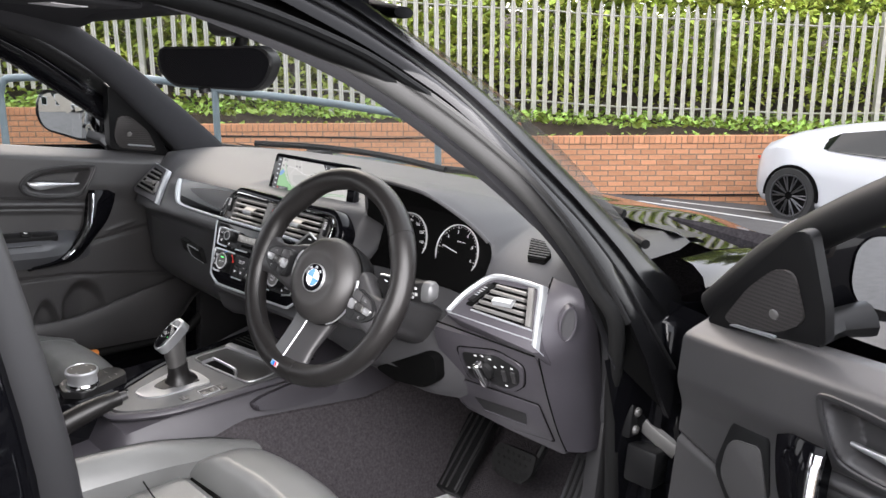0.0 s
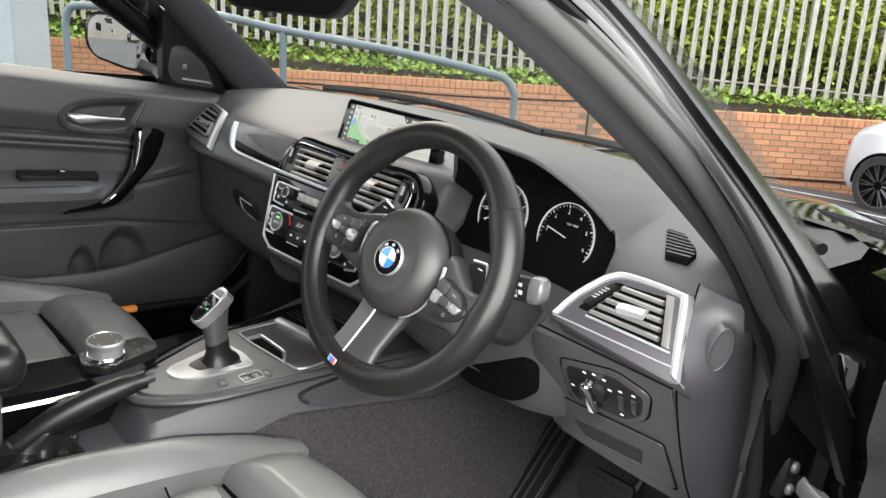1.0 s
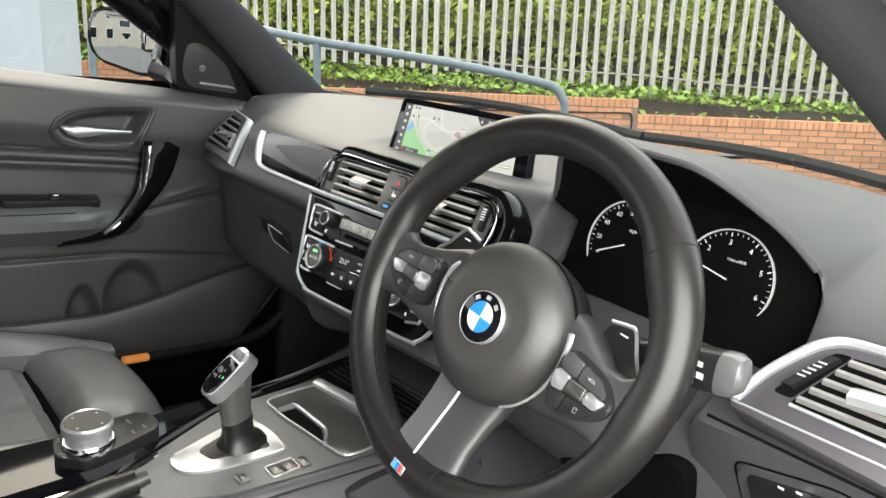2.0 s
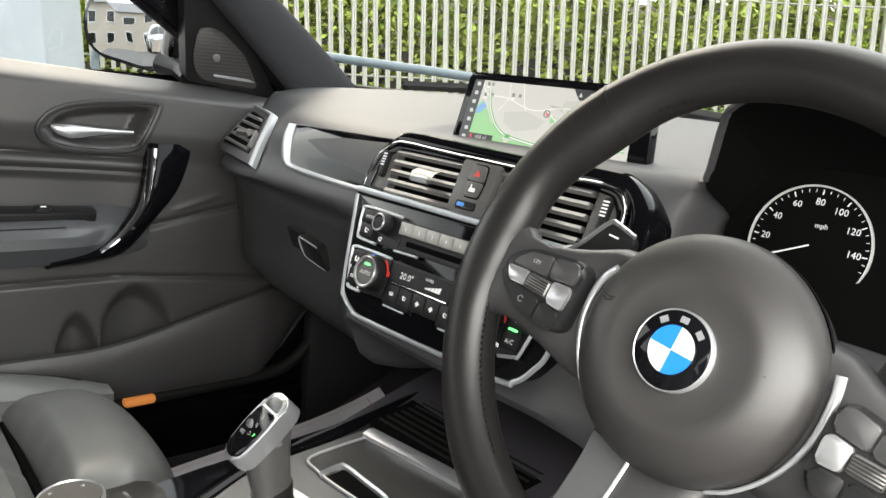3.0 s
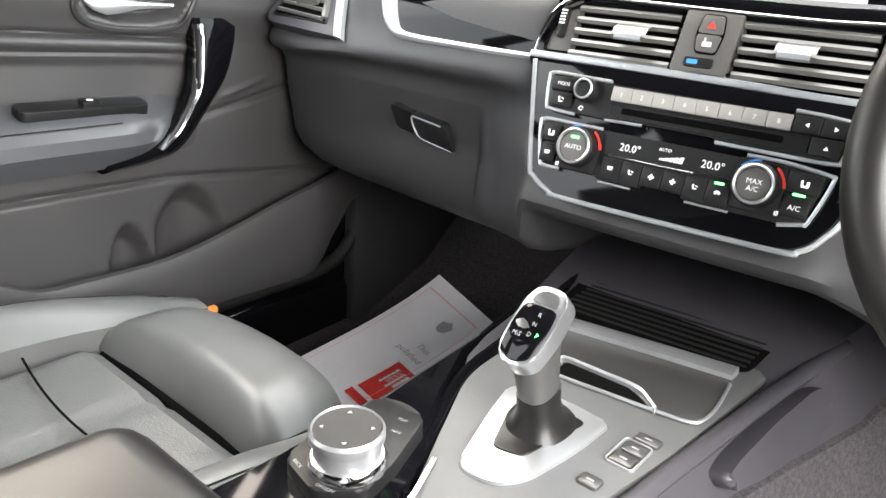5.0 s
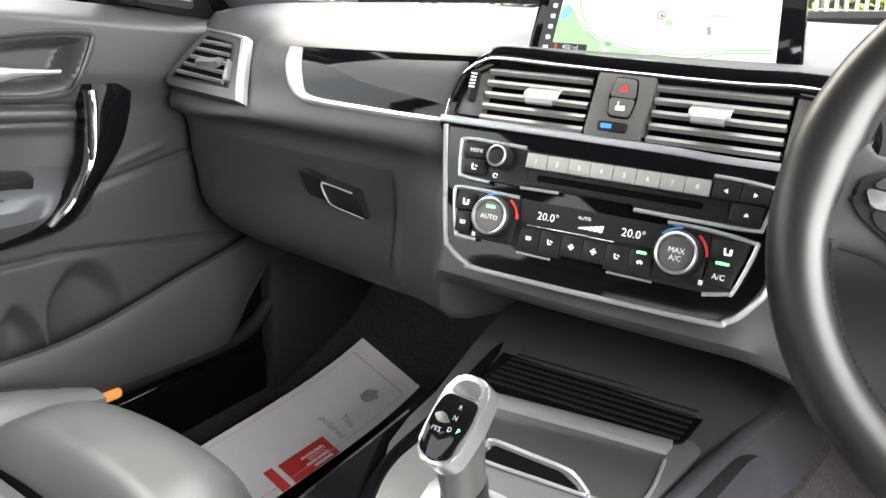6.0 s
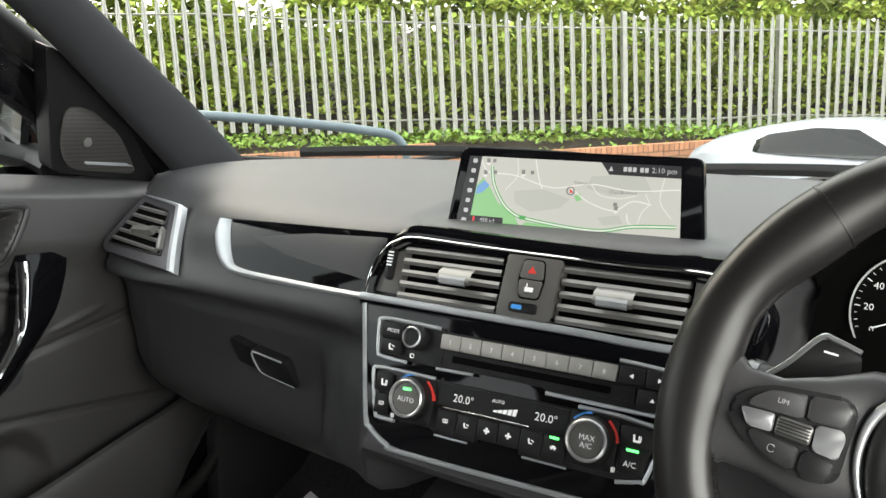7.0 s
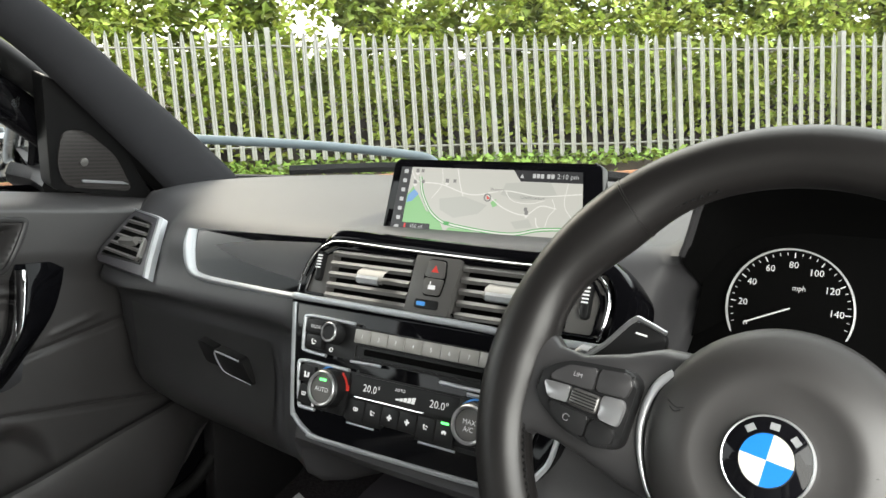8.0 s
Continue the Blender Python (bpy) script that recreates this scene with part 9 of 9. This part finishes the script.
# cable along the retaining wall
cb = thing("wall_cable", (1.0, WALL_Y, 0.3), "black cable clipped along the brick wall", "cable", m=YARD)
part("upper_run", tube(spline([(-3.2, WALL_Y - 0.012, 0.44), (-1.94, WALL_Y - 0.014, 0.423), (-0.87, WALL_Y - 0.014, 0.395), (0.32, WALL_Y - 0.014, 0.412), (0.93, WALL_Y - 0.014, 0.428), (1.0, WALL_Y - 0.02, 0.415), (1.03, WALL_Y - 0.014, 0.36), (1.03, WALL_Y - 0.014, 0.1), (1.02, WALL_Y - 0.014, -0.22)], 5), 0.011, 6), RUBBER, cb)
part("lower_run", tube(spline([(1.02, WALL_Y - 0.014, -0.22), (1.15, WALL_Y - 0.014, -0.36), (1.6, WALL_Y - 0.014, -0.40), (2.54, WALL_Y - 0.014, -0.413), (3.18, WALL_Y - 0.014, -0.416), (4.14, WALL_Y - 0.014, -0.42), (5.5, WALL_Y - 0.014, -0.41)], 5), 0.013, 6), RUBBER, cb)
# ---- bricks of the retaining wall ----
brick_wall = thing("brick_wall", (1.1, WALL_Y, -0.6), "low retaining wall of orange-red bricks with a brick-on-edge coping", "wall", kind="structure", m=YARD)
for x0, x1, top in STRETCHES:
    part("mortar_core", box((x0, WALL_Y + 0.003, -1.9), (x1, WALL_Y + 0.21, top - 0.004)), MORTAR, brick_wall, smooth=False)
bk = finish(box((-0.104, -0.0, -0.0305), (0.104, 0.1, 0.0305), 0.003, 1), "brick", BRICK, False)
ck = finish(box((-0.031, -0.01, -0.051), (0.0325, 0.2, 0.051), 0.003, 1), "brick", BRICK, False)
rest = bmesh.new()
rb = random.Random(9)


def lay(mesh, x, z, near):
    m = Matrix.Translation((x + rb.uniform(-0.002, 0.002), WALL_Y + rb.uniform(-0.003, 0.003), z)) @ Matrix.Rotation(rb.uniform(-0.008, 0.008), 4, "Y")
    if near:
        ob = new("brick", mesh)
        ob.parent = brick_wall
        ob.matrix_local = Matrix.Translation(-BASES[brick_wall.name]) @ m
    else:
        k = len(rest.verts)
        rest.from_mesh(mesh)
        rest.verts.ensure_lookup_table()
        for v in rest.verts[k:]:
            v.co = m @ v.co


for x0, x1, top in STRETCHES:
    x0, x1 = max(x0, -8.5), min(x1, 9.0)
    n = int((x1 - x0) / 0.075)
    for i in range(n):
        x = x0 + 0.0375 + i * 0.075
        lay(ck, x, top - 0.051, 1.1 < x < 5.2)
    for c in range(12 if top < 0.5 else 8):
        z = top - 0.102 - 0.01 - 0.0325 - c * 0.075
        for i in range(int((x1 - x0 - 0.11) / 0.225) + 1):
            x = x0 + 0.112 + i * 0.225 + (0.1125 if c % 2 else 0)
            if x < x1 - 0.1:
                lay(bk, x, z, 1.1 < x < 5.2)
part("far_bricks", rest, BRICK, brick_wall, smooth=False, kind="stuff")
